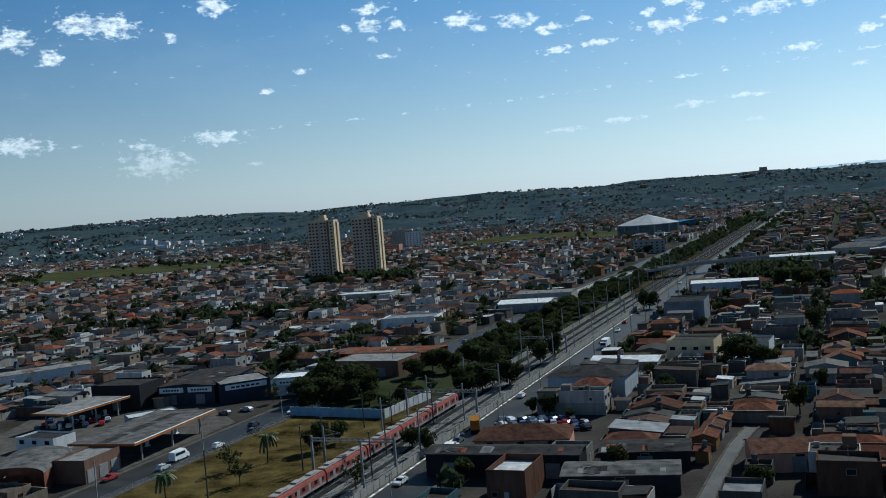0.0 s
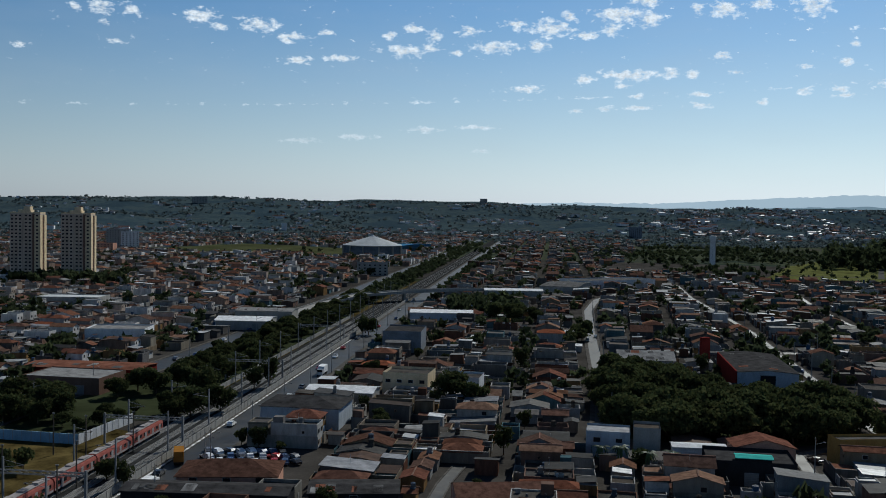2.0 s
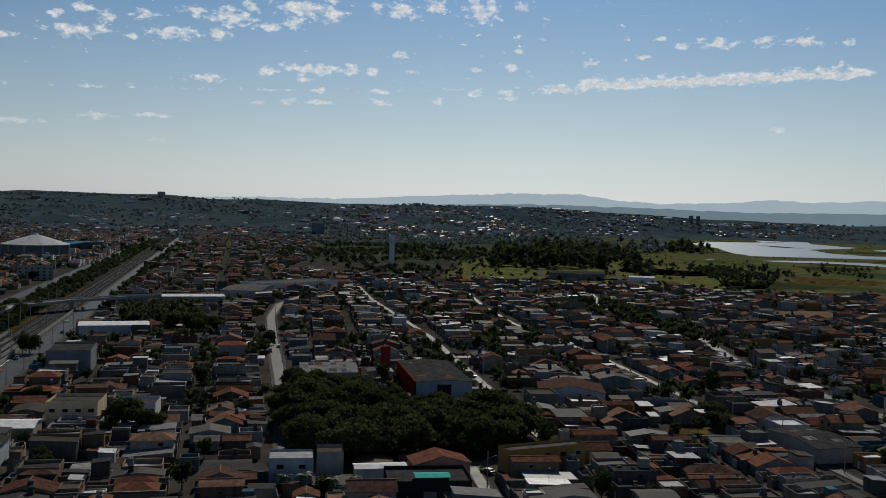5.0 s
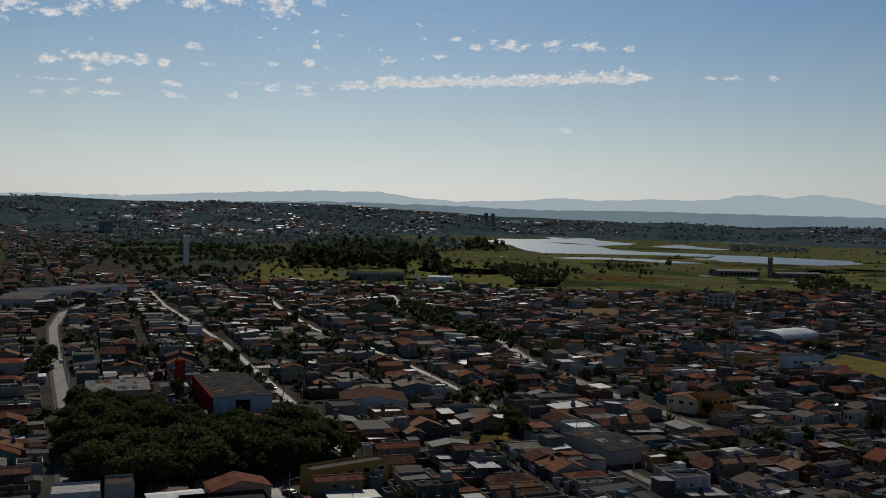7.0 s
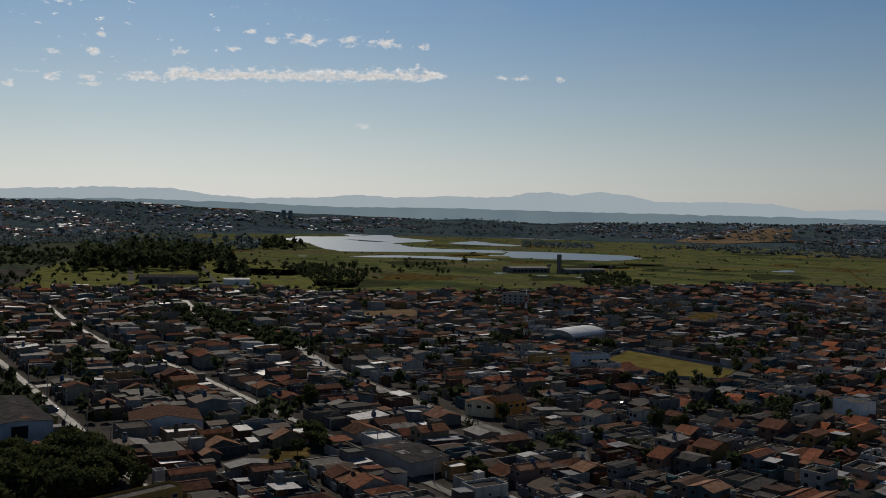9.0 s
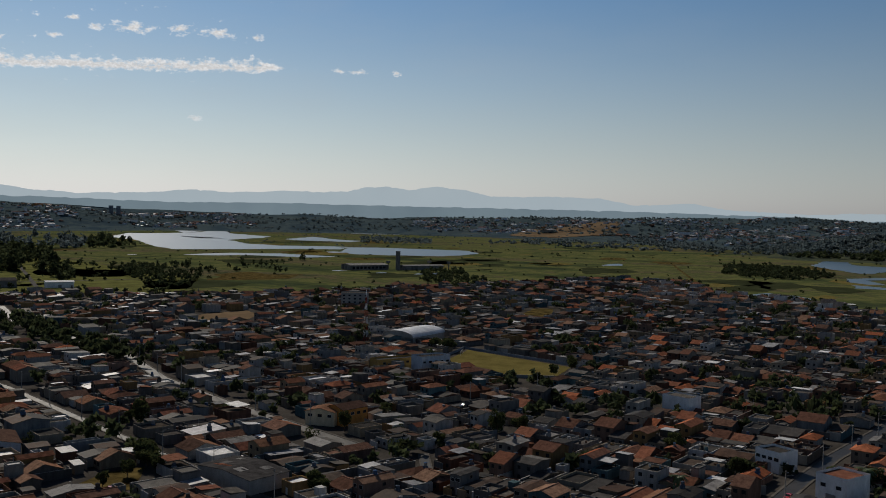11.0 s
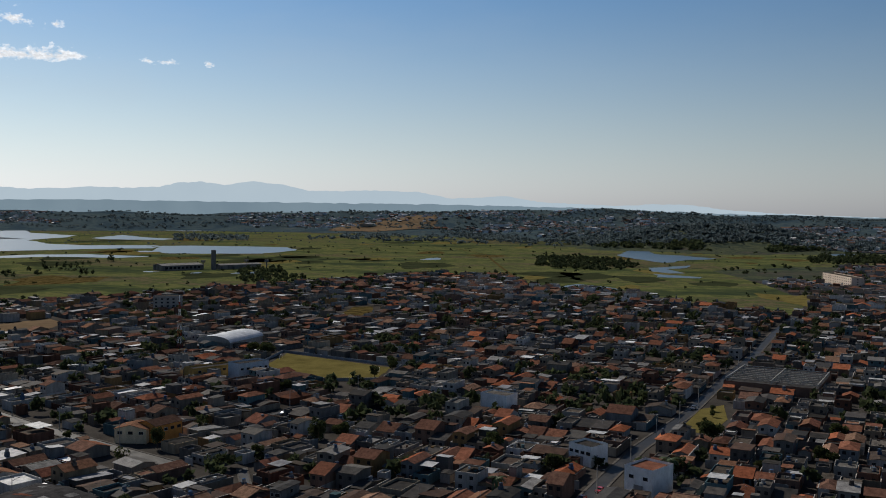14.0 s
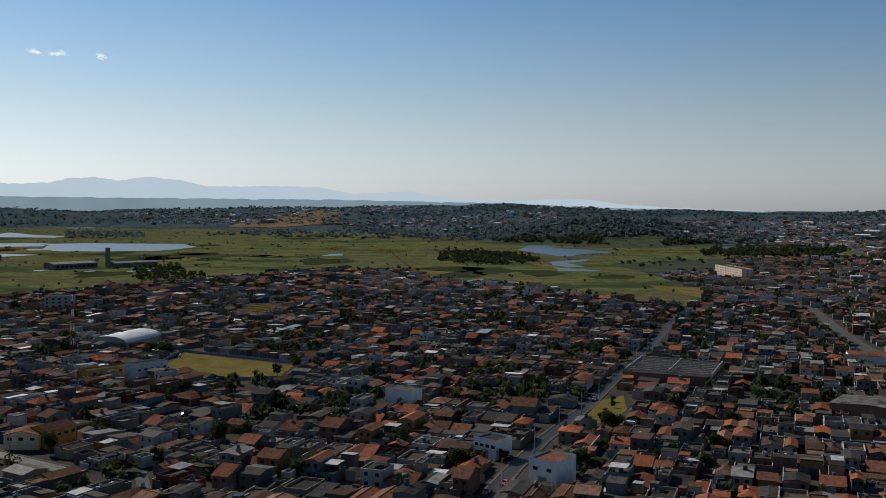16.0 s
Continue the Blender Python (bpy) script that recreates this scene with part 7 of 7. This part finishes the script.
for px, py, k, s in ((-55, 226, 4, 1.0), (-23, 203, 4, 1.1), (-36, 240, 0, 0.8), (-31, 247, 3, 1.0), (-12, 236, 0, 0.7), (-8, 228, 2, 0.6), (91, 306, 1, 1.15), (97, 300, 0, 1.0), (84, 300, 3, 1.1),
                     (190, 519, 0, 1.2), (196, 530, 1, 1.3), (182, 530, 1, 1.2), (204, 520, 0, 1.2), (193, 436, 1, 1.1), (199, 444, 0, 1.0), (186, 428, 3, 1.2), (263, 222, 0, 1.0), (269, 228, 1, 0.8), (258, 214, 3, 1.1),
                     (196, 246, 0, 1.0), (20, 262, 3, 0.8), (24, 258, 3, 0.9), (29, 252, 3, 0.7), (448, 183, 0, 0.8), (525, 150, 3, 1.2), (519, 148, 3, 1.3), (497, 152, 3, 1.1), (550, 232, 1, 0.9), (560, 245, 1, 0.8),
                     (340, 6, 3, 1.3), (343, 10, 3, 1.0), (415, -6, 3, 0.5), (428, -9, 3, 0.45), (440, -13, 3, 0.5), (452, -14, 3, 0.5), (330, 148, 3, 1.0), (238, 218, 3, 0.8), (112, 216, 3, 1.0)):
    plant(px, py, k, s, rg)
for px, py, s in ((-64, 205, 0.9), (108, 219, 0.8), (113, 214, 0.75), (118, 212, 0.8), (104, 222, 0.7), (-80, 395, 1.0), (-74, 402, 1.0), (336, 8, 1.0), (300, 60, 0.9)):
    plant(px, py, "palm", s, rg)

# far woods: stuff
wood = Pile("far_trees")
MINI = [crown_geo(40 + i, 4.2, 3.6, 4.0, 36, 1.9, 7) for i in range(6)]
BUSH = [crown_geo(80 + i, 7.0, 4.4, 3.4, 16, 3.4, 6) for i in range(4)]
TALL = [crown_geo(60 + i, 3.4, 7.5, 9.0, 44, 1.8, 8) for i in range(3)]


def far_tree(x, y, s, rg, tall=False):
    q = x * x + y * y
    # far crowns take the leaves with haze in their colour
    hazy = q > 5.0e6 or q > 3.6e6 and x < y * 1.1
    kind, row = ("tall", TALL) if tall else ("bush", BUSH) if q > 3.2e6 else ("mini", MINI)
    i = rg.randrange(len(row))
    m = pose(x, y, terrain(x, y) - 0.2, 0, 0, rg.uniform(0, 360)) @ Matrix.Diagonal((s, s, s * rg.uniform(0.8, 1.2), 1))
    wood.add(row[i], "leaf_haze" if hazy else "leaf_many", m, (kind, i))


def scatter(outline, count, s0, s1, rg, tall=0.0, clump=None):
    xs, ys = [p[0] for p in outline], [p[1] for p in outline]
    n = 0
    for _ in range(count * 6):
        if n >= count:
            break
        x, y = rg.uniform(min(xs), max(xs)), rg.uniform(min(ys), max(ys))
        if not inside(x, y, outline) or any(inside(x, y, o) for o in LAKES.values()):
            continue
        if clump is not None and noise.noise((x / clump, y / clump, 2)) < 0.0:
            continue
        far_tree(x, y, rg.uniform(s0, s1), rg, rg.random() < tall)
        n += 1


scatter([(770, 1010), (800, 955), (905, 935), (1060, 1090), (1010, 1200), (880, 1130)], 210, 1.5, 2.4, rg, 0.45)
scatter([(960, 1130), (1130, 1180), (1500, 1500), (1330, 1560)], 260, 1.2, 2.0, rg, 0.3, 120)
scatter(PARK, 150, 0.5, 1.0, rg, 0.05, 60)
scatter([(960, 800), (1010, 780), (1130, 960), (1060, 985)], 26, 0.6, 1.1, rg, 0.1, 50)
scatter([(787, 753), (857, 800), (1250, 1240), (1180, 1250)], 110, 1.1, 1.9, rg, 0.5)
scatter([(840, 720), (950, 720), (1180, 820), (1150, 930), (1000, 860)], 26, 0.5, 1.0, rg, 0.1, 60)
scatter([(1050, 460), (1130, 425), (1320, 520), (1260, 560)], 110, 0.5, 1.0, rg)
scatter([(1300, 1250), (1560, 1560), (2100, 2250), (1500, 1900), (1150, 1420)], 420, 0.7, 1.4, rg, 0.1, 130)
for (ax, ay), (bx, by) in zip(TOWN_EDGE, TOWN_EDGE[1:]):
    L = math.hypot(bx - ax, by - ay)
    for k in range(int(L / 9)):
        if rg.random() < 0.6:
            t = rg.random()
            far_tree(ax + (bx - ax) * t + rg.uniform(-10, 14), ay + (by - ay) * t + rg.uniform(-4, 16), rg.uniform(0.35, 0.8), rg)
scatter([(1400, 1320), (1560, 1300), (1700, 1560), (1600, 1620)], 90, 1.2, 2.0, rg, 0.5)
scatter([(1700, 190), (1800, 160), (1730, 70), (1535, 12), (1420, 50), (1440, 130), (1470, 170)], 420, 0.5, 1.1, rg, 0.05)
scatter([(1118, 930), (1085, 855), (949, 698), (830, 630), (820, 665), (930, 790), (1030, 900)], 260, 0.4, 0.85, rg, 0.1)
scatter([(1056, 467), (1254, 518), (1221, 457), (1055, 370), (1004, 391)], 130, 0.35, 0.7, rg)
for mx, my in ((1092, 840), (1078, 820), (996, 740), (1160, 781), (1169, 765), (1165, 746), (1262, 779), (1377, 815), (1063, 666), (1080, 744), (1042, 753)):
    for k in range(4):
        far_tree(mx + rg.uniform(-9, 9), my + rg.uniform(-9, 9), rg.uniform(0.5, 1.0), rg, rg.random() < 0.5)
scatter([(2184, 1115), (2600, 1330), (2650, 1130), (2294, 968)], 160, 0.7, 1.2, rg)
scatter(MARSH, 700, 0.25, 0.6, rg, 0, 70)
scatter([(1700, -250), (2000, -330), (2050, -620), (1750, -480)], 260, 0.8, 1.4, rg, 0.1)
scatter([(2300, 300), (2900, 400), (3000, 900), (2500, 900)], 200, 0.8, 1.4, rg, 0, 120)
for k in range(4200):
    # wooded hill and far slopes
    a, r = rg.gauss(94.0, 6.0), rg.gauss(2430, 330)
    x, y = r * math.sin(radians(a)), r * math.cos(radians(a))
    if terrain(x, y) > 3 and noise.noise((x / 150, y / 150, 8)) > -0.25:
        far_tree(x, y, rg.uniform(0.9, 1.5), rg)
scatter([(2250, -150), (2350, 150), (2900, 400), (3250, 700), (2900, 560), (2300, 260)], 260, 0.7, 1.3, rg)
for k in range(26000):
    # woods of the far country, in long patches across the view
    a, r = rg.uniform(-29, 112), 1450 + 2800 * rg.random() ** 0.9
    x, y = r * math.sin(radians(a)), r * math.cos(radians(a))
    dense = noise.noise((a * 0.16, r / 210, 4)) + 0.4 * noise.noise((a * 0.7, r / 90, 9))
    if dense < (-0.25 if r > 3350 and a > 38 else 0.0 if r > 1900 else 0.12) or inside(x, y, MARSH) or any(inside(x, y, o) for o in LAKES.values()):
        continue
    far_tree(x, y, rg.uniform(0.6, 1.25), rg)
for k in range(9000):
    a, r = rg.uniform(-29, 110), 330 + 1350 * rg.random()
    x, y = r * math.sin(radians(a)), r * math.cos(radians(a))
    if noise.noise((x / 70, y / 70, 6)) > (0.06 if a < 40 else 0.12) and grid_of(x, y) and not blocked(x, y, 2) and far_from_streets(x, y, 2) and not inside(x, y, MARSH):
        far_tree(x, y, rg.uniform(0.45, 1.05), rg)
        if rg.random() < 0.8:
            CIRCLES.append((x, y, 3))
for u in range(420, 1700, 7):
    for v in (-14, -24, -31, 24):
        if rg.random() < (0.75 if u < 900 else 0.45):
            x, y = rail(u + rg.uniform(-3, 3), v + rg.uniform(-2, 2))
            far_tree(x, y, rg.uniform(0.5, 0.9), rg)
scatter(FAR_GREEN, 1300, 0.6, 1.3, rg, 0.15, 160)
scatter(GREEN_ROW, 95, 0.7, 1.15, rg)
specks = Pile("slope_houses")
for lo, hi, r0, r1, count, gap in ((-29, 37, 2250, 3300, 3400, 0.1), (-29, 37, 3300, 4100, 1500, 0.16), (28, 57, 2800, 4200, 3600, -0.02), (66, 91, 3050, 4000, 1700, -0.05), (84, 96, 2750, 3500, 500, 0.0), (98, 113, 1950, 3500, 3600, -0.3)):
    for k in range(count):
        a, r = rg.uniform(lo, hi), rg.uniform(r0, r1)
        x, y = r * math.sin(radians(a)), r * math.cos(radians(a))
        if noise.noise((a * 0.3, r / 260, 12)) + 0.4 * noise.noise((a * 1.2, r / 100, 3)) < gap or inside(x, y, MARSH):
            continue
        w, d, h = rg.uniform(6, 13), rg.uniform(7, 16), rg.uniform(3.0, 6.5)
        if rg.random() < 0.035:
            w, d, h = w * 3, d * 2.5, rg.uniform(6, 9)
        elif rg.random() < 0.004 and a < 60:
            h = rg.uniform(12, 22)
        m = pose(x, y, terrain(x, y) - 1.0, 0, 0, rg.choice([0, 90]) - a * 0.3 + rg.uniform(-8, 8))
        specks.add(open_box(w, d, h + 1), "white_wall" if rg.random() < 0.7 else "paint_many", m)
        rise = 0.1 if h > 10 else min(w * 0.14, 2.2)
        specks.add(gable_roof(w, d, h + 1, rise, True, 0.3, 0.2), rg.choice(["tile_many", "tile_many", "slab_many", "tin_many"]), m)
specks.done("tiny far houses on the hill slopes", "houses")
scatter([(-200, 545), (-110, 520), (-60, 560), (-40, 620), (-90, 640), (-190, 600)], 70, 0.9, 1.4, rg)
scatter([(-110, 820), (-20, 800), (-20, 868), (-130, 870)], 60, 0.9, 1.5, rg)
scatter([(160, 560), (205, 545), (240, 640), (200, 650)], 70, 0.9, 1.3, rg)


# ---- the town ----
occupy_streets()
fill_town()
fill_gaps()
rg = random.Random(31)
rg.shuffle(YARDS)
near_yard = 0
for x, y in YARDS + GAPS:
    r = math.hypot(x, y)
    if r < 420 and near_yard < 80:
        near_yard += 1
        plant(x, y, rg.choice([3, 3, 0, 2, 4]), rg.uniform(0.6, 1.0), rg)
    else:
        far_tree(x, y, rg.uniform(0.45, 1.0), rg)
wood.done("dark green woods and yard trees of the distance", "trees")
clutter.done("boxes, scrap and aerials on roofs and in yards", "clutter")
mid_pile.done("tightly packed town houses with tile and sheet roofs", "houses")
far_pile.done("distant town houses with brown and pale roofs", "houses")
